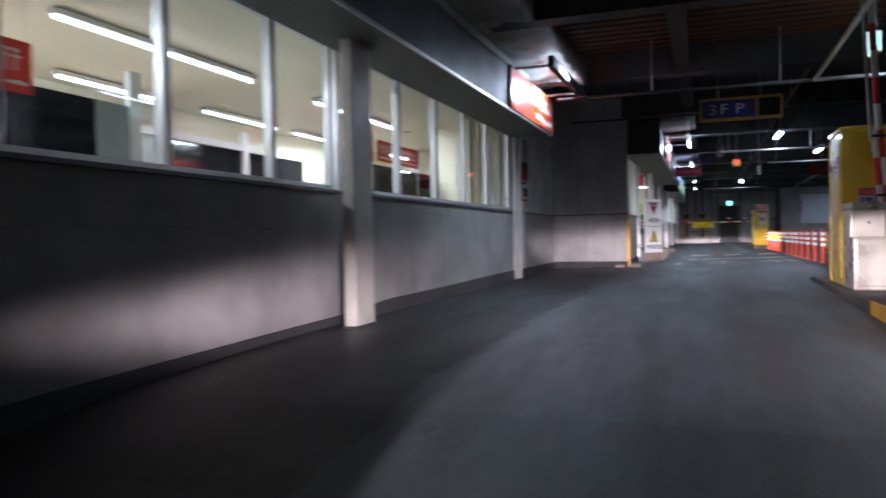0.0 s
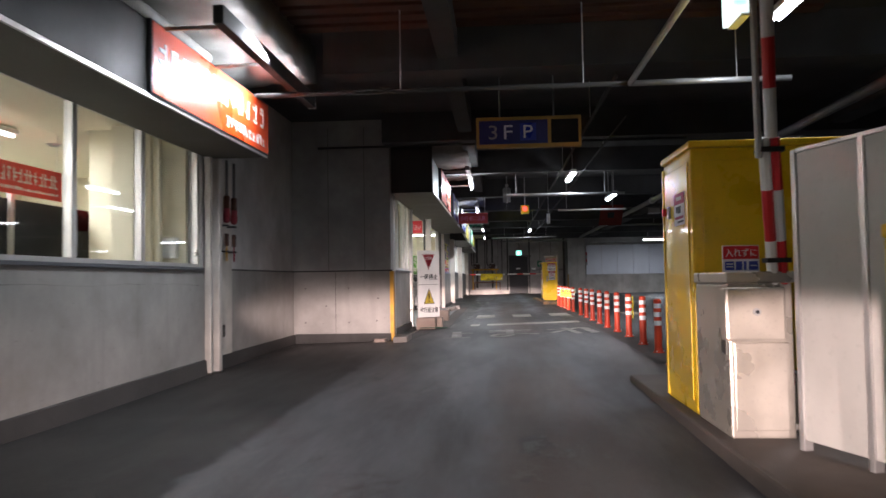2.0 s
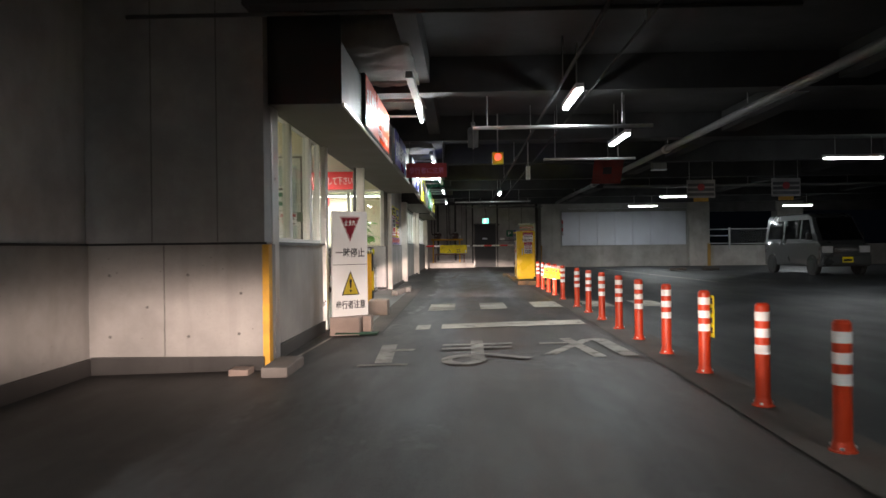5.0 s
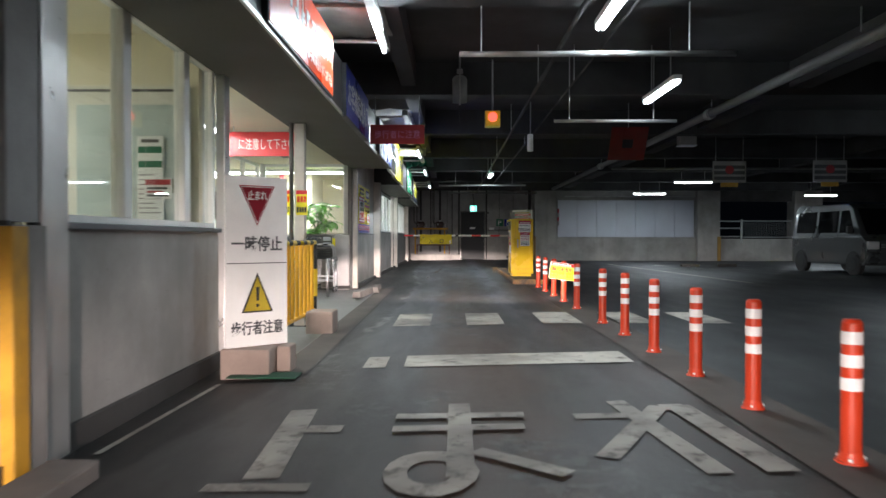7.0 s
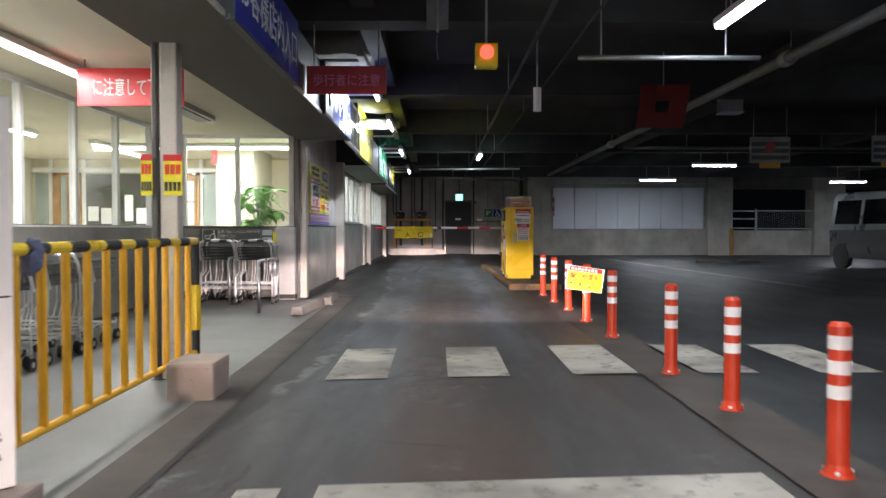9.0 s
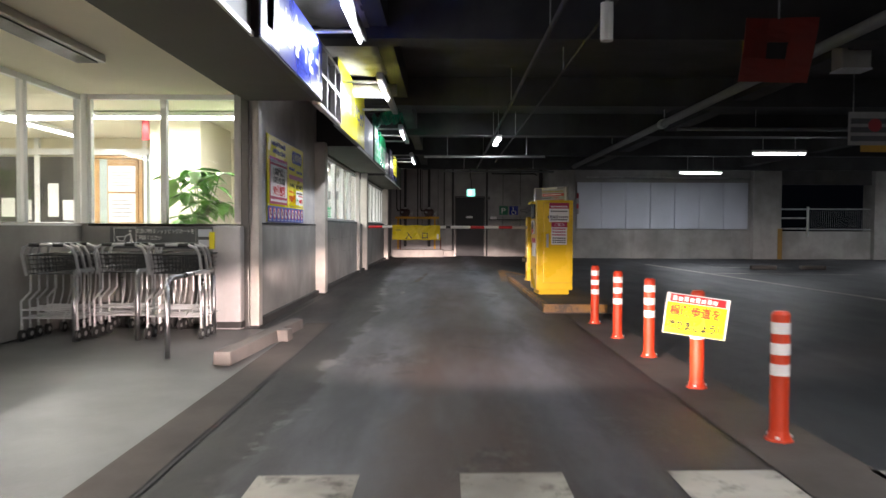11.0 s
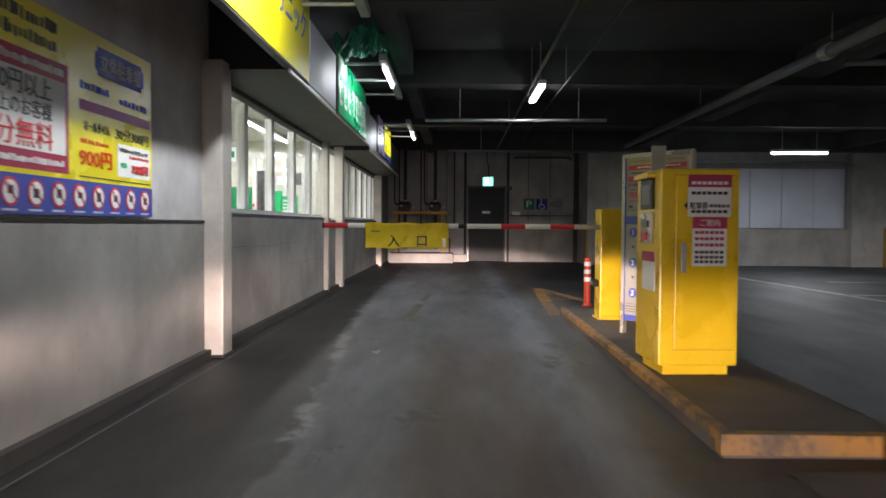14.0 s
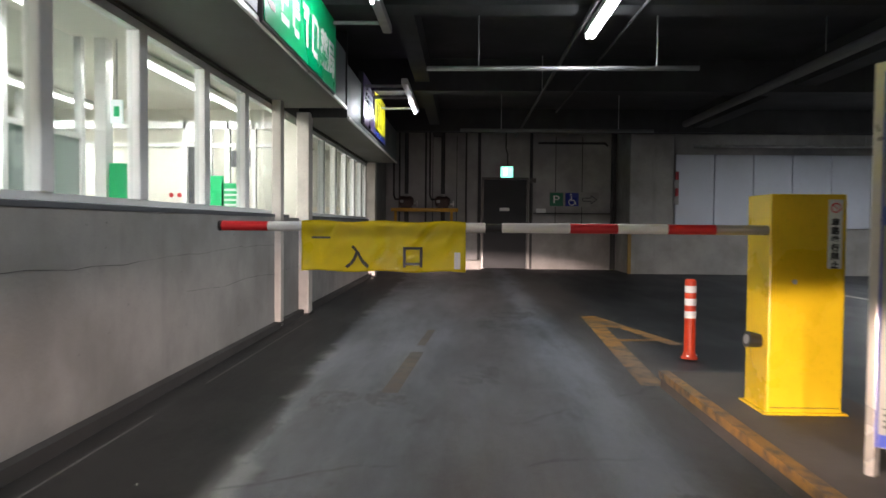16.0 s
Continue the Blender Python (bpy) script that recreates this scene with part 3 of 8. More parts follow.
for i in range(7):
    box_part("panel", panels, (4.80 + i * 0.805, 41.44, 0.98, 4.80 + (i + 1) * 0.805 - 0.018, 41.52, 2.50), PANEL_BLUE, 0.006)
wall_box("wall_pier_right", (10.5, 41.2, -0.2, 11.42, 41.9, 3.3), CONC, "grey concrete pier beside the open parapet", 0.02)
box_solid("corner_guard", (11.30, 41.17, 0.0, 11.44, 41.24, 1.0), OCHRE_GUARD, "worn yellow corner guard on the concrete pier", "corner guard", "", 0.004)
wall_box("wall_parapet", (11.42, 41.4, -0.2, 14.45, 41.6, 0.92), CONC, "low concrete parapet under an open side")
wall_box("wall_pier_far_right", (14.45, 41.2, -0.2, 15.6, 41.9, 3.3), CONC, "grey concrete pier at the deck's corner", 0.02)
wall_box("wall_north_far", (15.6, 41.4, -0.2, 26, 41.6, 0.92), CONC, "low concrete parapet under an open side")
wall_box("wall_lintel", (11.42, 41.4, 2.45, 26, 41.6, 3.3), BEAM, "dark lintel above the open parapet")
wall_box("wall_east", (26, -16, -1.5, 26.2, 44, 3.3), CONC, "far grey concrete wall of the deck")
wall_box("wall_south", (-3, -16.2, -1.9, 26, -16, 3.3), CONC, "grey concrete wall behind the ramp")

# railing in the open parapet
rail = holder("parapet_railing", "grey metal railing above the parapet", "railing")
bm = bmesh.new()
for z in (1.0, 1.35, 1.64):
    rod(bm, (11.45, 41.38, z), (12.3, 41.38, z), 0.025)
part("gate_frame", bm, GALV, rail)
bm = bmesh.new()
rod(bm, (12.36, 41.38, 0.75), (12.36, 41.38, 1.72), 0.04)
part("post", bm, GALV, rail)
bm = bmesh.new()
for z in (0.98, 1.65):
    rod(bm, (12.4, 41.42, z), (14.45, 41.42, z), 0.02)
for i in range(30):
    rod(bm, (12.45 + i * 0.068, 41.42, 0.98), (12.45 + i * 0.068, 41.42, 1.65), 0.003, 5)
part("mesh_panel", bm, GALV, rail)

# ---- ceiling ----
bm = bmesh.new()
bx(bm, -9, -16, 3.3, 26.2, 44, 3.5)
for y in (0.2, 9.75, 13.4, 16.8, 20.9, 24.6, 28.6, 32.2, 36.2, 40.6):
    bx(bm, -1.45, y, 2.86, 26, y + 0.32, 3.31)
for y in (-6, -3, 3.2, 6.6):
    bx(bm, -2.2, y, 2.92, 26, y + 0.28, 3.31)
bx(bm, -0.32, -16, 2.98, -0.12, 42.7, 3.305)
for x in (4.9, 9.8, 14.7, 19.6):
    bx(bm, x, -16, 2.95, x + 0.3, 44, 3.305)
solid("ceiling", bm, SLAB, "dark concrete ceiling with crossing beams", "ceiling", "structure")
bm = bmesh.new()
for i in range(26):
    bx(bm, -2.2, 3.6 + i * 0.235, 3.23, 3.2, 3.6 + i * 0.235 + 0.15, 3.295)
solid("ceiling_deck", bm, RUST, "rust-red ribbed steel deck of the ceiling", "ceiling", "structure")

# ---- window bands ----
SILL = paint("grey_window_sill", (0.10, 0.105, 0.115), 0.5, 0.2, 0.1, 3.0, 0.03, 0.3)


def window_band(name, xw, y0, y1, z0, z1, bars, frame_mat, bar_mat, label, bar_w=0.06):
    w = holder(name, label, "window", kind="structure")
    box_part("window_sill", w, (xw - 0.12, y0, z0 - 0.035, xw + 0.055, y1, z0 - 0.004), SILL, 0.006)
    bm = bmesh.new()
    bx(bm, xw - 0.06, y0, z1 - 0.05, xw + 0.0, y1, z1)
    bx(bm, xw - 0.06, y0, z0, xw + 0.0, y1, z0 + 0.035)
    bx(bm, xw - 0.06, y0, z0 + 0.035, xw + 0.0, y0 + 0.05, z1 - 0.05)
    bx(bm, xw - 0.06, y1 - 0.05, z0 + 0.035, xw + 0.0, y1, z1 - 0.05)
    part("window_frame", bm, frame_mat, w)
    for y in bars:
        box_part("mullion", w, (xw - 0.065, y - bar_w / 2, z0 + 0.036, xw + 0.012, y + bar_w / 2, z1 - 0.051), bar_mat, 0.008)
    ys = [y0 + 0.05] + list(bars) + [y1 - 0.05]
    for a, b in zip(ys, ys[1:]):
        p = box_part("pane", w, (xw - 0.034, a + 0.02, z0 + 0.03, xw - 0.028, b - 0.02, z1 - 0.04), PANE)
        p.visible_shadow = False
    return w


window_band("window_1", -2.93, -6.0, 4.3, 1.0, 2.27, (-4.6, -3.45, -2.3, -1.15, 0.0, 1.12, 2.24, 3.38), ALU, ALU, "long office window with aluminium bars")
window_band("window_2", -2.93, 4.4, 10.3, 1.0, 2.27, (5.75, 6.87, 7.98, 9.05), ALU, ALU, "long office window with aluminium bars")
window_band("window_3", -1.47, 14.28, 16.6, 1.0, 2.24, (15.05, 15.98), ALU_WHITE, ALU_WHITE, "narrow window with white bars", 0.1)
window_band("window_4", -1.47, 28.45, 33.4, 1.09, 2.13, (29.1, 30.08, 31.12, 32.08), ALU_WHITE, ALU_WHITE, "bright pharmacy window with white bars", 0.11)
window_band("window_5", -1.47, 34.55, 39.7, 1.09, 2.13, (35.5, 36.4, 37.3, 38.2, 39.0), ALU_WHITE, ALU_WHITE, "bright pharmacy window with white bars", 0.11)

# ---- posts along the front ----
PILLAR = concrete("painted_pillar", (0.56, 0.545, 0.54), 0.6, 0.25, False)


def steel_post(x0, y0, x1, y1, z1, label, material=POST):
    z0 = floor_z(x1, y0)
    p = holder("steel_post", label, "post", ((x0 + x1) / 2, (y0 + y1) / 2, z0), group="posts along the shop front")
    hx, hy, h = (x1 - x0) / 2, (y1 - y0) / 2, z1 - z0
    box_part("shaft", p, (-hx, -hy, 0, hx, hy, h), material, 0.012)
    box_part("base_plate", p, (-hx - 0.012, -hy - 0.012, 0.0, hx + 0.012, hy + 0.012, 0.02), CONC_DARK)
    return p


steel_post(-2.69, 4.0, -2.585, 4.35, 2.2, "beige steel post with scuffs in front of the office windows")
steel_post(-2.9, 10.36, -2.83, 10.42, 2.2, "slim beige steel post at the office's end")
steel_post(-2.9, 10.5, -2.79, 10.59, 2.2, "beige steel post at the office's end")
steel_post(-1.47, 14.06, -1.39, 14.28, 2.2, "pale steel post beside the yellow corner guard", ALU)
steel_post(-1.47, 16.62, -1.40, 16.76, 2.2, "pale steel post at the lobby's opening", ALU)
steel_post(-1.425, 18.99, -1.38, 19.04, 2.25, "dark steel post at the lobby's opening", ALU_DARK)
steel_post(-1.372, 19.0, -1.255, 19.11, 2.25, "beige steel post in the lobby's opening")
steel_post(-1.53, 24.37, -1.45, 24.43, 2.25, "dark steel post at the lobby's end", ALU_DARK)
steel_post(-1.45, 24.40, -1.36, 24.54, 2.25, "beige steel post beside the poster wall")
steel_post(-1.47, 27.82, -1.27, 28.04, 2.2, "beige steel post between poster wall and pharmacy")
steel_post(-1.45, 32.83, -1.36, 32.95, 2.2, "beige steel post between pharmacy windows")
steel_post(-1.45, 33.85, -1.31, 34.05, 2.2, "beige steel post between pharmacy windows")
steel_post(-1.47, 39.75, -1.30, 40.0, 2.2, "beige steel post at the end of the shop front")
g = holder("corner_guard", "bright yellow corner guard on the concrete pier", "corner guard", (-1.37, 13.8, -0.03))
box_part("front_leg", g, (-0.045, -0.012, -0.06, 0.012, 0.0, 1.0), YELLOW_OLD, 0.003)
box_part("side_leg", g, (0.0, 0.0, -0.06, 0.012, 0.1, 1.0), YELLOW_OLD, 0.003)
for x, z in ((-2.72, 0.2), (-2.72, 0.72), (-2.05, 0.2), (-2.05, 0.72), (-1.62, 0.22), (-1.6, 0.56), (-2.4, 0.45)):
    bm = bmesh.new()
    disc(bm, (x, 13.801, z), (0, -1, 0), 0.013, 0.003, 14)
    solid("tie_hole", bm, JOINT, "filled form tie hole in the concrete pier", "trim", "structure")
slab_on_floor("kerb_block", -1.32, 13.36, -1.11, 13.98, 0.08, KERB, "pale concrete kerb block along the wall", "kerb block", "", 0.015)
slab_on_floor("brick_chock", -1.62, 13.5, -1.46, 13.68, 0.05, BLOCK, "small red-brown brick at the pier's foot", "brick", "", 0.01)
box_solid("low_pillar", (-1.76, 24.22, -0.018, -1.49, 24.36, 0.98), PILLAR, "white-painted low pillar at the lobby's end", "pillar", "", 0.02)
box_solid("low_pillar_base", (-1.765, 24.215, 0.0, -1.485, 24.365, 0.06), CONC_DARK, "dark plinth of the white pillar", "plinth", "structure")

# ---- canopies and their signs ----


def canopy(name, x_in, x_out, y0, y1, z0, z1, label, end=BLACK, front=FASCIA):
    c = holder(name, label, "canopy", (0, 0, 0))
    box_part("soffit", c, (x_in, y0, z0, x_out, y1, z0 + 0.03), SOFFIT)
    box_part("fascia", c, (x_out - 0.03, y0, z0 + 0.03, x_out, y1, z1), front, 0.004)
    box_part("end_panel", c, (x_in, y0 - 0.02, z0, x_out, y0, z1 + 0.35), end)
    box_part("end_panel", c, (x_in, y1, z0, x_out, y1 + 0.02, z1), end)
    box_part("edge_trim", c, (x_out, y0, z0 - 0.015, x_out + 0.02, y1, z0 + 0.015), ALU)
    return c


canopy("office_canopy", -2.9, -2.27, -12, 10.5, 2.19, 2.75, "dark grey canopy above the office windows", BLACK, DARK_FASCIA)
canopy("lobby_canopy", -1.45, -0.76, 14.0, 24.25, 2.18, 2.72, "grey canopy above lobby and windows")
canopy("pharmacy_canopy", -1.45, -0.83, 28.0, 33.3, 2.16, 2.72, "grey canopy above the first pharmacy window")
canopy("end_canopy", -1.45, -0.92, 34.0, 39.9, 2.16, 2.75, "dark canopy above the last window")


def sign_box(name, x, y0, y1, z0, z1, face, label, strokes, depth=0.06):
    """A sign panel on a fascia, facing the lane. strokes: (y, z, dy, dz, material) bars on its face."""
    s = holder(name, label, "sign", (x, (y0 + y1) / 2, z0))
    hy, h = (y1 - y0) / 2, z1 - z0
    box_part("casing", s, (-depth, -hy, 0, 0, hy, h), FASCIA, 0.005)
    box_part("face", s, (0.0, -hy + 0.015, 0.015, 0.006, hy - 0.015, h - 0.015), face)
    for y, z, dy, dz, m in strokes:
        box_part("print", s, (0.006, y - dy / 2, z - dz / 2, 0.009, y + dy / 2, z + dz / 2), m)
    return s


def glyphs(y0, y1, z, size, m, seed):
    """Unreadable writing: a row of characters, each a few plain bars."""
    rnd = random.Random(seed)
    out, y = [], y0
    while y < y1 - size * 0.4:
        w = size * rnd.uniform(0.62, 0.9)
        rows = rnd.sample((-0.42, -0.2, 0.02, 0.24, 0.44), rnd.choice((2, 2, 3)))
        for r in rows:
            out.append((y + w * rnd.uniform(0.42, 0.58), z + r * size, w * rnd.uniform(0.5, 1.0), size * 0.165, m))
        for c in rnd.sample((0.12, 0.38, 0.62, 0.88), rnd.choice((1, 2))):
            out.append((y + w * c, z + size * rnd.uniform(-0.12, 0.12), size * 0.15, size * rnd.uniform(0.55, 0.98), m))
        y += size * 1.04
    return out


s = sign_box("office_sign", -2.24, 7.8, 10.5, 2.2, 2.76, ORANGE, "glossy orange sign with white writing on the office canopy",
             glyphs(-1.25, 1.25, 0.36, 0.2, WHITE, 1) + glyphs(0.1, 1.25, 0.12, 0.1, WHITE, 2))
s = sign_box("shop_sign", -0.72, 15.25, 17.6, 2.19, 2.75, ORANGE, "glossy orange sign with white writing on the lobby canopy",
             glyphs(-1.1, 1.1, 0.34, 0.2, WHITE, 3) + glyphs(-0.1, 1.1, 0.12, 0.09, WHITE, 4))
s = sign_box("entrance_sign", -0.71, 18.4, 20.35, 2.16, 2.70, BLUE, "blue sign with white writing above the lobby entrance", [])
lettering("writing", "お客様店内入口", 0.30, at(0.009, 0.0, 0.27, FACE_LANE), WHITE, s, 1.75)
s = sign_box("clinic_sign", -0.71, 21.85, 24.2, 2.16, 2.72, BLUE, "blue and white clinic sign on the lobby canopy",
             [(-0.9, 0.28, 0.5, 0.5, WHITE), (-0.9, 0.28, 0.2, 0.3, BLUE)] + glyphs(-0.45, 1.1, 0.3, 0.3, WHITE, 5))
s = sign_box("clinic_sign", -0.80, 25.84, 28.65, 2.17, 2.98, CLINIC_YELLOW, "bright yellow clinic sign with blue writing",
             glyphs(-1.1, -0.1, 0.42, 0.24, BLUE_INK, 6))
lettering("writing", "クリニック", 0.26, at(0.009, 0.62, 0.42, FACE_LANE), BLUE_INK, s, 1.2, "", 0.003)
s = sign_box("blank_sign", -0.81, 28.7, 30.08, 2.17, 2.75, PANEL_BLUE, "blank grey sign panel on the pharmacy canopy", [])
s = sign_box("pharmacy_sign", -0.79, 30.12, 32.5, 2.15, 2.80, GREEN, "green pharmacy sign with white writing",
             [(-0.85, 0.52, 0.45, 0.16, WHITE)] + glyphs(-1.1, 0.42, 0.27, 0.3, WHITE, 7))
lettering("writing", "薬局", 0.32, at(0.009, 0.78, 0.27, FACE_LANE), WHITE, s, 0.62, "", 0.006)
s = sign_box("picture_sign", -0.90, 35.1, 37.7, 2.25, 2.9, PURPLE, "purple and yellow picture sign on the end canopy",
             [(0.55, 0.36, 1.35, 0.55, SIGN_YELLOW), (0.5, 0.06, 1.4, 0.1, BLUE)] + [(y, 0.36, 0.1, 0.4, INK) for y in (0.2, 0.4, 0.62)]
             + [(-0.7, 0.3 + 0.08 * k, 0.9 - 0.15 * k, 0.02, PANEL_BLUE) for k in range(4)])

# open frame between the lobby canopy and the yellow sign
fr = holder("canopy_frame", "bare aluminium sign frame without a panel", "sign frame", (-0.78, 25.0, 2.17))
for y in (-0.72, -0.2, 0.35, 0.78):
    box_part("upright", fr, (-0.03, y - 0.025, 0, 0.03, y + 0.025, 0.62), ALU, 0.004)
for z in (0.0, 0.32, 0.6):
    box_part("rail", fr, (-0.025, -0.74, z - 0.02, 0.025, 0.8, z + 0.02), ALU, 0.004)
box_solid("duct", (-1.35, 24.35, 2.62, -0.95, 27.9, 2.95), GALV, "rough insulated duct behind the open sign frame", "duct", "", 0.05)


SPRAY = concrete("sprayed_fireproofing", (0.34, 0.33, 0.31), 0.95, 0.35, False)
LAGGING = paint("pale_pipe_lagging", (0.30, 0.295, 0.28), 0.7, 0, 0.12, 6.0, 0.3, 0.3)


def sprayed_beam(x0, x1, y0, y1, z0, seed, label):
    """A beam under thick sprayed fireproofing: lumpy all over."""
    bm = bmesh.new()
    bx(bm, x0, y0, z0, x1, y1, 3.3)
    long_edges = [e for e in bm.edges if abs(e.verts[0].co.y - e.verts[1].co.y) > 0.1]
    bmesh.ops.subdivide_edges(bm, edges=long_edges, cuts=int((y1 - y0) * 12), use_grid_fill=True)
    wide = [e for e in bm.edges if abs(e.verts[0].co.x - e.verts[1].co.x) > 0.1]
    bmesh.ops.subdivide_edges(bm, edges=wide, cuts=int((x1 - x0) * 12), use_grid_fill=True)
    for v in bm.verts:
        n_ = noise.noise(v.co * 5.0 + Vector((seed, 0, 0))) * 0.035 + noise.noise(v.co * 14.0 + Vector((0, seed, 0))) * 0.02
        if v.co.z < 3.2:
            v.co.z += n_
            v.co.x += n_ * 0.6
    solid("sprayed_beam", bm, SPRAY, label, "beam", "structure", smooth=True)


def lagged_pipe(a, b, r, label):
    bm = bmesh.new()
    a, b = Vector(a), Vector(b)
    turn = (b - a).to_track_quat("Z", "Y").to_matrix()
    n_ = max(6, int((b - a).length / 0.06))
    rings = []
    for k in range(n_ + 1):
        c = a.lerp(b, k / n_)
        rings.append([bm.verts.new(c + turn @ Vector((math.cos(q), math.sin(q), 0)) * r * (1 + 0.08 * noise.noise(Vector((k * 0.7, 3 * math.cos(q), 3 * math.sin(q))))))
                      for q in (math.tau * i / 16 for i in range(16))])
    for p, q in zip(rings, rings[1:]):
        for i in range(16):
            bm.faces.new((p[i], p[(i + 1) % 16], q[(i + 1) % 16], q[i]))
    bm.faces.new(rings[0][::-1])
    bm.faces.new(rings[-1])
    solid("lagged_pipe", bm, LAGGING, label, "pipe", smooth=True)


sprayed_beam(-2.88, -1.66, 4.2, 10.34, 2.93, 3.0, "pale sprayed ceiling beam above the office canopy")
lagged_pipe((-2.36, 4.3, 2.86), (-2.36, 9.1, 2.86), 0.055, "white lagged pipe above the office sign")
sprayed_beam(-1.40, -0.25, 15.0, 18.4, 2.95, 7.0, "pale sprayed ceiling beam above the shop sign")
sprayed_beam(-1.40, -0.30, 22.6, 26.9, 2.97, 11.0, "rough sprayed ceiling beam behind the open sign frame")
lagged_pipe((-1.3, 27.2, 2.83), (-0.2, 27.2, 2.83), 0.085, "rough lagged pipe above the yellow clinic sign")


def sign_lamp(x_in, x_out, y0, y1, z, lit, power, label, aim, shielded=False):
    """A fluorescent strip on arms that lights the sign behind it. lit: stretch of the tube."""
    f = holder("sign_lamp", label, "lamp", (x_out, (y0 + y1) / 2, z), group="sign lamps")
    hy = (y1 - y0) / 2
    box_part("housing", f, (-0.035, -hy, -0.06 if shielded else 0.0, 0.045, hy, 0.075), BEAM if shielded else GALV, 0.008)
    if shielded:
        box_part("end_cap", f, (-0.04, hy, -0.055, 0.04, hy + 0.05, 0.01), WHITE, 0.006)
    a, b = lit[0] - (y0 + y1) / 2, lit[1] - (y0 + y1) / 2
    bm = bmesh.new()
    tx, tz = (-0.055, 0.03) if shielded else (-0.01, -0.016)
    rod(bm, (tx, a, tz), (tx, b, tz), 0.015)
    part("tube", bm, TUBE, f)
    for y in (-hy * 0.75, 0.0, hy * 0.8):
        bm = bmesh.new()
        rod(bm, (x_in - x_out, y, 0.03), (0, y, 0.03), 0.018, 8)
        part("arm", bm, GALV, f)
    area_lamp("sign_tube_light", look((x_out - (0.07 if shielded else 0.05), (lit[0] + lit[1]) / 2, z + (0.0 if shielded else -0.045)), aim), lit[1] - lit[0], 0.05, power, TUBE_WHITE)


sign_lamp(-2.27, -1.71, 7.7, 10.3, 2.72, (8.15, 9.9), 95, "fluorescent strip on arms above the orange office sign", (-2.3, 8.85, 2.30), True)
sign_lamp(-0.76, -0.28, 15.4, 18.05, 2.72, (16.85, 18.0), 36, "fluorescent strip on arms above the orange shop sign", (-0.75, 16.9, 2.35))
sign_lamp(-0.76, -0.32, 21.6, 24.1, 2.70, (22.9, 24.05), 36, "fluorescent strip on arms above the blue clinic sign", (-0.75, 23.2, 2.4))
sign_lamp(-0.82, -0.32, 25.9, 28.6, 2.72, (26.1, 27.24), 75, "fluorescent strip on arms above the yellow clinic sign", (-0.84, 26.7, 2.4))
sign_lamp(-0.82, -0.34, 30.2, 32.6, 2.72, (30.5, 31.6), 13, "fluorescent strip on arms above the green pharmacy sign", (-0.84, 31.1, 2.4))
sign_lamp(-0.92, -0.38, 35.0, 37.3, 2.72, (36.2, 37.25), 14, "fluorescent strip on arms above the picture sign", (-0.95, 36.6, 2.4))
bm = bmesh.new()
bmesh.ops.create_grid(bm, x_segments=22, y_segments=30, size=0.5)
for v in bm.verts:
    n_ = noise.noise(Vector((v.co.x * 5, v.co.y * 6, 0.3))) * 0.16 + noise.noise(Vector((v.co.x * 14, v.co.y * 15, 1.7))) * 0.06
    v.co = Vector((-0.55 + v.co.x * 0.5, 30.2 + v.co.y * 0.9, 2.88 + n_ + 0.08 * v.co.x))
bmesh.ops.solidify(bm, geom=bm.faces[:], thickness=0.004)
solid("green_netting", bm, paint("teal_netting", (0.008, 0.17, 0.10), 0.5, 0, 0.4, 9.0, 0.2, 0.4), "crumpled green netting hung above the pharmacy sign", "netting")

# ---- rooms behind the windows ----


def room(tag, x0, y0, x1, y1, z1, wall_m, label, open_south=False):
    """Back and side walls, floor and ceiling of a room behind the shop front."""
    wall_box("wall_%s_back" % tag, (x0 - 0.1, y0, 0.0, x0, y1, z1), wall_m, label)
    wall_box("wall_%s_far" % tag, (x0, y1 - 0.08, 0.0, x1, y1, z1), wall_m, label)
    wall_box("wall_%s_near" % tag, (x0, y0, 0.0, x1, y0 + 0.08, z1), wall_m, label)
    box_solid("ceiling_%s" % tag, (x0 - 0.1, y0, z1, x1, y1, z1 + 0.06), wall_m, "plain pale ceiling of the room behind the windows", "ceiling", "structure")
    box_solid("floor_%s" % tag, (x0 - 0.1, y0, -0.06, x1, y1, 0.012), LINO, "pale lino floor of the room behind the windows", "floor", "structure")


def room_lamp(x, y, z, length, power, color=WARM_WHITE, along="y"):
    f = holder("ceiling_lamp", "white fluorescent strip lamp under a room's ceiling", "lamp", (x, y, z), 0 if along == "y" else 90, group="room strip lamps")
    box_part("housing", f, (-0.06, -length / 2, -0.05, 0.06, length / 2, 0.0), WHITE, 0.01)
    bm = bmesh.new()
    rod(bm, (0, -length / 2 + 0.02, -0.068), (0, length / 2 - 0.02, -0.068), 0.018)
    part("tube", bm, TUBE_ROOM, f)
    if power:
        area_lamp("room_light", pose(x, y, z - 0.095, 0, 0, 0 if along == "y" else 90), 0.1, length, power, color)


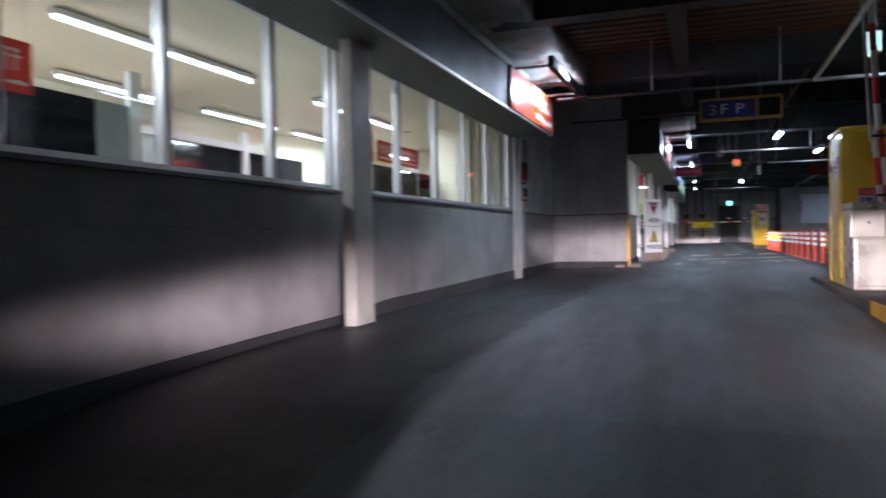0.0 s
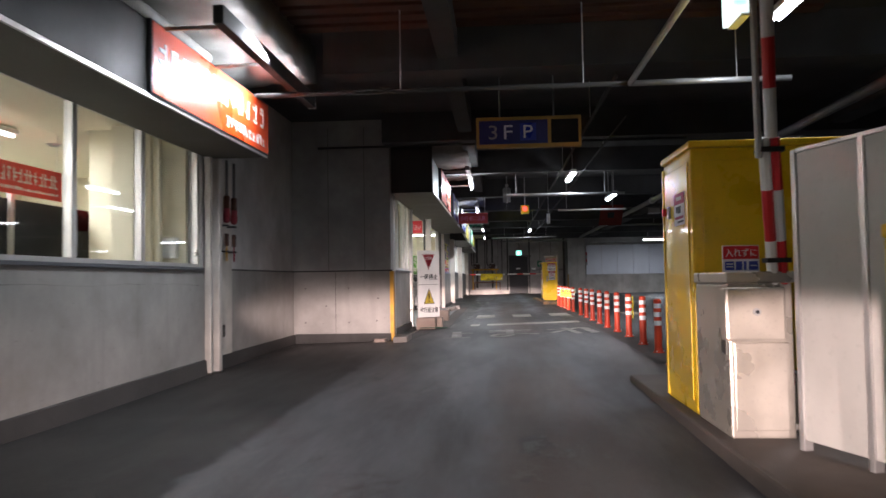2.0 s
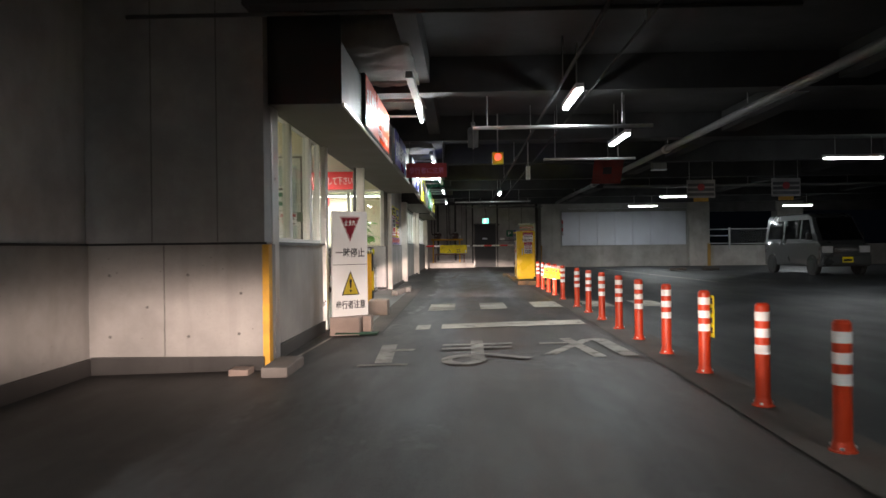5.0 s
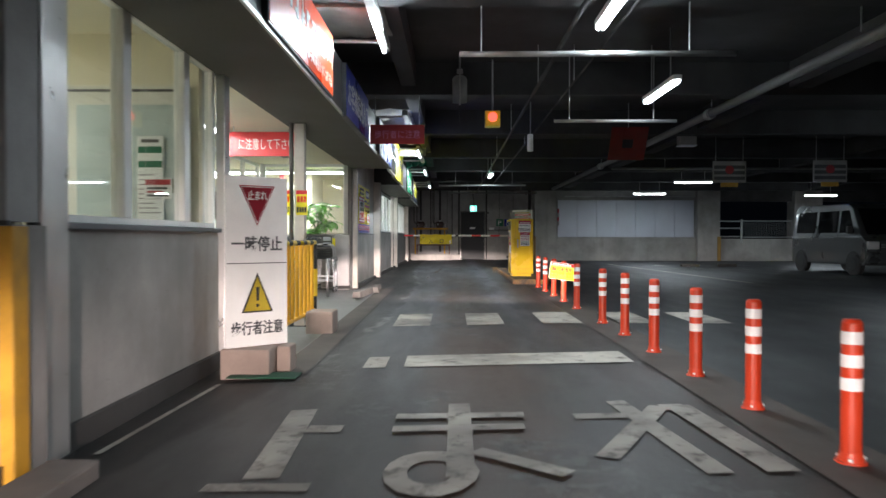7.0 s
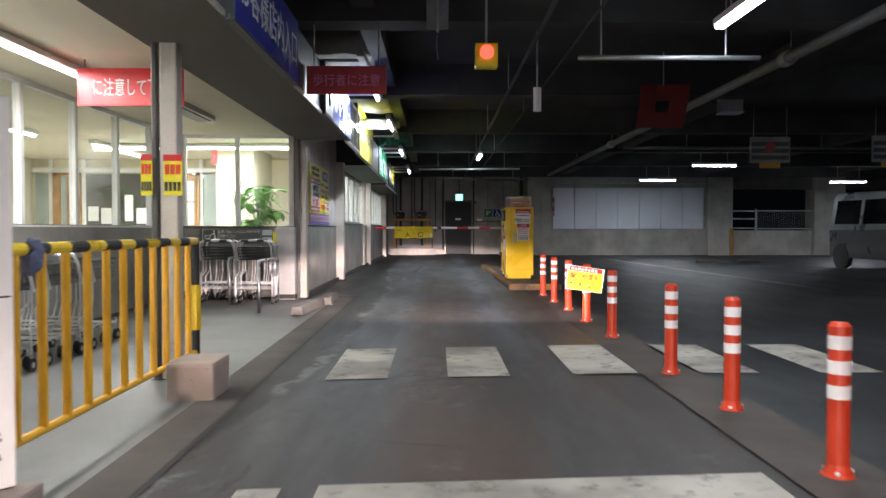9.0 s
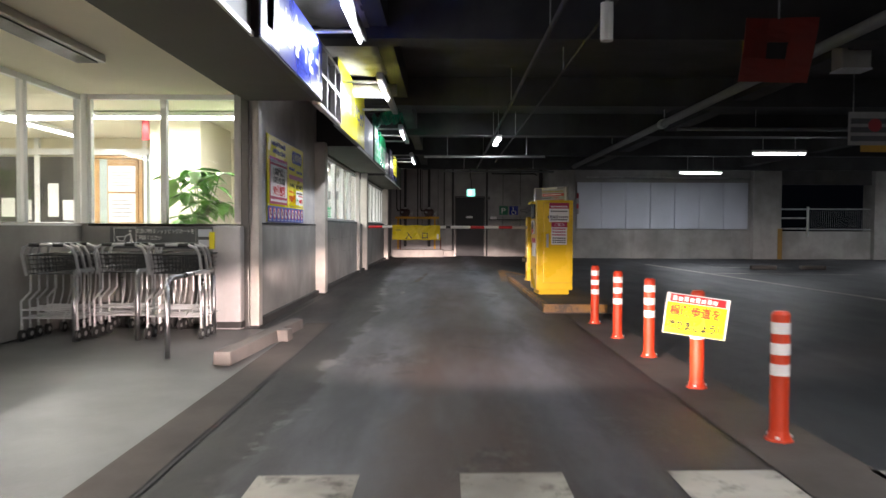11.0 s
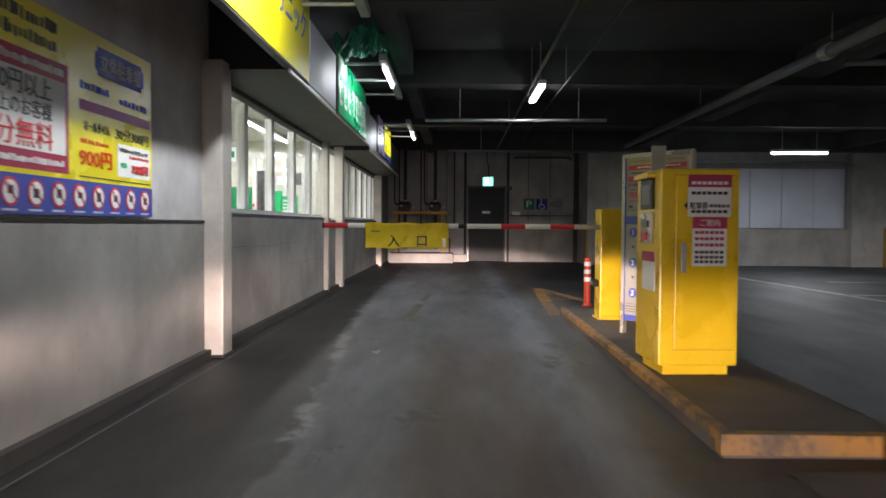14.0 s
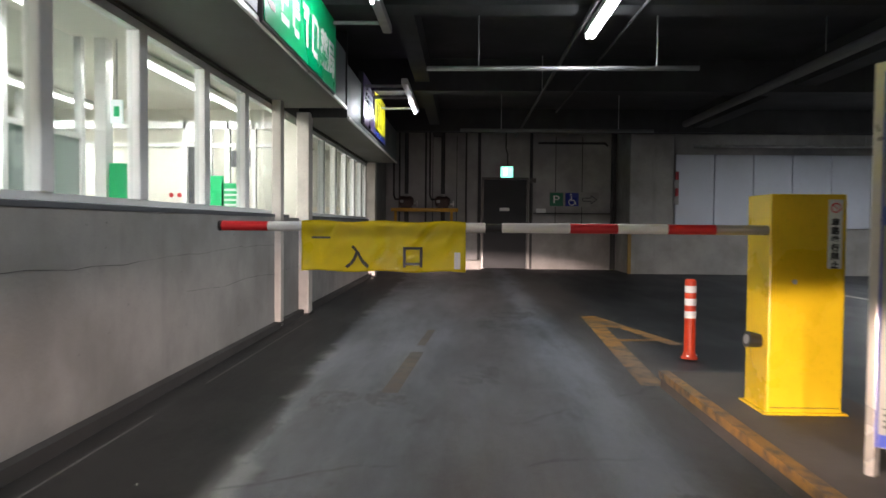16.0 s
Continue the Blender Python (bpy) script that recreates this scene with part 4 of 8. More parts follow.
wall_box("wall_office_nib", (-4.15, 10.3, 0.0, -3.08, 10.42, 2.5), ROOM_CREAM, "cream plaster end wall beside the office window")
room("office", -7.2, -9.0, -3.08, 13.75, 2.5, ROOM_CREAM, "cream plaster wall of the ticket office")
for x, y, ln, p in ((-4.86, -2.2, 2.6, 0), (-4.86, 1.0, 2.6, 170), (-4.86, 3.87, 1.3, 0), (-4.86, 5.28, 1.4, 120), (-4.86, 8.07, 1.25, 0), (-4.86, 9.44, 1.3, 110),
                    (-6.6, -1.0, 2.4, 0), (-6.6, 2.8, 1.8, 120), (-6.6, 5.6, 1.5, 0), (-6.6, 8.3, 1.9, 0), (-6.6, 11.0, 2.4, 90)):
    room_lamp(x, y, 2.48, ln, p)
OFFICE_RED = paint("bright_red_cloth", (0.70, 0.05, 0.035), 0.6, 0, 0.06, 3.0, 0.03, 0.05)
back = holder("office_partition", "white-framed partition with dark glass at the office's back", "partition", (-6.9, 0, 0), kind="structure")
for i in range(9):
    y = -6.5 + i * 1.9
    box_part("upright", back, (-0.02, y - 0.07, 0.0, 0.08, y + 0.07, 2.3), ALU_WHITE, 0.006)
    box_part("dark_pane", back, (0.0, y + 0.07, 0.85, 0.02, y + 1.83, 2.0), FROST if i < 7 else NIGHT_GLASS)
box_part("top_rail", back, (-0.02, -6.6, 2.0, 0.09, 9.0, 2.1), ALU_WHITE)
for x, y in ((-4.99, 10.99), (-4.13, 10.39), (-3.96, 6.71)):
    f = holder("ceiling_vent", "round grey vent on the office ceiling", "vent", (x, y, 2.5), group="round office vents")
    for nm, r, z, m in (("rim", 0.085, -0.012, ALU), ("cone", 0.055, -0.024, PANEL)):
        bm = bmesh.new()
        disc(bm, (0, 0, z), (0, 0, 1), r, 0.012, 20)
        part(nm, bm, m, f)
ip = holder("office_screen", "white-framed inner screen with dark panes in the office", "partition", (-4.78, 10.4, 0.012), kind="structure")
for k in range(6):
    box_part("upright", ip, (-0.03, -2.47 + 0.98 * k, 0, 0.03, -2.41 + 0.98 * k, 2.1), ALU, 0.006)
for k in range(5):
    box_part("low_panel", ip, (-0.02, -2.38 + 0.98 * k, 0, 0.02, -1.52 + 0.98 * k, 1.0), WHITE_WALL)
    box_part("dark_pane", ip, (-0.015, -2.38 + 0.98 * k, 1.0, 0.015, -1.52 + 0.98 * k, 1.72), NIGHT_GLASS)
for y, z0, w, h in ((2.35, 1.68, 0.9, 0.38), (8.40, 1.72, 0.66, 0.45), (9.72, 1.76, 1.66, 0.32), (11.85, 1.50, 1.05, 0.34)):
    bn = holder("hanging_banner", "red banner with white writing hung in the office", "banner", (-4.62, y, z0), group="red office banners")
    box_part("cloth", bn, (-0.006, -w / 2, 0, 0.006, w / 2, h), OFFICE_RED)
    rnd = random.Random(int(y * 10))
    for k in range(int((w - 0.1) / 0.085)):
        y_ = -w / 2 + 0.06 + k * 0.085
        for zf in rnd.sample((0.42, 0.55, 0.68, 0.8), 2):
            box_part("print", bn, (0.006, y_, h * zf - 0.009, 0.009, y_ + rnd.uniform(0.04, 0.07), h * zf + 0.009), WHITE)
        c_ = y_ + rnd.uniform(0.01, 0.05)
        box_part("print", bn, (0.006, c_, h * 0.4, 0.0095, c_ + 0.014, h * 0.84), WHITE)
    for k in range(int((w - 0.1) / 0.05)):
        box_part("print", bn, (0.006, -w / 2 + 0.06 + k * 0.05, h * 0.15, 0.009, -w / 2 + 0.06 + k * 0.05 + rnd.uniform(0.02, 0.04), h * 0.15 + rnd.uniform(0.015, 0.035)), WHITE)
    for s_ in (-1, 1):
        bm = bmesh.new()
        rod(bm, (0, s_ * w * 0.45, h), (0, s_ * w * 0.45, 2.49 - z0), 0.004, 6)
        part("cord", bm, ALU, bn)
ip = holder("office_screen", "white-framed inner screen with a dark pane in the office", "partition", (-4.78, 3.0, 0.012), kind="structure")
for y in (-1.3, 1.0):
    box_part("upright", ip, (-0.03, y - 0.07, 0, 0.03, y + 0.07, 2.1), ALU_WHITE, 0.006)
box_part("low_panel", ip, (-0.02, -1.23, 0, 0.02, 0.93, 0.95), WHITE_WALL)
box_part("dark_pane", ip, (-0.015, -1.23, 0.95, 0.015, 0.55, 1.78), NIGHT_GLASS)
box_part("pane", ip, (-0.015, 0.55, 0.95, 0.015, 0.93, 1.78), FROST)
desk = holder("office_counter", "pale counter along the office's back", "counter", (-5.9, 3.0, 0.012))
box_part("body", desk, (-0.3, -5.0, 0, 0.3, 5.0, 0.86), WHITE_WALL, 0.01)
box_part("top", desk, (-0.34, -5.05, 0.86, 0.34, 5.05, 0.9), WOOD, 0.01)
pt = holder("office_column", "cream boxed pipes at the office's end", "pipe casing", (-3.5, 10.1, 0.012))
box_part("casing", pt, (-0.25, -0.1, 0, 0.0, 0.1, 2.46), ROOM_CREAM, 0.01)
for k in range(2):
    bm = bmesh.new()
    rod(bm, (0.1 + 0.1 * k, 0.05, 0), (0.1 + 0.1 * k, 0.05, 2.46), 0.03)
    part("pipe", bm, ROOM_CREAM, pt)
box_solid("wall_switch_box", (-3.35, 10.22, 1.1, -3.15, 10.3, 1.32), WHITE, "small white control box on the office wall", "control box", "", 0.01)

# narrow room before the lobby
GREEN_DARK = paint("dark_green_print", (0.01, 0.13, 0.06), 0.5, 0, 0.05, 2.0, 0.0, 0.05)
GREEN_GREY = paint("green_grey_card", (0.16, 0.19, 0.13), 0.6, 0, 0.06, 3.0, 0.0, 0.05)
LIGHT_FROST = paint("pale_frosted_glass", (0.50, 0.57, 0.56), 0.3, 0, 0.06, 1.0, 0.0, 0.03)
bd = holder("booth_door", "cream framed door with pale glass in the booth", "door", (-2.12, 16.6, 0.012))
box_part("frame", bd, (-0.6, -0.03, 0, 0.47, 0.0, 2.08), PLASTER, 0.004)
box_part("frame_line", bd, (-0.58, -0.034, 0, -0.56, -0.03, 2.05), ALU_DARK)
box_part("frame_line", bd, (0.42, -0.034, 0, 0.44, -0.03, 2.05), ALU_DARK)
box_part("frame_line", bd, (-0.58, -0.034, 2.03, 0.44, -0.03, 2.05), ALU_DARK)
box_part("pane", bd, (-0.40, -0.04, 0.9, 0.37, -0.03, 1.93), LIGHT_FROST)
box_solid("ceiling_vent", (-2.9, 15.9, 2.44, -2.5, 16.1, 2.5), ALU, "grey vent grille under the booth ceiling", "vent", "", 0.01)
room("booth", -5.2, 14.2, -1.6, 16.7, 2.5, ROOM_CREAM, "cream plaster wall of the booth")
room_lamp(-3.6, 15.3, 2.48, 1.2, 50)
nb = holder("notice_board", "white notice with green bars on the booth door", "notice", (-1.945, 16.545, 1.06), 0)
box_part("sheet", nb, (-0.1, -0.008, 0, 0.1, 0.008, 0.64), PAPER)
for z0, z1, m in ((0.51, 0.56, GREEN_DARK), (0.40, 0.45, GREEN_DARK)):
    box_part("print_band", nb, (-0.09, -0.012, z0, 0.09, -0.008, z1), m)
for k in range(9):
    box_part("print", nb, (-0.086, -0.012, 0.05 + k * 0.036, 0.08 - 0.024 * (k % 3), -0.008, 0.06 + k * 0.036), PANEL)
box_part("print", nb, (-0.066, -0.012, 0.59, 0.066, -0.008, 0.615), TEXT_GREY)
nt_ = holder("red_notice", "white notice with red print hung in the narrow window", "notice", (-1.79, 16.3, 1.21))
box_part("sheet", nt_, (-0.1, -0.004, 0, 0.1, 0.004, 0.15), PAPER)
box_part("print", nt_, (-0.092, -0.007, 0.10, 0.092, -0.004, 0.14), DARK_RED)
for k, (x0, x1) in enumerate(((-0.08, 0.08), (-0.08, 0.04), (-0.08, 0.07))):
    box_part("print", nt_, (x0, -0.007, 0.015 + k * 0.027, x1, -0.004, 0.030 + k * 0.027), DARK_RED if k == 1 else TEXT_GREY)
for x in (-0.09, 0.09):
    bm = bmesh.new()
    rod(bm, (x, 0, 0.15), (x, 0, 1.28), 0.0015, 5)
    part("thread", bm, ALU, nt_)
box_solid("small_card", (-1.83, 16.545, 1.265, -1.67, 16.567, 1.38), GREEN_GREY, "dull green-grey card on the booth door's frame", "card", "", 0.002)

# lobby: glazed side wall, glazed end wall, ceiling
wall_box("wall_lobby_side_low", (-3.32, 16.7, 0, -3.2, 24.7, 1.0), CONC, "grey lower wall of the lobby")
wall_box("wall_lobby_end_low", (-3.2, 24.6, 0, -1.6, 24.72, 1.0), CONC, "grey lower wall at the lobby's end")
wall_box("wall_lobby_near", (-3.2, 16.7, 0, -1.6, 16.75, 2.3), WHITE_WALL, "white wall of the booth towards the lobby")
box_solid("ceiling_lobby", (-9.0, 16.7, 2.3, -1.45, 28.4, 2.36), ROOM_CREAM, "plain cream ceiling of the lobby", "ceiling", "structure")


def glazed_wall(name, a, b, z0, z1, n, label):
    a, b = Vector(a), Vector(b)
    ln = (b - a).length
    w = holder(name, label, "window", (a.x, a.y, 0), math.degrees(math.atan2(b.y - a.y, b.x - a.x)), kind="structure")
    box_part("window_sill", w, (0, -0.06, z0 - 0.03, ln, 0.06, z0), ALU_WHITE, 0.005)
    box_part("window_frame", w, (0, -0.03, z1 - 0.05, ln, 0.03, z1), ALU_WHITE)
    for i in range(n + 1):
        x = ln * i / n
        box_part("mullion", w, (x - 0.03, -0.035, z0, x + 0.03, 0.035, z1 - 0.05), ALU_WHITE, 0.006)
    for i in range(n):
        p = box_part("pane", w, (ln * i / n + 0.03, -0.004, z0, ln * (i + 1) / n - 0.03, 0.004, z1 - 0.05), PANE)
        p.visible_shadow = False
    return w


glazed_wall("window_6", (-3.26, 16.75, 0), (-3.26, 24.66, 0), 1.0, 2.3, 8, "glazed side wall of the lobby with white bars")
wall_box("wall_lobby_corner", (-3.2, 24.6, 1.0, -3.14, 24.72, 2.3), WHITE_WALL, "white corner pier of the lobby glazing")
glazed_wall("window_7", (-3.14, 24.66, 0), (-1.62, 24.66, 0), 1.0, 2.3, 2, "glazed end wall of the lobby with white bars")
wall_box("wall_hall_back", (-7.4, 16.7, 0, -7.3, 28.4, 2.3), ROOM_CREAM, "cream plaster wall of the hall")
wall_box("wall_hall_far", (-7.3, 28.3, 0, -1.6, 28.4, 2.3), ROOM_CREAM, "cream plaster wall of the hall")
wall_box("wall_hall_near", (-7.3, 16.7, 0, -3.32, 16.75, 2.3), ROOM_CREAM, "cream plaster wall of the hall")
box_solid("floor_hall", (-7.4, 16.7, -0.1, -3.3, 28.4, 0.012), LINO, "pale lino floor of the hall", "floor", "structure")
box_solid("floor_hall_end", (-3.3, 24.7, -0.1, -1.6, 28.4, 0.012), LINO, "pale lino floor of the hall", "floor", "structure")
for x, y, p in ((-5.0, 19.0, 140), (-5.0, 23.0, 0), (-4.7, 26.4, 130)):
    room_lamp(x, y, 2.29, 2.4, p, WARM_WHITE, "y" if x < -3.5 else "x")
room_lamp(-3.1, 25.7, 2.29, 3.0, 115, WARM_WHITE, "x")
room_lamp(-2.52, 18.9, 2.29, 2.9, 130)
lv = holder("louvre_lamp", "unlit grey strip lamp casing under the lobby ceiling", "lamp", (-2.3, 22.2, 2.24))
box_part("casing", lv, (-0.12, -0.75, 0, 0.12, 0.75, 0.06), ALU, 0.01)
box_part("louvre", lv, (-0.08, -0.7, -0.012, 0.08, 0.7, 0.0), ALU_DARK)
box_solid("hall_pier", (-3.15, 26.2, 0.012, -2.53, 27.5, 2.3), ROOM_CREAM, "cream plastered square pier in the hall", "pier", "structure", 0.01)
box_solid("pier_notice", (-2.78, 26.185, 1.62, -2.70, 26.2, 1.86), PANEL, "small grey notice on the hall pier", "notice")
hs = holder("hall_screen", "white-framed screen with grey panes at the hall's far wall", "partition", (0, 28.24, 0.012), kind="structure")
for x0, x1 in ((-7.2, -6.86), (-6.3, -5.7), (-5.62, -4.95), (-4.02, -3.3)):
    box_part("pane", hs, (x0, -0.01, 1.02, x1, 0.01, 2.0), FROST if x0 < -6.5 or x0 > -4.5 else ALU_DARK)
    box_part("low_panel", hs, (x0, -0.012, 0.0, x1, 0.012, 0.95), WHITE_WALL)
for x in (-6.9, -6.27, -5.66, -4.92, -4.04, -3.28):
    box_part("upright", hs, (x - 0.035, -0.03, 0, x + 0.035, 0.03, 2.28), ALU_WHITE, 0.005)
box_part("head_rail", hs, (-7.25, -0.028, 2.03, -3.2, 0.028, 2.12), ALU_WHITE)
box_part("mid_rail", hs, (-7.25, -0.026, 0.95, -4.95, 0.026, 1.02), ALU_WHITE)
for x0, z0, w, h in ((-5.5, 1.1, 0.16, 0.5), (-5.28, 1.05, 0.26, 0.3), (-6.2, 1.1, 0.2, 0.28), (-5.95, 1.05, 0.2, 0.3)):
    box_part("paper", hs, (x0, -0.016, z0, x0 + w, -0.012, z0 + h), PAPER)
for x0, x1 in ((-4.86, -4.06), (-6.85, -6.32)):
    d = holder("wooden_door", "light wooden door with white papers on it", "door", ((x0 + x1) / 2, 28.2, 0.012), group="hall doors")
    h = (x1 - x0) / 2
    box_part("door_frame", d, (-h, -0.02, 0, -h + 0.06, 0.02, 2.02), WOOD, 0.005)
    box_part("door_frame", d, (h - 0.06, -0.02, 0, h, 0.02, 2.02), WOOD, 0.005)
    box_part("door_frame", d, (-h, -0.02, 1.97, h, 0.02, 2.02), WOOD, 0.005)
    box_part("leaf", d, (-h + 0.28, -0.035, 0.01, h - 0.06, -0.01, 1.96), WOOD, 0.005)
    box_part("side_leaf", d, (-h + 0.06, -0.03, 0.01, -h + 0.16, -0.012, 1.96), WOOD, 0.005)
    box_part("glass_strip", d, (-h + 0.16, -0.02, 0.9, -h + 0.28, -0.012, 1.96), FROST)
    if h > 0.3:
        box_part("paper", d, (-0.10, -0.041, 1.48, h - 0.1, -0.035, 1.86), PAPER)
        box_part("paper", d, (-0.10, -0.041, 1.02, h - 0.1, -0.035, 1.45), PAPER)
        for k in range(5):
            box_part("print", d, (-0.06, -0.0435, 1.56 + 0.05 * k, h - 0.15 - 0.05 * (k % 2), -0.041, 1.575 + 0.05 * k), PANEL)
            box_part("print", d, (-0.06, -0.0435, 1.1 + 0.06 * k, h - 0.18 + 0.04 * (k % 2), -0.041, 1.115 + 0.06 * k), PANEL)
    bm = bmesh.new()
    rod(bm, (h - 0.12, -0.035, 0.98), (h - 0.12, -0.09, 0.98), 0.018)
    part("handle", bm, STEEL, d)
box_solid("fire_notice", (-3.14, 25.95, 2.0, -3.06, 25.97, 2.3), RED, "small red notice hung at the lobby's end", "notice")
bn = holder("hanging_banner", "red banner with white writing across the lobby", "banner", (-1.97, 20.0, 1.93))
box_part("cloth", bn, (-0.42, -0.008, 0, 0.42, 0.008, 0.30), RED, 0.004)
lettering("writing", "に注意して下さい", 0.15, at(0.05, -0.011, 0.15, FACE_CAM), WHITE, bn, 0.68)
for x in (-0.36, 0.36):
    bm = bmesh.new()
    rod(bm, (x, 0, 0.30), (x, 0, 0.37), 0.006, 6)
    part("cord", bm, ALU, bn)
for y, x0, wide in ((18.975, -1.507, 0.6), (18.998, -1.343, 1.0)):
    n = holder("post_notice", "yellow and red notice taped to the lobby post", "notice", (x0 + 0.06, y - 0.005, 1.175), group="post notices")
    box_part("sheet", n, (-0.062 * wide, -0.003, 0, 0.062 * wide, 0.0, 0.27), SIGN_YELLOW)
    box_part("print", n, (-0.062 * wide, -0.005, 0.228, 0.062 * wide, -0.003, 0.27), RED)
    for k in range(3):
        box_part("print", n, ((-0.052 + 0.036 * k) * wide, -0.005, 0.14, (-0.022 + 0.036 * k) * wide, -0.003, 0.205), ORANGE)
    for k in range(4):
        box_part("print", n, ((-0.054 + 0.028 * k) * wide, -0.005, 0.03, (-0.034 + 0.028 * k) * wide, -0.003, 0.09), INK)
nb = holder("cart_notice", "grey cart notice with white writing on the lobby wall", "notice", (-2.15, 24.595, 0.72))
box_part("sheet", nb, (-0.76, -0.008, 0.03, 0.29, 0, 0.245), FASCIA)
bm = bmesh.new()
x0, x1, z0, z1 = -0.715, -0.495, 0.06, 0.235
for a, b in (((x0, z0), (x1, z0)), ((x1, z0), (x1, z1)), ((x1, z1), (x0, z1)), ((x0, z1), (x0, z0))):
    rod(bm, (a[0], -0.009, a[1]), (b[0], -0.009, b[1]), 0.003, 6)
part("pictogram_border", bm, WHITE, nb)
bm = bmesh.new()
disc(bm, (-0.555, -0.008, 0.205), (0, -1, 0), 0.013, 0.004, 12)
pipe(bm, [(-0.556, -0.009, 0.185), (-0.545, -0.009, 0.135), (-0.525, -0.009, 0.075)], 0.009, 6)
pipe(bm, [(-0.546, -0.009, 0.135), (-0.560, -0.009, 0.075)], 0.007, 6)
pipe(bm, [(-0.555, -0.009, 0.178), (-0.605, -0.009, 0.150)], 0.006, 6)
part("walker_pictogram", bm, WHITE, nb)
bm = bmesh.new()
pipe(bm, [(-0.605, -0.009, 0.150), (-0.690, -0.009, 0.145), (-0.675, -0.009, 0.105), (-0.615, -0.009, 0.105), (-0.605, -0.009, 0.150)], 0.004, 6)
pipe(bm, [(-0.615, -0.009, 0.105), (-0.620, -0.009, 0.085), (-0.685, -0.009, 0.085)], 0.004, 6)
part("cart_pictogram", bm, WHITE, nb)
box_part("divider", nb, (0.105, -0.011, 0.04, 0.11, -0.008, 0.235), PANEL)
lettering("writing", "お買い物はショッピングカートを", 0.055, at(-0.2, -0.011, 0.205, FACE_CAM), WHITE, nb, 0.58)
lettering("writing", "ご利用ください", 0.055, at(-0.37, -0.011, 0.14, FACE_CAM), WHITE, nb, 0.26)
box_part("print", nb, (0.13, -0.011, 0.15, 0.27, -0.008, 0.225), PANEL_BLUE)
box_part("print", nb, (0.13, -0.011, 0.05, 0.27, -0.008, 0.12), PANEL_BLUE)
box_solid("yellow_notice", (-1.785, 24.20, 0.76, -1.735, 24.216, 0.92), SIGN_YELLOW, "small yellow notice on the white low pillar", "notice")

# pharmacy rooms
room("pharmacy", -5.6, 28.5, -1.6, 35.2, 2.42, PLASTER, "cream wall of the pharmacy")
room("surgery", -5.6, 35.3, -1.6, 40.2, 2.42, PLASTER, "cream wall of the last shop room")
for x, y, ln, p in ((-2.33, 29.7, 1.4, 62), (-2.33, 32.6, 1.35, 62), (-2.33, 34.02, 1.35, 38), (-4.0, 30.6, 1.4, 38), (-4.0, 33.6, 1.7, 48), (-2.5, 36.6, 2.2, 75), (-2.5, 39.0, 1.2, 0), (-4.2, 37.4, 2.2, 42)):
    room_lamp(x, y, 2.40, ln, p, (1.0, 0.98, 0.92))
fs = holder("frosted_screen", "frosted glass screen with white frame in the pharmacy", "screen", (-2.6, 29.8, 0.012))
for k in range(3):
    box_part("pane", fs, (-0.01, -1.15 + 0.97 * k, 0.1, 0.01, -0.24 + 0.97 * k, 1.62), FROST)
    box_part("upper_pane", fs, (-0.008, -1.15 + 0.97 * k, 1.66, 0.008, -0.24 + 0.97 * k, 2.38), PANE)
for k in range(4):
    box_part("frame", fs, (-0.03, -1.21 + 0.97 * k, 0, 0.03, -1.15 + 0.97 * k, 2.40), ALU_WHITE, 0.005)
box_part("rail", fs, (-0.025, -1.15, 1.62, 0.025, 1.7, 1.66), ALU_WHITE, 0.004)
ib = holder("inner_wall", "grey-green glazed inner wall of the pharmacy", "partition", (-4.5, 31.2, 0.012), kind="structure")
for k in range(5):
    box_part("glass_panel", ib, (-0.02, -2.5 + 1.05 * k, 0.9, 0.02, -1.55 + 1.05 * k, 1.95), FROST)
    box_part("upright", ib, (-0.05, -1.55 + 1.05 * k, 0, 0.05, -1.45 + 1.05 * k, 2.40), ALU_WHITE, 0.005)
box_part("head_rail", ib, (-0.04, -2.5, 1.95, 0.04, 2.8, 2.03), ALU_WHITE)
box_solid("room_column", (-2.50, 31.56, 0.012, -2.41, 31.68, 2.42), ALU_WHITE, "slim white column beside the green counter panel", "column", "", 0.006)
gp = holder("display_board", "green pharmacy display board with white stripes below", "display board", (-2.26, 31.62, 0.012))
box_part("board", gp, (-0.15, -0.015, 0, 0.15, 0.015, 1.445), GREEN_FILM, 0.004)
for k in range(9):
    box_part("stripe", gp, (-0.14 + 0.032 * k, -0.018, 1.02, -0.122 + 0.032 * k, -0.015, 1.17), WHITE)
es = holder("guide_sign", "small white and green guide sign in the pharmacy", "sign", (-2.35, 31.62, 1.77))
box_part("plate", es, (-0.045, -0.01, 0, 0.045, 0.01, 0.18), glow("dim_white_sign", (0.8, 1.0, 0.95), 0.7))
box_part("mark", es, (-0.02, -0.013, 0.05, 0.025, -0.01, 0.13), GREEN_FILM)
bm = bmesh.new()
rod(bm, (0, 0, 0.18), (0, 0, 0.65), 0.006, 6)
part("hanger", bm, ALU, es)
dd = holder("inner_screen", "white-framed glass screen with a grey door across the pharmacy", "screen", (-3.0, 34.0, 0.012))
for x in (-1.6, -0.9, 0.28, 0.56, 0.76, 1.05):
    box_part("upright", dd, (x - 0.025, -0.03, 0, x + 0.025, 0.03, 2.1), ALU_WHITE, 0.005)
box_part("head_rail", dd, (-1.6, -0.03, 2.02, 1.3, 0.03, 2.1), ALU_WHITE)
box_part("mid_rail", dd, (-1.6, -0.025, 1.82, 1.3, 0.025, 1.86), ALU_WHITE)
box_part("door_pane", dd, (0.32, -0.012, 0.1, 0.53, 0.012, 1.82), FASCIA)
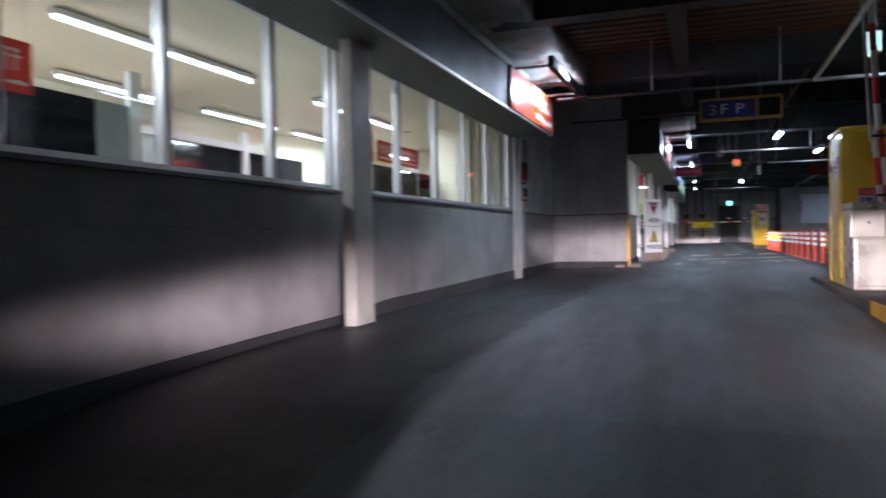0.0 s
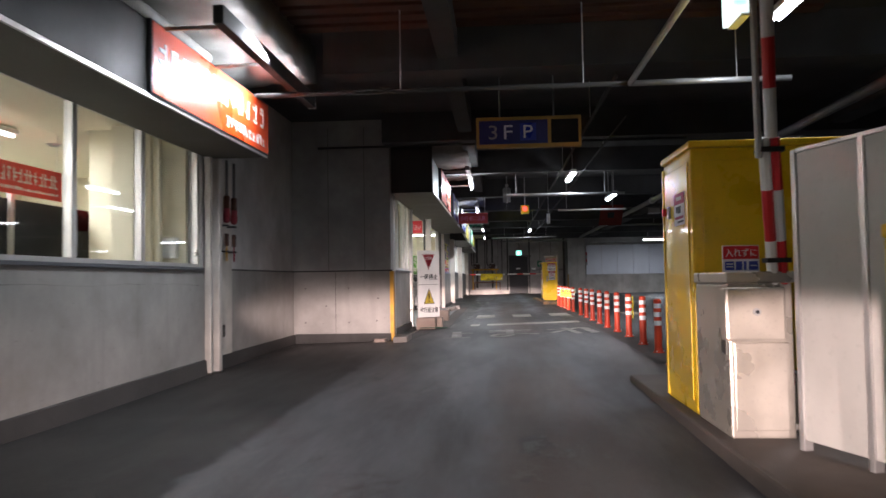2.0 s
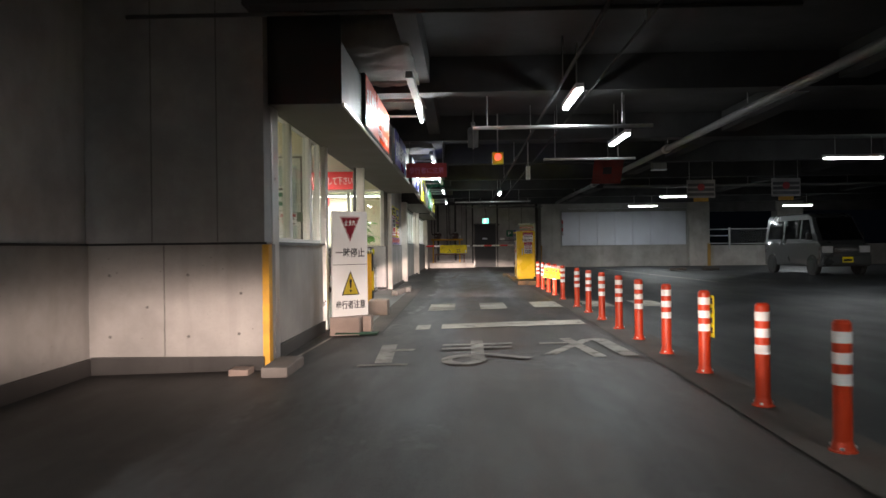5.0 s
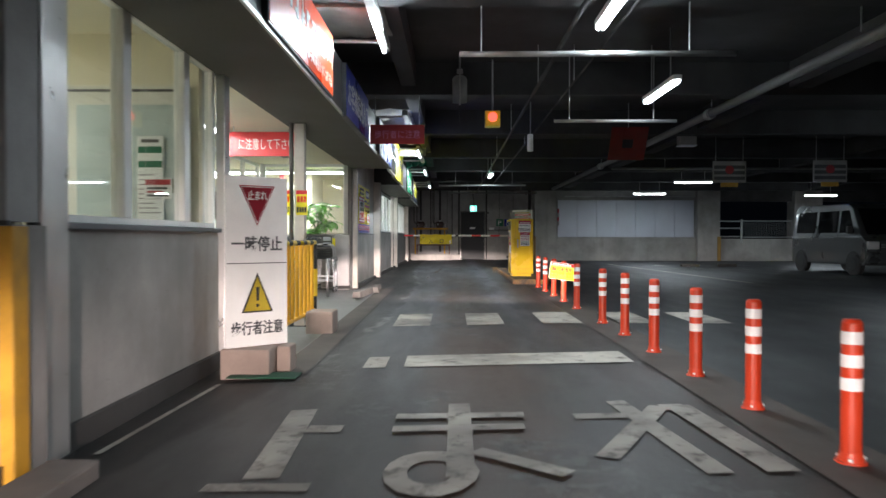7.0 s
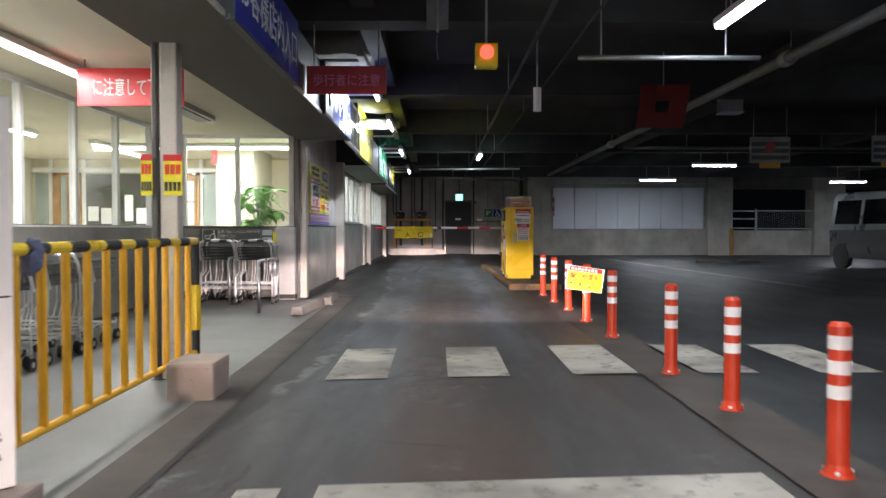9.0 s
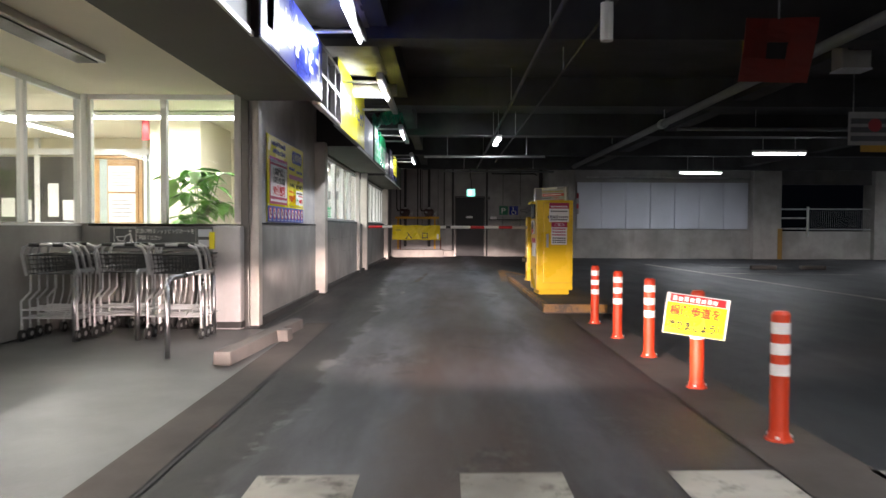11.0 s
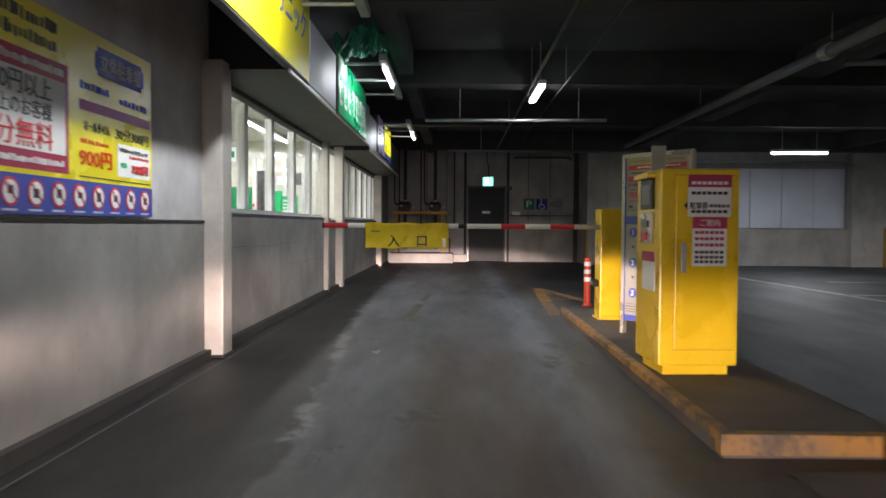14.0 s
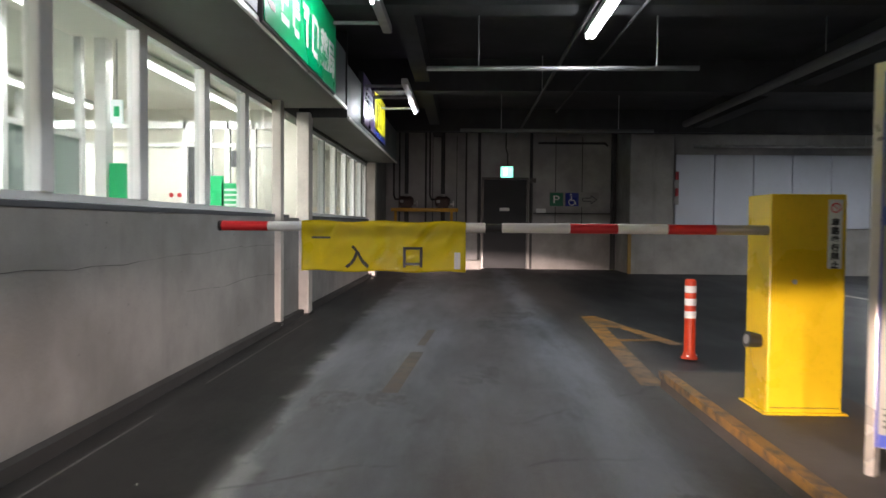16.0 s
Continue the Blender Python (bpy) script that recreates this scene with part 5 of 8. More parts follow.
box_part("pane", dd, (-1.57, -0.006, 0.1, -0.93, 0.006, 1.82), FROST)
box_part("pane", dd, (-0.87, -0.006, 0.1, 0.25, 0.006, 1.82), PLASTER)
box_part("green_notice", dd, (0.555, -0.04, 0.9, 0.72, -0.031, 1.5), GREEN_FILM)
box_part("green_notice", dd, (0.70, -0.04, 0.9, 0.97, -0.031, 1.42), GREEN_FILM)
for k in range(6):
    box_part("print", dd, (0.73, -0.043, 1.06 + 0.055 * k, 0.93 - 0.03 * (k % 3), -0.04, 1.085 + 0.055 * k), WHITE)
box_part("white_notice", dd, (0.31, -0.04, 1.88, 0.40, -0.031, 2.0), PAPER)
box_part("dark_notice", dd, (0.8, -0.04, 1.6, 1.02, -0.031, 1.78), FASCIA)
for k, y in enumerate((29.6, 31.1, 32.6, 36.0, 37.4, 38.8)):
    sh = holder("shelf_unit", "white shelf unit at the back of the shop room", "shelf", (-5.3, y, 0.012), group="shop shelf units")
    box_part("back", sh, (-0.2, -0.45, 0, -0.17, 0.45, 2.0), WHITE_WALL)
    for k in range(5):
        box_part("board", sh, (-0.17, -0.45, 0.3 + 0.38 * k, 0.15, 0.45, 0.33 + 0.38 * k), WHITE_WALL)
    for k in (-0.45, 0.42):
        box_part("side", sh, (-0.17, k, 0, 0.15, k + 0.03, 2.0), WHITE_WALL)
for y in (36.2, 38.0):
    box_solid("room_column", (-3.95, y - 0.06, 0.012, -3.83, y + 0.06, 2.42), ALU_WHITE, "slim white column inside the shop room", "column", "", 0.006)
f = holder("counter_stand", "slim stand with two red discs in the pharmacy", "stand", (-2.42, 33.0, 0.012))
bm = bmesh.new()
rod(bm, (0, 0, 0), (0, 0, 1.2), 0.008, 8)
rod(bm, (0, 0, 0), (0, 0, 0.015), 0.1, 16)
part("pole", bm, ALU, f)
for x in (-0.05, 0.03):
    bm = bmesh.new()
    disc(bm, (x, -0.012, 1.25), (0, -1, 0), 0.022, 0.01, 18)
    part("red_disc", bm, RED, f)

# ---- lamps and conduits under the deck ----


def deck_lamp(x, y, z, length, along, power, label):
    hang = 3.31 - z
    f = holder("strip_lamp", label, "lamp", (x, y, z), 0 if along == "y" else 90, group="deck strip lamps")
    h = length / 2
    box_part("housing", f, (-0.05, -h, 0.03, 0.05, h, 0.085), WHITE, 0.01)
    for k in (-0.022, 0.022):
        bm = bmesh.new()
        rod(bm, (k, -h + 0.03, 0.012), (k, h - 0.03, 0.012), 0.02)
        part("tube", bm, TUBE, f)
    for k in (-h * 0.6, h * 0.6):
        bm = bmesh.new()
        rod(bm, (0, k, 0.085), (0, k, hang), 0.008, 6)
        part("hanger", bm, GALV, f)
    if power:
        area_lamp("deck_light", pose(x, y, z - 0.012, 0, 0, 0 if along == "y" else 90), 0.09, length, power, TUBE_WHITE)


deck_lamp(2.42, 7.9, 2.80, 1.3, "y", 75, "lit fluorescent strip lamp above the ticket gate")
deck_lamp(1.62, 16.65, 2.70, 1.2, "y", 55, "lit fluorescent strip lamp hung above the lane")
deck_lamp(2.82, 19.65, 2.63, 1.3, "y", 45, "lit fluorescent strip lamp beside the lane")
deck_lamp(1.5, 32.1, 2.70, 1.2, "y", 55, "lit fluorescent strip lamp above the barrier")
deck_lamp(7.6, 33.0, 2.58, 1.15, "x", 60, "lit fluorescent strip lamp above the parking bays")
deck_lamp(7.65, 38.0, 2.54, 1.2, "x", 100, "lit fluorescent strip lamp before the panelled wall")
deck_lamp(14.0, 38.2, 2.5, 1.2, "x", 60, "lit fluorescent strip lamp above the parked van")
deck_lamp(8.1, 22.6, 2.62, 1.2, "x", 40, "lit fluorescent strip lamp above the parking bays")
# lamp out of view, added to light the front of the parked van
deck_lamp(12.5, 22.0, 2.75, 1.2, "x", 70, "lit fluorescent strip lamp above the parking bays")


def conduit(name, pts, r, label, hangers=(), material=GALV):
    c = holder(name, label, "pipe", pts[0])
    o = Vector(pts[0])
    bm = bmesh.new()
    pipe(bm, [Vector(p) - o for p in pts], r)
    part("pipe", bm, material, c, smooth=True)
    for hx, hy, hz in hangers:
        bm = bmesh.new()
        rod(bm, Vector((hx, hy, hz)) - o, Vector((hx, hy, 3.3)) - o, 0.007, 6)
        part("hanger", bm, GALV, c)
    return c


conduit("conduit", [(-1.9, 9.12, 2.50), (1.4, 9.12, 2.50)], 0.022, "thin grey conduit across the lane", ((-0.6, 9.12, 2.5), (1.0, 9.12, 2.5)), BEAM)
conduit("conduit", [(2.75, 9.12, 2.50), (1.4, 9.12, 2.50), (1.4, 2.0, 2.52)], 0.026, "grey conduit with an elbow above the ticket gate", ((2.3, 9.12, 2.5), (1.4, 5.0, 2.5)))
conduit("conduit", [(0.42, 17.1, 2.46), (2.68, 17.0, 2.44)], 0.024, "white conduit rail under the strip lamp", ((0.6, 17.1, 2.46), (2.3, 17.0, 2.46)))
conduit("conduit", [(1.7, 20.6, 2.46), (3.3, 20.6, 2.46)], 0.022, "white conduit rail under the strip lamp", ((1.9, 20.6, 2.46), (3.0, 20.6, 2.46)))
conduit("conduit", [(0.0, 33.04, 2.50), (2.6, 33.04, 2.51)], 0.024, "white conduit rail before the back wall", ((0.5, 33.04, 2.5), (2.2, 33.04, 2.5)))
conduit("conduit", [(0.3, 38.6, 2.62), (3.6, 38.6, 2.62)], 0.03, "grey pipe before the back wall", ((1.0, 38.6, 2.62), (3.0, 38.6, 2.62)), PIPE_GREY)
conduit("cable_tray", [(1.42, 10.0, 2.80), (1.42, 41.0, 2.80)], 0.022, "thin conduit along the lane's lamps", [(1.42, 12.0 + 4 * i, 2.8) for i in range(7)], BEAM)
conduit("cable_tray", [(1.86, 12.0, 2.84), (1.86, 38.0, 2.84)], 0.014, "thin cable along the lane's lamps", [(1.86, 14.0 + 6 * i, 2.84) for i in range(4)], BEAM)
conduit("water_pipe", [(4.25, -4, 2.80), (4.25, 39.0, 2.80)], 0.06, "long pale water pipe under the ceiling", [(4.25, 2.0 + 4 * i, 2.9) for i in range(9)], PIPE_GREY)
for y in (14.0, 22.0, 30.0):
    bm = bmesh.new()
    rod(bm, (4.25, y, 2.80), (4.25, y + 0.16, 2.80), 0.082, 14)
    solid("pipe_joint", bm, GALV, "grey coupling on the water pipe", "pipe joint")
conduit("water_pipe", [(4.6, 30.4, 2.76), (24.0, 30.4, 2.76)], 0.035, "thin pipe across the parking bays", [(6.0 + 3 * i, 30.4, 2.76) for i in range(5)], PIPE_GREY)
conduit("water_pipe", [(5.0, 40.9, 2.62), (10.3, 40.9, 2.62)], 0.025, "thin pipe before the panelled wall", ((6.5, 40.9, 2.62), (8.4, 40.9, 2.62)))
conduit("water_pipe", [(-2.46, 13.6, 2.84), (3.0, 13.6, 2.84)], 0.018, "thin dark pipe along the pier", ((-1.0, 13.6, 2.84), (1.5, 13.6, 2.84)), BEAM)

conduit("wall_cable", [(1.95, 42.66, 1.27), (3.7, 42.66, 1.27)], 0.012, "thin cable along the back wall", (), BEAM)

# hanging signs and devices above the lane
f = holder("level_sign", "blue hanging level sign in a yellow frame", "sign", (0.62, 11.46, 2.38))
box_part("frame", f, (-0.62, -0.04, 0, 0.62, 0.04, 0.37), paint("dull_ochre_frame", (0.33, 0.19, 0.03), 0.6), 0.008)
box_part("blue_field", f, (-0.585, -0.047, 0.045, 0.225, -0.04, 0.325), paint("dull_navy_field", (0.012, 0.016, 0.11), 0.5))
box_part("dark_field", f, (0.265, -0.047, 0.045, 0.585, -0.04, 0.325), paint("dead_sign_black", (0.006, 0.006, 0.006), 0.9))
lettering("writing", "3", 0.24, at(-0.42, -0.05, 0.185, FACE_CAM), PANEL, f, 0.10)
lettering("writing", "F", 0.24, at(-0.24, -0.05, 0.185, FACE_CAM), PANEL_BLUE, f, 0.10)
box_part("parking_square", f, (-0.1, -0.0495, 0.08, 0.09, -0.047, 0.29), BLUE)
lettering("writing", "P", 0.23, at(-0.005, -0.052, 0.185, FACE_CAM), PANEL_BLUE, f, 0.11)
for x in (-0.34, 0.3):
    bm = bmesh.new()
    rod(bm, (x, 0, 0.37), (x, 0, 0.92), 0.01, 8)
    part("hanger", bm, GALV, f)

f = holder("warning_lamp", "yellow box with a red warning lamp", "lamp", (0.903, 20.72, 2.40))
box_part("box", f, (-0.1, -0.04, 0, 0.1, 0.1, 0.21), SIGN_YELLOW, 0.01)
bm = bmesh.new()
disc(bm, (0, -0.04, 0.125), (0, -1, 0), 0.06, 0.03, 20)
part("lens", bm, RED_LAMP, f)
bm = bmesh.new()
rod(bm, (0, 0.03, 0.21), (0, 0.03, 0.90), 0.012, 8)
part("hanger", bm, GALV, f)
area_lamp("warning_light", pose(0.903, 20.60, 2.525, -90, 0, 0), 0.12, 0.12, 0.5, (1.0, 0.1, 0.03))

f = holder("emergency_lamp", "small white emergency lamp hung from a conduit", "lamp", (1.58, 22.34, 2.27))
bm = bmesh.new()
rod(bm, (0, 0, 0), (0, 0, 0.26), 0.045, 12)
part("body", bm, WHITE, f, smooth=False)
bm = bmesh.new()
rod(bm, (0, 0, 0.26), (0, 0, 1.03), 0.01, 8)
part("hanger", bm, GALV, f)

f = holder("ceiling_speaker", "grey winged speaker with a pale spine hung from the ceiling", "speaker", (0.465, 20.46, 2.66))
for k in (-1, 1):
    bm = bmesh.new()
    pts = [(0.012, 0.02)] + [(0.012 + 0.085 * math.cos(g), 0.31 + 0.065 * math.sin(g)) for g in (0.0, 0.4, 0.8, 1.2, 1.57)]
    pts = [(0.012, 0.0), (0.092, 0.015)] + pts[1:]
    low = [bm.verts.new((k * px, 0.35 * px, pz)) for px, pz in pts]
    face = bm.faces.new(low)
    bmesh.ops.solidify(bm, geom=[face], thickness=0.012)
    bmesh.ops.recalc_face_normals(bm, faces=bm.faces[:])
    part("horn_half", bm, GALV, f)
bm = bmesh.new()
rod(bm, (0, -0.012, -0.02), (0, -0.012, 0.39), 0.012, 10)
part("spine", bm, ALU, f)
box_part("cap", f, (-0.038, -0.03, 0.385, 0.038, 0.03, 0.445), ALU, 0.008)
bm = bmesh.new()
rod(bm, (0, 0, 0.44), (0, 0, 0.66), 0.012, 8)
part("hanger", bm, GALV, f)
bm = bmesh.new()
pipe(bm, [(0, 0, -0.02), (-0.01, 0, -0.14), (0.005, 0, -0.25)], 0.005, 6)
part("cable", bm, BEAM, f)

f = holder("pedestrian_sign", "dark red hanging sign with pale writing", "sign", (-0.38, 21.0, 2.21))
box_part("panel", f, (-0.37, -0.012, 0, 0.37, 0.012, 0.26), DARK_RED, 0.004)
lettering("writing", "歩行者に注意", 0.12, at(0.0, -0.015, 0.13, FACE_CAM), PINK, f, 0.62)
for x in (-0.3, 0.3):
    bm = bmesh.new()
    rod(bm, (x, 0, 0.26), (x, 0, 0.72), 0.008, 6)
    part("hanger", bm, GALV, f)

f = holder("red_flag", "dull red hanging cloth square with a dark hole", "flag", (3.42, 23.9, 2.30))
bm = bmesh.new()
for x0, z0, x1, z1 in ((-0.4, 0, 0.4, 0.25), (-0.4, 0.43, 0.4, 0.68), (-0.4, 0.25, -0.12, 0.43), (0.12, 0.25, 0.4, 0.43)):
    bx(bm, x0, -0.006, z0, x1, 0.006, z1)
bmesh.ops.subdivide_edges(bm, edges=bm.edges[:], cuts=2, use_grid_fill=True)
for v in bm.verts:
    v.co.y += 0.03 * math.sin(v.co.x * 6 + v.co.z * 4)
    v.co.x = v.co.x * 0.8 + 0.12 * v.co.z
    v.co.z *= 0.85
part("cloth", bm, paint("faded_red_cloth", (0.15, 0.02, 0.012), 0.8, 0, 0.2, 4, 0.1, 0.3), f)
box_part("dark_core", f, (-0.08, 0.03, 0.19, 0.16, 0.04, 0.39), BLACK)
bm = bmesh.new()
rod(bm, (0.05, 0, 0.57), (0.05, 0, 1.0), 0.008, 6)
part("hanger", bm, GALV, f)

for x0, y in ((6.35, 28.3), (8.6, 28.1)):
    f = holder("bay_sign", "hanging white bay sign with grey bars and a yellow tag", "sign", (x0 + 0.55, y, 2.14), group="hanging bay signs")
    box_part("panel", f, (-0.39, -0.012, 0.1, 0.39, 0.012, 0.6), PANEL, 0.004)
    for k in range(3):
        box_part("print", f, (-0.36, -0.016, 0.16 + 0.13 * k, 0.36, -0.012, 0.24 + 0.13 * k), FASCIA)
    bm = bmesh.new()
    disc(bm, (0, -0.012, 0.4), (0, -1, 0), 0.1, 0.008)
    part("red_disc", bm, DARK_RED, f)
    box_part("yellow_tag", f, (-0.2, -0.01, 0.0, 0.2, 0.01, 0.1), YELLOW_OLD)
    for x in (-0.4, 0.4):
        bm = bmesh.new()
        rod(bm, (x * 0.8, 0, 0.6), (x * 0.8, 0, 1.16), 0.008, 6)
        part("hanger", bm, GALV, f)
f = holder("ceiling_box", "pale grey box under the ceiling", "control box", (5.0, 25.5, 2.75))
box_part("body", f, (-0.16, -0.12, 0, 0.16, 0.12, 0.5), PANEL, 0.01)
box_part("lid", f, (-0.17, -0.13, -0.01, 0.17, 0.13, 0.01), PANEL_BLUE, 0.004)

f = holder("exit_sign_gate", "small lit green and white exit sign above the gate", "exit sign", (1.72, 7.25, 2.36))
box_part("casing", f, (-0.03, -0.13, 0, 0.03, 0.13, 0.22), WHITE, 0.008)
box_part("face", f, (-0.062, -0.12, 0.01, -0.03, 0.12, 0.21), glow("lit_white_panel", (0.85, 1.0, 0.92), 1.6))
box_part("face", f, (-0.11, -0.134, 0.015, 0.03, -0.13, 0.205), glow("lit_white_front", (0.85, 1.0, 0.92), 1.6))
box_part("green_arrow", f, (-0.07, -0.138, 0.06, 0.0, -0.134, 0.16), EXIT_GREEN)
bm = bmesh.new()
rod(bm, (0, 0, 0.22), (0, 0, 0.94), 0.012, 8)
part("hanger", bm, GALV, f)

# ---- back wall fittings ----
d = holder("door_1", "dark grey steel door in the back wall", "door", (1.31, 42.72, 0.0), kind="structure")
box_part("leaf", d, (-0.49, 0.0, 0.01, 0.49, 0.05, 2.03), DOOR_GREY, 0.006)
box_part("door_frame", d, (-0.53, -0.03, 0, -0.49, 0.06, 2.07), ALU_DARK)
box_part("door_frame", d, (0.49, -0.03, 0, 0.53, 0.06, 2.07), ALU_DARK)
box_part("door_frame", d, (-0.53, -0.03, 2.035, 0.53, 0.06, 2.08), ALU_DARK)
box_part("notice", d, (-0.12, -0.006, 1.32, 0.1, 0.0, 1.39), PAPER)
bm = bmesh.new()
rod(bm, (0.4, 0, 1.0), (0.4, -0.06, 1.0), 0.02)
part("door_handle", bm, STEEL, d)
f = holder("exit_sign", "lit green exit sign above the steel door", "exit sign", (1.34, 42.66, 2.07))
box_part("casing", f, (-0.15, 0.0, 0, 0.15, 0.09, 0.26), WHITE, 0.006)
box_part("face", f, (-0.135, -0.006, 0.012, 0.135, 0.0, 0.248), EXIT_GREEN)
box_part("pictogram", f, (-0.06, -0.009, 0.05, 0.0, -0.006, 0.21), glow("lit_white_mark", (0.9, 1, 0.95), 4))
f = holder("parking_sign", "parking and wheelchair sign with an arrow on the back wall", "sign", (2.88, 42.735, 1.42))
box_part("plate", f, (-0.57, -0.01, 0, 0.57, 0, 0.34), PANEL, 0.004)
box_part("green_square", f, (-0.55, -0.014, 0.02, -0.25, -0.01, 0.32), paint("parking_green", (0.01, 0.16, 0.08), 0.5))
lettering("writing", "P", 0.26, at(-0.4, -0.017, 0.17, FACE_CAM), WHITE, f, 0.14)
box_part("blue_square", f, (-0.2, -0.014, 0.02, 0.1, -0.01, 0.32), BLUE)
bm = bmesh.new()
for a in range(14):
    a0, a1 = math.radians(20 - a * 20), math.radians(20 - (a + 1) * 20)
    rod(bm, (-0.05 + 0.07 * math.cos(a0), -0.016, 0.11 + 0.07 * math.sin(a0)), (-0.05 + 0.07 * math.cos(a1), -0.016, 0.11 + 0.07 * math.sin(a1)), 0.009, 6)
pipe(bm, [(-0.07, -0.016, 0.25), (-0.06, -0.016, 0.15), (0.0, -0.016, 0.15), (0.04, -0.016, 0.06)], 0.011, 6)
disc(bm, (-0.075, -0.012, 0.285), (0, -1, 0), 0.02, 0.008, 12)
part("wheelchair_pictogram", bm, WHITE, f)
box_part("arrow_field", f, (0.15, -0.0125, 0.02, 0.55, -0.01, 0.32), PANEL)
bm = bmesh.new()
outline = [(0.19, 0.205), (0.38, 0.205), (0.38, 0.265), (0.51, 0.17), (0.38, 0.075), (0.38, 0.135), (0.19, 0.135)]
for k, (x0, z0) in enumerate(outline):
    x1, z1 = outline[(k + 1) % len(outline)]
    rod(bm, (x0, -0.0135, z0), (x1, -0.0135, z1), 0.009, 6)
part("arrow", bm, FASCIA, f)
conduit_run = [(2.05, 42.69, 2.86), (3.55, 42.69, 2.86), (3.62, 42.69, 2.80)]
bm = bmesh.new()
pipe(bm, conduit_run, 0.025, 8)
solid("conduit", bm, BEAM, "dark conduit high on the back wall", "conduit")
bm = bmesh.new()
pipe(bm, [(1.36, 42.69, 2.33), (1.36, 42.69, 2.6), (1.32, 42.69, 2.72), (1.32, 42.69, 3.25)], 0.014, 8)
solid("sign_cable", bm, BEAM, "thin cable down to the exit sign", "cable")
box_solid("lintel_box", (1.86, 42.60, 1.96, 2.0, 42.72, 2.06), ALU_DARK, "small dark box beside the door's head", "box", "", 0.006)
box_solid("wall_label", (2.02, 42.735, 1.28, 2.24, 42.742, 1.38), PAPER, "white label at the door's side", "label")

PLINTH = concrete("pale_plinth_concrete", (0.44, 0.41, 0.38), 0.8, 0.6, False)
VALVE_BROWN = paint("dark_brown_valve_paint", (0.05, 0.022, 0.018), 0.5, 0, 0.2, 6.0, 0.05, 0.3)
for x in (-0.92, -0.1):
    f = holder("valve_motor", "dark brown gate valve motor on the back wall", "valve", (x, 42.45, 1.36), group="wall valves")
    bm = bmesh.new()
    rod(bm, (-0.13, 0, 0.15), (0.10, 0, 0.15), 0.12, 18)
    rod(bm, (0.10, 0, 0.15), (0.16, 0, 0.15), 0.12, 18, 0.07)
    rod(bm, (-0.17, 0, 0.15), (-0.13, 0, 0.15), 0.08, 18, 0.12)
    part("casing", bm, VALVE_BROWN, f)
    box_part("gear_box", f, (-0.12, -0.11, 0.0, 0.12, 0.1, 0.12), VALVE_BROWN, 0.02)
    box_part("base_flange", f, (-0.15, -0.12, -0.02, 0.15, 0.12, 0.015), VALVE_BROWN, 0.005)
    bm = bmesh.new()
    disc(bm, (0.22, 0, 0.10), (1, 0, 0), 0.07, 0.03)
    rod(bm, (0.15, 0, 0.10), (0.22, 0, 0.10), 0.02)
    part("hand_wheel", bm, ALU, f)
    bm = bmesh.new()
    rod(bm, (0, 0, 0.26), (0, 0, 0.34), 0.055, 12, 0.03)
    part("cap", bm, ALU, f, "pale metal cap")
    box_part("label_plate", f, (-0.14, -0.127, 0.12, -0.06, -0.12, 0.18), PANEL)
    bm = bmesh.new()
    rod(bm, (0, 0, 0.32), (0, 0, 1.9), 0.045, 10)
    part("riser_pipe", bm, BEAM, f)
    bm = bmesh.new()
    pipe(bm, [(-0.12, 0.05, 0.2), (-0.26, 0.1, 0.2), (-0.3, 0.12, 0.3), (-0.3, 0.12, 1.9)], 0.02, 8)
    part("cable_pipe", bm, BEAM, f)
    bm = bmesh.new()
    rod(bm, (0, 0, 0.0), (0, 0, -1.02), 0.05, 10)
    part("lower_pipe", bm, BEAM, f)
f = holder("valve_bracket", "worn yellow steel bracket below the valve motors", "bracket", (-0.5, 42.3, 0.0))
box_part("beam", f, (-0.75, -0.05, 1.28, 0.75, 0.05, 1.36), YELLOW_OLD, 0.01)
for x in (-0.65, 0.6):
    box_part("leg", f, (x - 0.03, -0.04, 0.25, x + 0.03, 0.04, 1.28), YELLOW_OLD, 0.006)
box_solid("valve_plinth", (-1.3, 41.7, -0.05, 0.4, 42.6, 0.25), PLINTH, "pale scuffed concrete plinth below the valves", "plinth", "structure", 0.02)
box_solid("door_plinth", (0.402, 42.3, -0.05, 0.76, 42.7, 0.2), PLINTH, "low pale concrete block beside the steel door", "plinth", "structure", 0.02)
f = holder("plinth_rail", "orange pipe rail on the concrete plinth", "rail", (-0.45, 41.85, 0.25))
bm = bmesh.new()
pipe(bm, [(-0.6, 0, 0), (-0.6, 0, 0.38), (0.75, 0, 0.38), (0.75, 0, 0)], 0.022, 8)
part("pipe", bm, BROWN, f)
for x in (0.72, 1.9, -0.5, 0.42, -1.1):
    bm = bmesh.new()
    rod(bm, (x, 42.7, 0.9 if x < 0.6 else 0.0), (x, 42.7, 3.3), 0.035 if x > 0.6 else 0.02, 8)
    solid("riser_pipe", bm, BEAM, "dark riser pipe on the back wall", "pipe", group="back wall risers")
for x, z in ((3.78, 0), (3.72, 0)):
    bm = bmesh.new()
    rod(bm, (x, 42.66, 0), (x, 42.66, 3.3), 0.03, 8)
    solid("riser_pipe", bm, BEAM, "dark riser pipe on the back wall", "pipe", group="back wall risers")
f = holder("fire_bell_box", "red-brown hose fitting on the panelled wall", "fire fitting", (4.80, 41.36, 1.35))
box_part("plate", f, (-0.05, 0.03, 0.1, 0.05, 0.04, 0.8), PANEL)
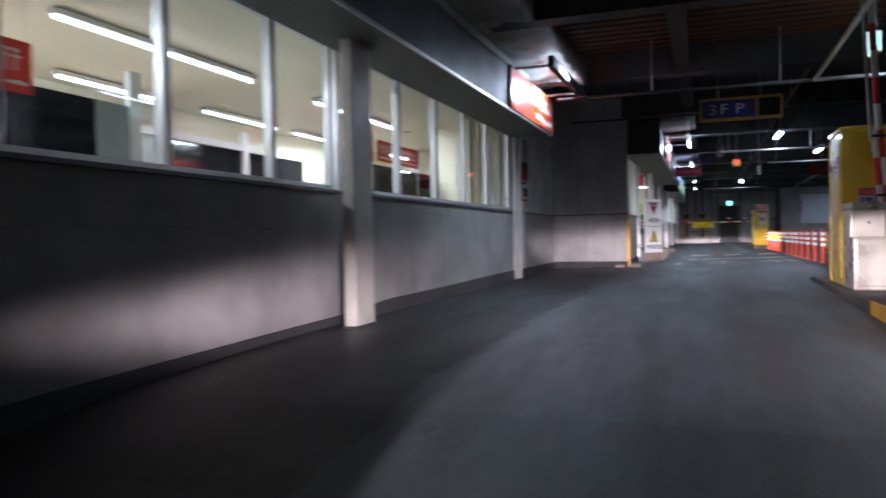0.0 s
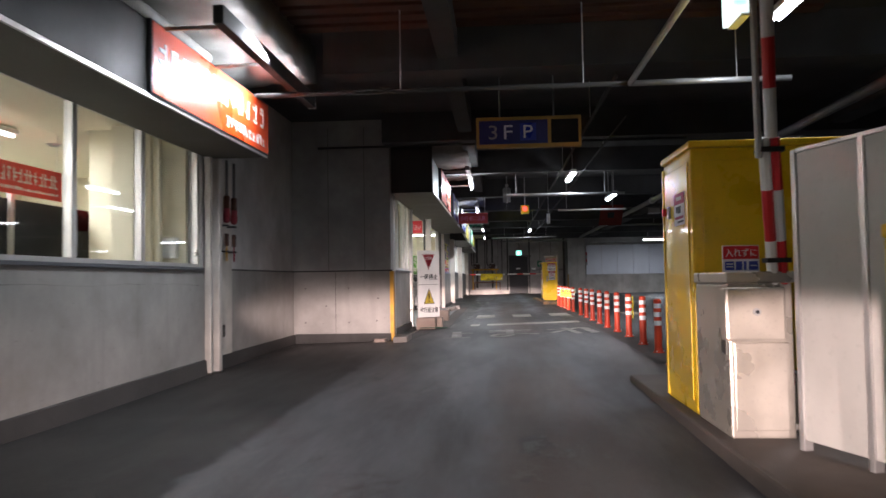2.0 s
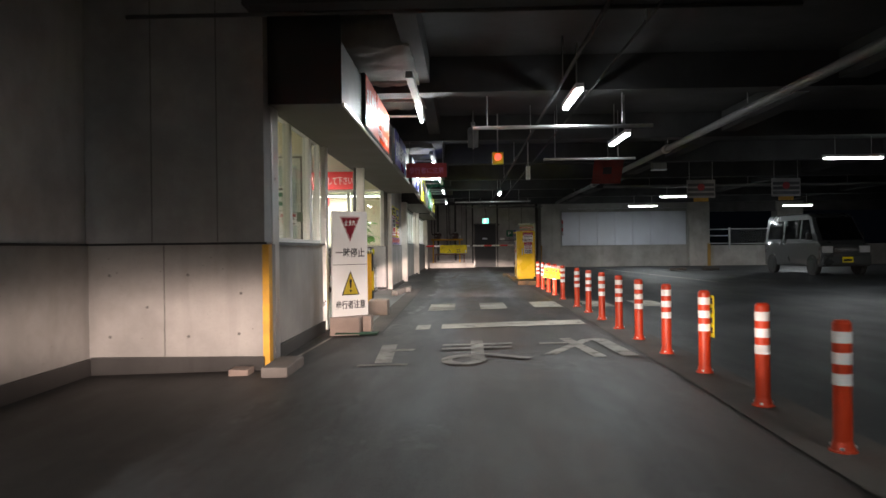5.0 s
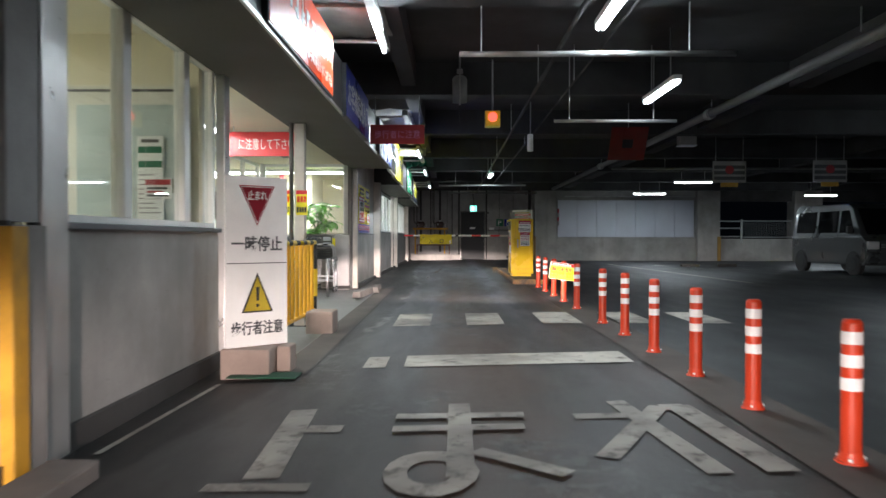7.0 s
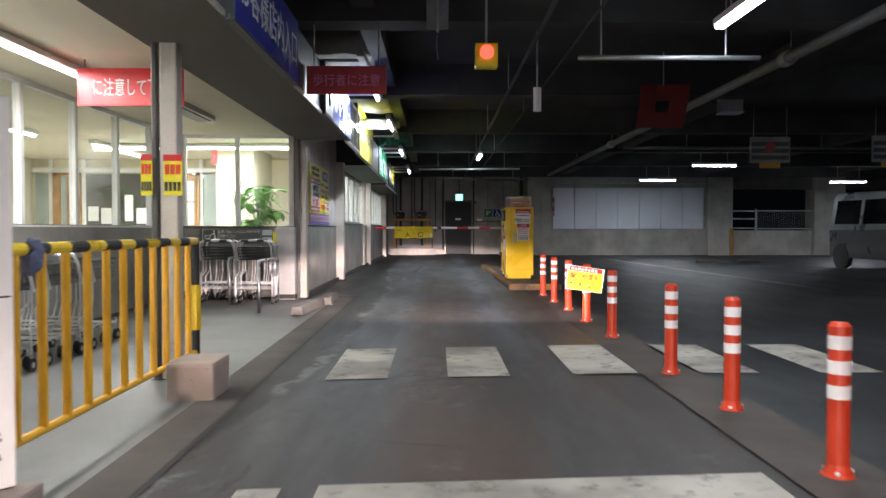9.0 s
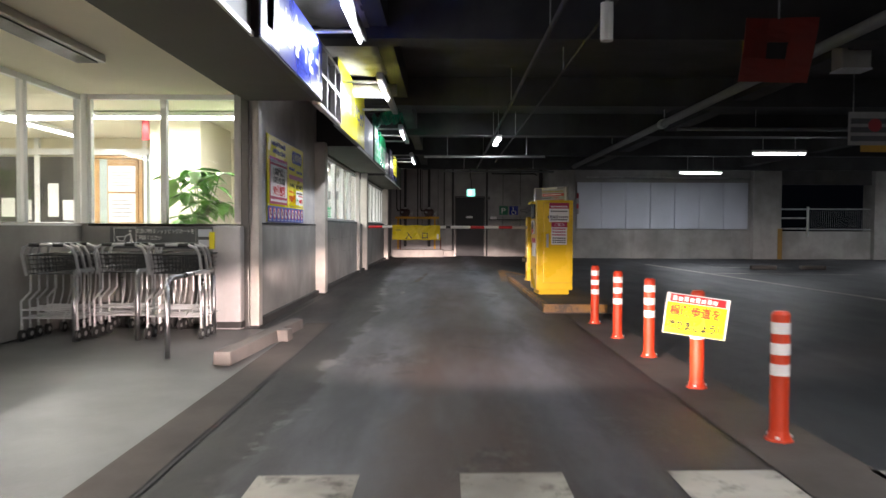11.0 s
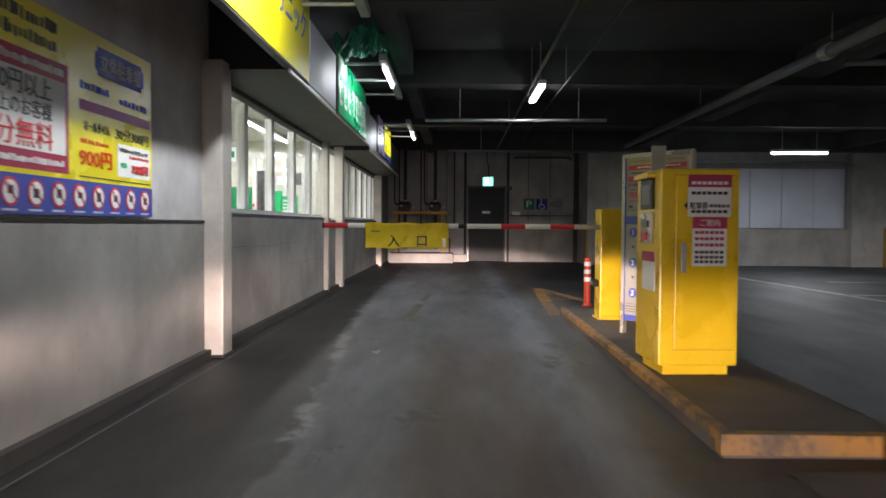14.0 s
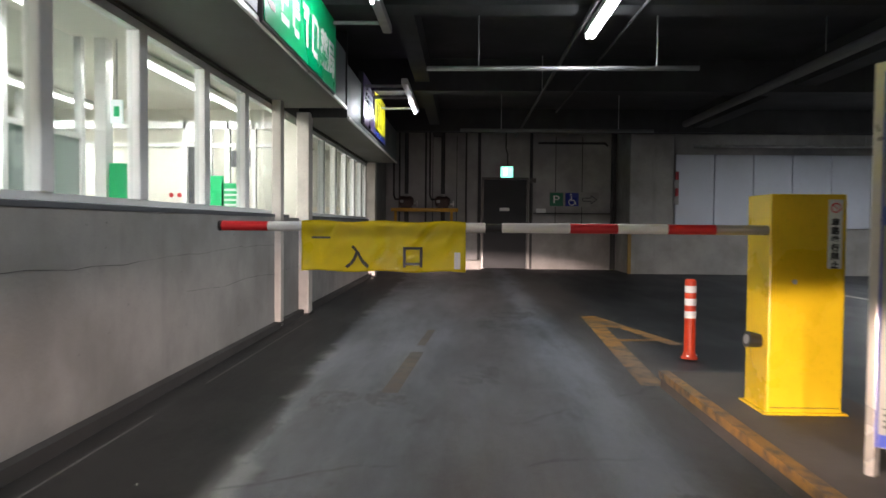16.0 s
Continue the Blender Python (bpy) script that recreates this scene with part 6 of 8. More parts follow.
for z in (0.28, 0.62):
    bm = bmesh.new()
    rod(bm, (0, 0, z), (0, 0, z + 0.16), 0.035, 10)
    part("canister", bm, DARK_RED, f)

# beige plate and hose fittings at the office's end
box_solid("wall_plate", (-2.9, 10.68, -0.12, -2.872, 11.1, 2.2), POST, "stained beige steel plate on the wall", "wall plate", "", 0.004)
box_solid("plate_socket", (-2.872, 10.80, 0.22, -2.862, 10.86, 0.36), STRIP, "small rusty socket on the beige plate", "socket", "", 0.003)
for x, y, tag in ((-2.78, 10.70, YELLOW_OLD), (-2.79, 10.95, HOSE_RED)):
    f = holder("hose_fitting", "red hose valve with hanging hooks on the wall", "fire fitting", (x, y, 0), group="wall hose fittings")
    bm = bmesh.new()
    rod(bm, (0, 0, 1.8), (0, 0, 2.2), 0.016, 8)
    part("pipe", bm, PIPE_GREY, f)
    bm = bmesh.new()
    rod(bm, (0, 0, 1.66), (0, 0, 1.80), 0.034, 12)
    part("cap", bm, RUST, f)
    bm = bmesh.new()
    rod(bm, (0, 0, 1.53), (0, 0, 1.66), 0.04, 14, 0.036)
    bmesh.ops.create_uvsphere(bm, u_segments=14, v_segments=8, radius=0.04, matrix=Matrix.Translation((0, 0, 1.535)))
    part("lens", bm, HOSE_RED, f, smooth=True)
    for z in (1.47, 1.18):
        bm = bmesh.new()
        rod(bm, (-0.1, 0, z), (0.01, 0, z), 0.011, 8)
        rod(bm, (0.0, -0.02, z), (0.0, 0.05, z), 0.013, 8)
        part("hook", bm, BLACK, f)
    bm = bmesh.new()
    bx(bm, -0.02, -0.03, 1.24, 0.02, 0.02, 1.38)
    soften(bm, 0.012)
    part("handle", bm, RUST, f)
    box_part("tag", f, (-0.004, -0.022, 1.07, 0.004, 0.014, 1.26), tag, 0.002)

# ---- bollards ----


def bollard(x, y):
    b = holder("bollard", "orange-red flexible bollard with three white bands", "bollard", (x, y, floor_z(x, y)), group="lane bollards")
    bm = bmesh.new()
    rod(bm, (0, 0, 0), (0, 0, 0.014), 0.064, 20, 0.06)
    rod(bm, (0, 0, 0.014), (0, 0, 0.05), 0.052, 20, 0.043)
    part("foot", bm, ORANGE_RED, b)
    bm = bmesh.new()
    rod(bm, (0, 0, 0.05), (0, 0, 0.582), 0.041, 20)
    rod(bm, (0, 0, 0.582), (0, 0, 0.597), 0.041, 20, 0.03)
    part("shaft", bm, ORANGE_RED, b, smooth=False)
    for z in (0.305, 0.40, 0.495):
        bm = bmesh.new()
        rod(bm, (0, 0, z), (0, 0, z + 0.052), 0.0428, 20)
        part("band", bm, REFLEX, b, "white reflective band")
    for a in range(3):
        bm = bmesh.new()
        rod(bm, (0.054 * math.cos(a * 2.1 + 4.2), 0.054 * math.sin(a * 2.1 + 4.2), 0.02), (0.054 * math.cos(a * 2.1 + 4.2), 0.054 * math.sin(a * 2.1 + 4.2), 0.03), 0.009, 8)
        part("bolt", bm, REFLEX, b)
    return b


first = bollard(1.89, 10.0)
for x, y in ((1.98, 11.03), (1.99, 11.94), (2.005, 13.01), (1.998, 13.975), (1.992, 14.94), (1.998, 15.89), (2.0, 16.91), (2.012, 17.957), (2.0, 18.925),
             (1.998, 20.545), (2.0, 21.65), (2.007, 22.725), (1.992, 23.68), (1.988, 24.65)):
    copy_thing(first, pose(x, y, floor_z(x, y)))
copy_thing(first, pose(2.07, 31.44, 0.012))
n = holder("bollard_notice", "yellow and red notice tied to a bollard, tilted", "notice", (1.955, 21.595, 0.325), 0)
n.matrix_basis = pose(1.955, 21.595, 0.325, 0, 7.5, -4)
box_part("sheet", n, (-0.186, -0.004, 0, 0.186, 0.0, 0.245), PAPER)
box_part("yellow_field", n, (-0.18, -0.0055, 0.004, 0.176, -0.004, 0.19), SIGN_YELLOW)
box_part("red_band", n, (-0.165, -0.0055, 0.194, 0.165, -0.004, 0.239), RED)
for k in range(8):
    box_part("print", n, (-0.15 + 0.034 * k, -0.007, 0.203, -0.126 + 0.034 * k, -0.0055, 0.231 - 0.005 * (k % 2)), PAPER)
lettering("writing", "横断歩道を", 0.07, at(-0.01, -0.0075, 0.145, FACE_CAM), paint("orange_print", (0.5, 0.05, 0.015), 0.5), n, 0.30, "", 0.002)
lettering("writing", "渡りましょう！", 0.06, at(-0.01, -0.0075, 0.056, FACE_CAM), INK, n, 0.31, "", 0.002)
n = holder("bollard_tag", "yellow strip notice tied to a bollard", "notice", (2.055, 13.0, 0.26))
box_part("sheet", n, (0, -0.04, 0, 0.006, 0.04, 0.3), SIGN_YELLOW)
for k in range(4):
    box_part("print", n, (-0.003, -0.02, 0.03 + 0.07 * k, 0.0, 0.02, 0.07 + 0.07 * k), INK)
grid_sheet("bollard_strip", [1.8, 2.0, 2.2], [10.2, 11.5, 13, 15, 17, 20, 25.4], STRIP, "low brown strip under the bollards", "kerb", 0.006)

# ---- stop board on its block ----
slab_on_floor("sign_block", -1.28, 16.1, -0.93, 16.48, 0.21, BLOCK, "heavy reddish concrete block under the stop board", "block", "", 0.02)
slab_on_floor("sign_block", -0.92, 16.28, -0.82, 16.5, 0.2, BLOCK, "narrow reddish concrete block beside the stop board", "block", "", 0.015)
box_solid("green_mat", (-1.2, 15.98, -0.04, -0.72, 16.2, floor_z(-0.9, 16.1) + 0.02), paint("dark_green_mat", (0.01, 0.06, 0.03), 0.8), "dark green mat at the block's foot", "mat")
f = holder("stop_board", "white stop and pedestrian warning board on a block", "sign board", (-1.067, 16.285, floor_z(-1.07, 16.29) + 0.21), 42)
box_part("panel", f, (-0.245, -0.015, 0, 0.245, 0.015, 1.23), WHITE, 0.006)
box_part("joint", f, (-0.235, -0.0175, 0.60, 0.235, -0.015, 0.606), INK)


def tri_sheet(name, w, z0, z1, y, m):
    """A flat triangle on the board, point down where z1 is below z0."""
    bm = bmesh.new()
    vs = [bm.verts.new(p) for p in ((-w, y, z0), (w, y, z0), (0.0, y, z1))]
    bm.faces.new(vs)
    bmesh.ops.solidify(bm, geom=bm.faces[:], thickness=-0.0012)
    return part(name, bm, m, f)


STOP_RED = paint("stop_red", (0.36, 0.016, 0.035), 0.45, 0, 0.06, 3.0, 0.02, 0.1)
tri_sheet("red_edge", 0.14, 1.165, 0.875, -0.0165, STOP_RED)
tri_sheet("white_edge", 0.13, 1.158, 0.89, -0.018, WHITE)
tri_sheet("red_triangle", 0.122, 1.152, 0.902, -0.0195, STOP_RED)
lettering("writing", "止まれ", 0.075, at(0, -0.022, 1.095, FACE_CAM), WHITE, f, 0.155, "", 0.001)
lettering("writing", "一時停止", 0.115, at(0, -0.0175, 0.745, FACE_CAM), FASCIA, f, 0.40, "", 0.002)
lettering("writing", "歩行者注意", 0.105, at(0, -0.0175, 0.135, FACE_CAM), FASCIA, f, 0.41, "", 0.002)
tri_sheet("triangle_edge", 0.125, 0.245, 0.535, -0.0165, FASCIA)
tri_sheet("yellow_triangle", 0.105, 0.257, 0.505, -0.018, paint("warning_yellow", (0.72, 0.56, 0.06), 0.5))
bm = bmesh.new()
rod(bm, (0, -0.019, 0.33), (0, -0.019, 0.43), 0.008, 10, 0.014)
part("mark", bm, INK, f)
bm = bmesh.new()
disc(bm, (0, -0.018, 0.295), (0, -1, 0), 0.013, 0.004, 14)
part("mark", bm, INK, f)
box_part("back_leg", f, (-0.17, 0.015, 0, -0.14, 0.05, 1.1), ALU)
box_part("back_leg", f, (0.14, 0.015, 0, 0.17, 0.05, 1.1), ALU)

# ---- yellow and black fence ----
slab_on_floor("fence_block", -1.13, 18.4, -0.85, 18.76, 0.23, BLOCK, "heavy reddish concrete block under the fence", "block", "", 0.025)
FENCE_YELLOW = paint("fence_yellow", (0.78, 0.40, 0.02), 0.4, 0, 0.12, 4.0, 0.03, 0.25)
f = holder("guard_fence", "yellow and black striped guard fence beside the lobby", "fence", (-1.15, 18.0, lobby_z(18.0)))
y0, y1, zt, zb = -1.7, 1.02, 0.93, 0.19
n = 16
for i in range(n):
    a, b = y0 + (y1 - y0) * i / n, y0 + (y1 - y0) * (i + 1) / n
    bm = bmesh.new()
    rod(bm, (0, a, zt), (0, b, zt), 0.026, 12)
    part("top_rail", bm, YELLOW if i % 2 else RUBBER, f, "yellow section" if i % 2 else "black section", smooth=False)
bm = bmesh.new()
rod(bm, (0, y0, zb), (0, y1, zb), 0.018, 10)
part("bottom_rail", bm, FENCE_YELLOW, f)
for i in range(14):
    y = y1 - 0.15 - i * 0.195
    bm = bmesh.new()
    rod(bm, (0, y, zb), (0, y, zt), 0.019, 10)
    part("bar", bm, FENCE_YELLOW, f)
for y in (y0, y1):
    bm = bmesh.new()
    rod(bm, (0, y, 0.0), (0, y, zt), 0.026, 12)
    bmesh.ops.create_uvsphere(bm, u_segments=12, v_segments=8, radius=0.027, matrix=Matrix.Translation((0, y, zt)))
    part("post", bm, RUBBER, f)
    bm = bmesh.new()
    rod(bm, (0, y, 0.34), (0, y, 0.64), 0.034, 12)
    part("sleeve", bm, YELLOW, f)
bm = bmesh.new()
bmesh.ops.create_uvsphere(bm, u_segments=14, v_segments=10, radius=0.06)
for v in bm.verts:
    v.co = Vector((v.co.x * 0.7, v.co.y * 0.9, v.co.z * 1.2)) * (1 + 0.25 * noise.noise(v.co * 30))
    v.co += Vector((-1.15, 17.05, 0.845))
solid("rag", bm, paint("blue_grey_rag", (0.12, 0.13, 0.22), 0.9, 0, 0.3, 20, 0.3, 0.3), "blue-grey rag knotted round the fence rail", "rag")

# ---- wheel stops by the lobby ----
for x0, ya, x1, yb, w in ((-1.12, 22.4, -0.98, 24.35, 0.14), (-0.945, 23.5, -0.935, 23.66, 0.13)):
    f = holder("wheel_stop", "pale concrete wheel stop beside the lane", "wheel stop", ((x0 + x1) / 2, (ya + yb) / 2, lobby_z((ya + yb) / 2)), math.degrees(math.atan2(-(x1 - x0), yb - ya)), group="wheel stops")
    ln = math.hypot(x1 - x0, yb - ya) / 2
    bm = bmesh.new()
    bx(bm, -w / 2, -ln, 0, w / 2, ln, 0.1)
    for v in bm.verts:
        if v.co.z > 0.05:
            v.co.x *= 0.85
    soften(bm, 0.012)
    part("block", bm, KERB, f)

# ---- shopping carts ----


CART_WIRE = paint("zinc_plated_wire", (0.62, 0.62, 0.63), 0.36, 0.65, 0.1, 6.0, 0.0, 0.12)


CART_NET = paint("black_coated_wire", (0.03, 0.03, 0.032), 0.45, 0, 0.1, 6.0, 0.0, 0.1)


def cart(x, y, rz):
    c = holder("shopping_cart", "chromed shopping cart with a shallow black wire basket", "shopping cart", (x, y, lobby_z(y)), rz, group="shopping carts")
    bm = bmesh.new()
    for s_ in (-1, 1):
        pipe(bm, [(s_ * 0.235, -0.30, 0.10), (s_ * 0.235, -0.31, 0.34), (s_ * 0.20, -0.22, 0.42), (s_ * 0.20, -0.22, 0.60)], 0.009, 8)
        pipe(bm, [(s_ * 0.235, -0.30, 0.20), (s_ * 0.16, 0.28, 0.16)], 0.010, 8)
        pipe(bm, [(s_ * 0.16, 0.28, 0.10), (s_ * 0.16, 0.28, 0.20)], 0.010, 8)
        pipe(bm, [(s_ * 0.10, -0.30, 0.20), (s_ * 0.08, -0.10, 0.28), (s_ * 0.08, -0.04, 0.40), (s_ * 0.08, -0.04, 0.58)], 0.006, 8)
    rod(bm, (-0.16, 0.28, 0.16), (0.16, 0.28, 0.16), 0.010, 8)
    for z in (0.20, 0.27):
        rod(bm, (-0.235, -0.30, z), (0.235, -0.30, z), 0.008, 8)
    part("frame", bm, CART_WIRE, c)
    bm = bmesh.new()
    pipe(bm, [(-0.225, -0.24, 0.56), (-0.225, -0.31, 0.74), (-0.20, -0.325, 0.80), (-0.14, -0.33, 0.825), (0.14, -0.33, 0.825), (0.20, -0.325, 0.80), (0.225, -0.31, 0.74), (0.225, -0.24, 0.56)], 0.0125, 10)
    hb = part("handle", bm, CART_WIRE, c)
    for x0, x1 in ((-0.15, -0.06), (0.05, 0.14)):
        bm = bmesh.new()
        rod(bm, (x0, -0.33, 0.825), (x1, -0.33, 0.825), 0.016, 10)
        part("grip", bm, RUBBER, hb, "black plastic grip")
    bm = bmesh.new()
    for z, k, r in ((0.735, 1.0, 0.008), (0.695, 0.98, 0.0028), (0.655, 0.96, 0.0028), (0.615, 0.94, 0.0028), (0.575, 0.92, 0.004)):
        pipe(bm, [(-0.21 * k, -0.25, z), (-0.16 * k, 0.27 * k, z), (0.16 * k, 0.27 * k, z), (0.21 * k, -0.25, z), (-0.21 * k, -0.25, z)], r, 5)
    for i in range(13):
        t = -0.2 + 0.4 * i / 12
        rod(bm, (t, -0.25, 0.735), (t * 0.92, -0.25, 0.575), 0.0025, 4)
        rod(bm, (t * 0.76, 0.27, 0.735), (t * 0.7, 0.25, 0.575), 0.0025, 4)
        rod(bm, (t * 0.92, -0.25, 0.575), (t * 0.7, 0.25, 0.575), 0.0025, 4)
    part("basket", bm, CART_NET, c, "black wire basket")
    for sx, sy in ((-0.235, -0.30), (0.235, -0.30), (-0.16, 0.28), (0.16, 0.28)):
        bm = bmesh.new()
        rod(bm, (sx - 0.013, sy, 0.05), (sx + 0.013, sy, 0.05), 0.05, 14)
        wheel = part("wheel", bm, RUBBER, c)
        bm = bmesh.new()
        rod(bm, (sx - 0.015, sy, 0.05), (sx + 0.015, sy, 0.05), 0.022, 10)
        part("hub", bm, GALV, wheel)
        bm = bmesh.new()
        rod(bm, (sx, sy, 0.05), (sx, sy, 0.13), 0.012, 8)
        part("fork", bm, GALV, c)
    return c


base_cart = cart(-1.90, 23.9, 0)
for row, (x, y, n) in enumerate(((-1.90, 23.9, 3), (-2.40, 23.98, 3), (-2.92, 23.75, 4), (-2.62, 18.6, 9))):
    for i in range(n):
        if (row, i) != (0, 0):
            copy_thing(base_cart, pose(x, y + (0.14 if row < 3 else 0.24) * i, lobby_z(y + 0.14 * i), 0, 0, (row * 7 + i * 3) % 5 - 2))
for (xa, ya), (xb, yb), mids in (((-1.62, 22.7), (-1.68, 24.0), (0.73,)), ((-2.20, 23.55), (-2.20, 24.4), ()), ((-2.70, 23.45), (-2.70, 24.4), ())):
    f = holder("guard_hoop", "steel hoop rail between the rows of carts", "rail", (xa, ya, lobby_z(ya)), group="cart hoops")
    o = Vector((xa, ya, 0))
    a, b = Vector((xa, ya, 0)) - o, Vector((xb, yb, 0)) - o
    up = Vector((0, 0, 0.60))
    d = (b - a).normalized() * 0.05
    bm = bmesh.new()
    pipe(bm, [a, a + up * 0.92, a + up + d, b + up - d, b + up * 0.92, b], 0.02, 10)
    part("hoop", bm, STEEL, f, smooth=True)
    for k in mids:
        bm = bmesh.new()
        rod(bm, a.lerp(b, k), a.lerp(b, k) + up, 0.018, 10)
        part("post", bm, STEEL, f, smooth=True)

# ---- potted plant behind the glass ----
f = holder("potted_plant", "bushy green potted plant behind the lobby glass", "plant", (-2.22, 25.2, 0.012))
bm = bmesh.new()
rod(bm, (0, 0, 0), (0, 0, 0.32), 0.14, 18, 0.18)
part("pot", bm, WHITE, f)
bm = bmesh.new()
rod(bm, (0, 0, 0.3), (0.02, 0, 1.0), 0.02, 8, 0.012)
rnd = random.Random(5)
stems = []
for i in range(15):
    a, r = rnd.uniform(0, 6.28), rnd.uniform(0.1, 0.36)
    tip = Vector((r * math.cos(a), r * math.sin(a) * 0.7, rnd.uniform(1.05, 1.58)))
    rod(bm, (0.02, 0, rnd.uniform(0.7, 1.0)), tip, 0.006, 6)
    stems.append(tip)
part("stem", bm, paint("green_stem", (0.12, 0.2, 0.06), 0.6), f)
for tip in stems:
    for k in range(5):
        bm = bmesh.new()
        ln, w = rnd.uniform(0.22, 0.33), rnd.uniform(0.05, 0.08)
        pts = [(0, 0, 0), (0.35 * ln, w, 0.01), (0.75 * ln, w * 0.8, -0.01), (ln, 0, -0.05), (0.75 * ln, -w * 0.8, -0.01), (0.35 * ln, -w, 0.01)]
        bm.faces.new([bm.verts.new(p) for p in pts])
        bm.transform(Matrix.Translation(tip) @ pose(0, 0, 0, rnd.uniform(-15, 15), rnd.uniform(-10, 45), k * 72 + rnd.uniform(-15, 15)))
        part("leaf", bm, LEAF, f)

# ---- parking poster ----
f = holder("parking_poster", "yellow and blue parking fee poster on the wall", "poster", (-1.414, 25.92, 1.03), 90)
W, H = 1.93, 0.93
# local x runs along the wall away from the entrance, -y faces the lane
def sheet(name, x0, z0, x1, z1, m, d):
    return box_part(name, f, (x0 * W - W / 2, -0.006 - d, z0 * H, x1 * W - W / 2, -0.003 - d, z1 * H), m)
box_part("sheet", f, (-W / 2, -0.004, 0, W / 2, 0.008, H), SIGN_YELLOW)
sheet("blue_band", 0.0, 0.0, 1.0, 0.185, BLUE_INK, 0.0)
sheet("red_frame", 0.05, 0.21, 0.5, 0.76, MAGENTA, 0.0)
sheet("white_field", 0.066, 0.30, 0.484, 0.665, PAPER, 0.003)


def row_of_words(n, x0, x1, z, h, m, seed, d):
    """Writing too fine to read: a row of plain bars."""
    rnd = random.Random(seed)
    step = (x1 - x0) / n
    for k in range(n):
        sheet("print", x0 + step * k, z - h / 2 * rnd.uniform(0.7, 1), x0 + step * (k + rnd.uniform(0.45, 0.92)), z + h / 2 * rnd.uniform(0.3, 1), m, d)


row_of_words(19, 0.09, 0.46, 0.925, 0.065, TEXT_GREY, 31, 0.0)
row_of_words(17, 0.13, 0.45, 0.835, 0.065, TEXT_GREY, 32, 0.0)
row_of_words(26, 0.07, 0.48, 0.712, 0.045, PAPER, 33, 0.003)
row_of_words(29, 0.07, 0.48, 0.255, 0.035, PAPER, 34, 0.003)
lettering("writing", "1,000円以上", 0.11, at(0.275 * W - W / 2, -0.011, 0.60 * H, FACE_CAM), FASCIA, f, 0.56)
lettering("writing", "お買上のお客様", 0.085, at(0.275 * W - W / 2, -0.011, 0.495 * H, FACE_CAM), FASCIA, f, 0.56)
lettering("writing", "90分無料", 0.13, at(0.275 * W - W / 2, -0.011, 0.375 * H, FACE_CAM), RED, f, 0.58)
sheet("white_field", 0.765, 0.235, 0.985, 0.43, PAPER, 0.0)
lettering("writing", "900円", 0.1, at(0.64 * W - W / 2, -0.0075, 0.31 * H, FACE_CAM), ORANGE, f, 0.34, "", 0.002)
row_of_words(8, 0.56, 0.72, 0.40, 0.028, ORANGE, 35, 0.0)
lettering("writing", "700円", 0.062, at(0.905 * W - W / 2, -0.0105, 0.29 * H, FACE_CAM), RED, f, 0.22, "", 0.001)
row_of_words(8, 0.78, 0.97, 0.395, 0.025, TEXT_GREY, 36, 0.003)
row_of_words(9, 0.84, 0.975, 0.36, 0.02, RED, 37, 0.003)
sheet("green_mark", 0.785, 0.29, 0.82, 0.32, GREEN_FILM, 0.003)
lettering("writing", "オールタイム", 0.06, at(0.645 * W - W / 2, -0.0075, 0.485 * H, FACE_CAM), FASCIA, f, 0.27)
lettering("writing", "30分300円", 0.075, at(0.86 * W - W / 2, -0.0075, 0.485 * H, FACE_CAM), FASCIA, f, 0.42)
bm = bmesh.new()
bx(bm, 0.64 * W - W / 2, -0.007, 0.78 * H, 0.94 * W - W / 2, -0.004, 0.94 * H)
bmesh.ops.bevel(bm, geom=[e for e in bm.edges if abs(e.verts[0].co.y - e.verts[1].co.y) > 0.002], offset=0.03, segments=3, affect="EDGES")
part("blue_label", bm, BLUE_INK, f)
lettering("writing", "立体駐車場", 0.1, at(0.79 * W - W / 2, -0.009, 0.86 * H, FACE_CAM), PAPER, f, 0.48)
sheet("purple_band", 0.555, 0.565, 0.985, 0.62, PINK, 0.0)
row_of_words(8, 0.56, 0.72, 0.70, 0.05, BLUE_INK, 38, 0.0)
row_of_words(7, 0.78, 0.97, 0.68, 0.045, BLUE_INK, 39, 0.0)
sheet("print", 0.555, 0.205, 0.985, 0.212, TEXT_GREY, 0.0)
for k in range(10):
    bm = bmesh.new()
    disc(bm, ((0.06 + k * 0.098) * W - W / 2, -0.006, 0.10 * H), (0, -1, 0), 0.062, 0.003, 20)
    part("red_ring", bm, RED, f)
    bm = bmesh.new()
    disc(bm, ((0.06 + k * 0.098) * W - W / 2, -0.008, 0.10 * H), (0, -1, 0), 0.050, 0.003, 20)
    part("white_disc", bm, PAPER, f)
    bm = bmesh.new()
    cx = (0.06 + k * 0.098) * W - W / 2
    bx(bm, cx - 0.024, -0.0125, 0.10 * H - 0.022 + 0.006 * (k % 3), cx + 0.02, -0.0105, 0.10 * H + 0.026 - 0.007 * (k % 2))
    part("pictogram", bm, TEXT_GREY, f)
    bm = bmesh.new()
    rod(bm, (cx - 0.036, -0.0135, 0.10 * H + 0.036), (cx + 0.036, -0.0135, 0.10 * H - 0.036), 0.0035, 4)
    part("red_slash", bm, RED, f)
    box_part("print", f, (cx - 0.055, -0.0085, 0.012, cx + 0.05, -0.006, 0.022), PANEL_BLUE)

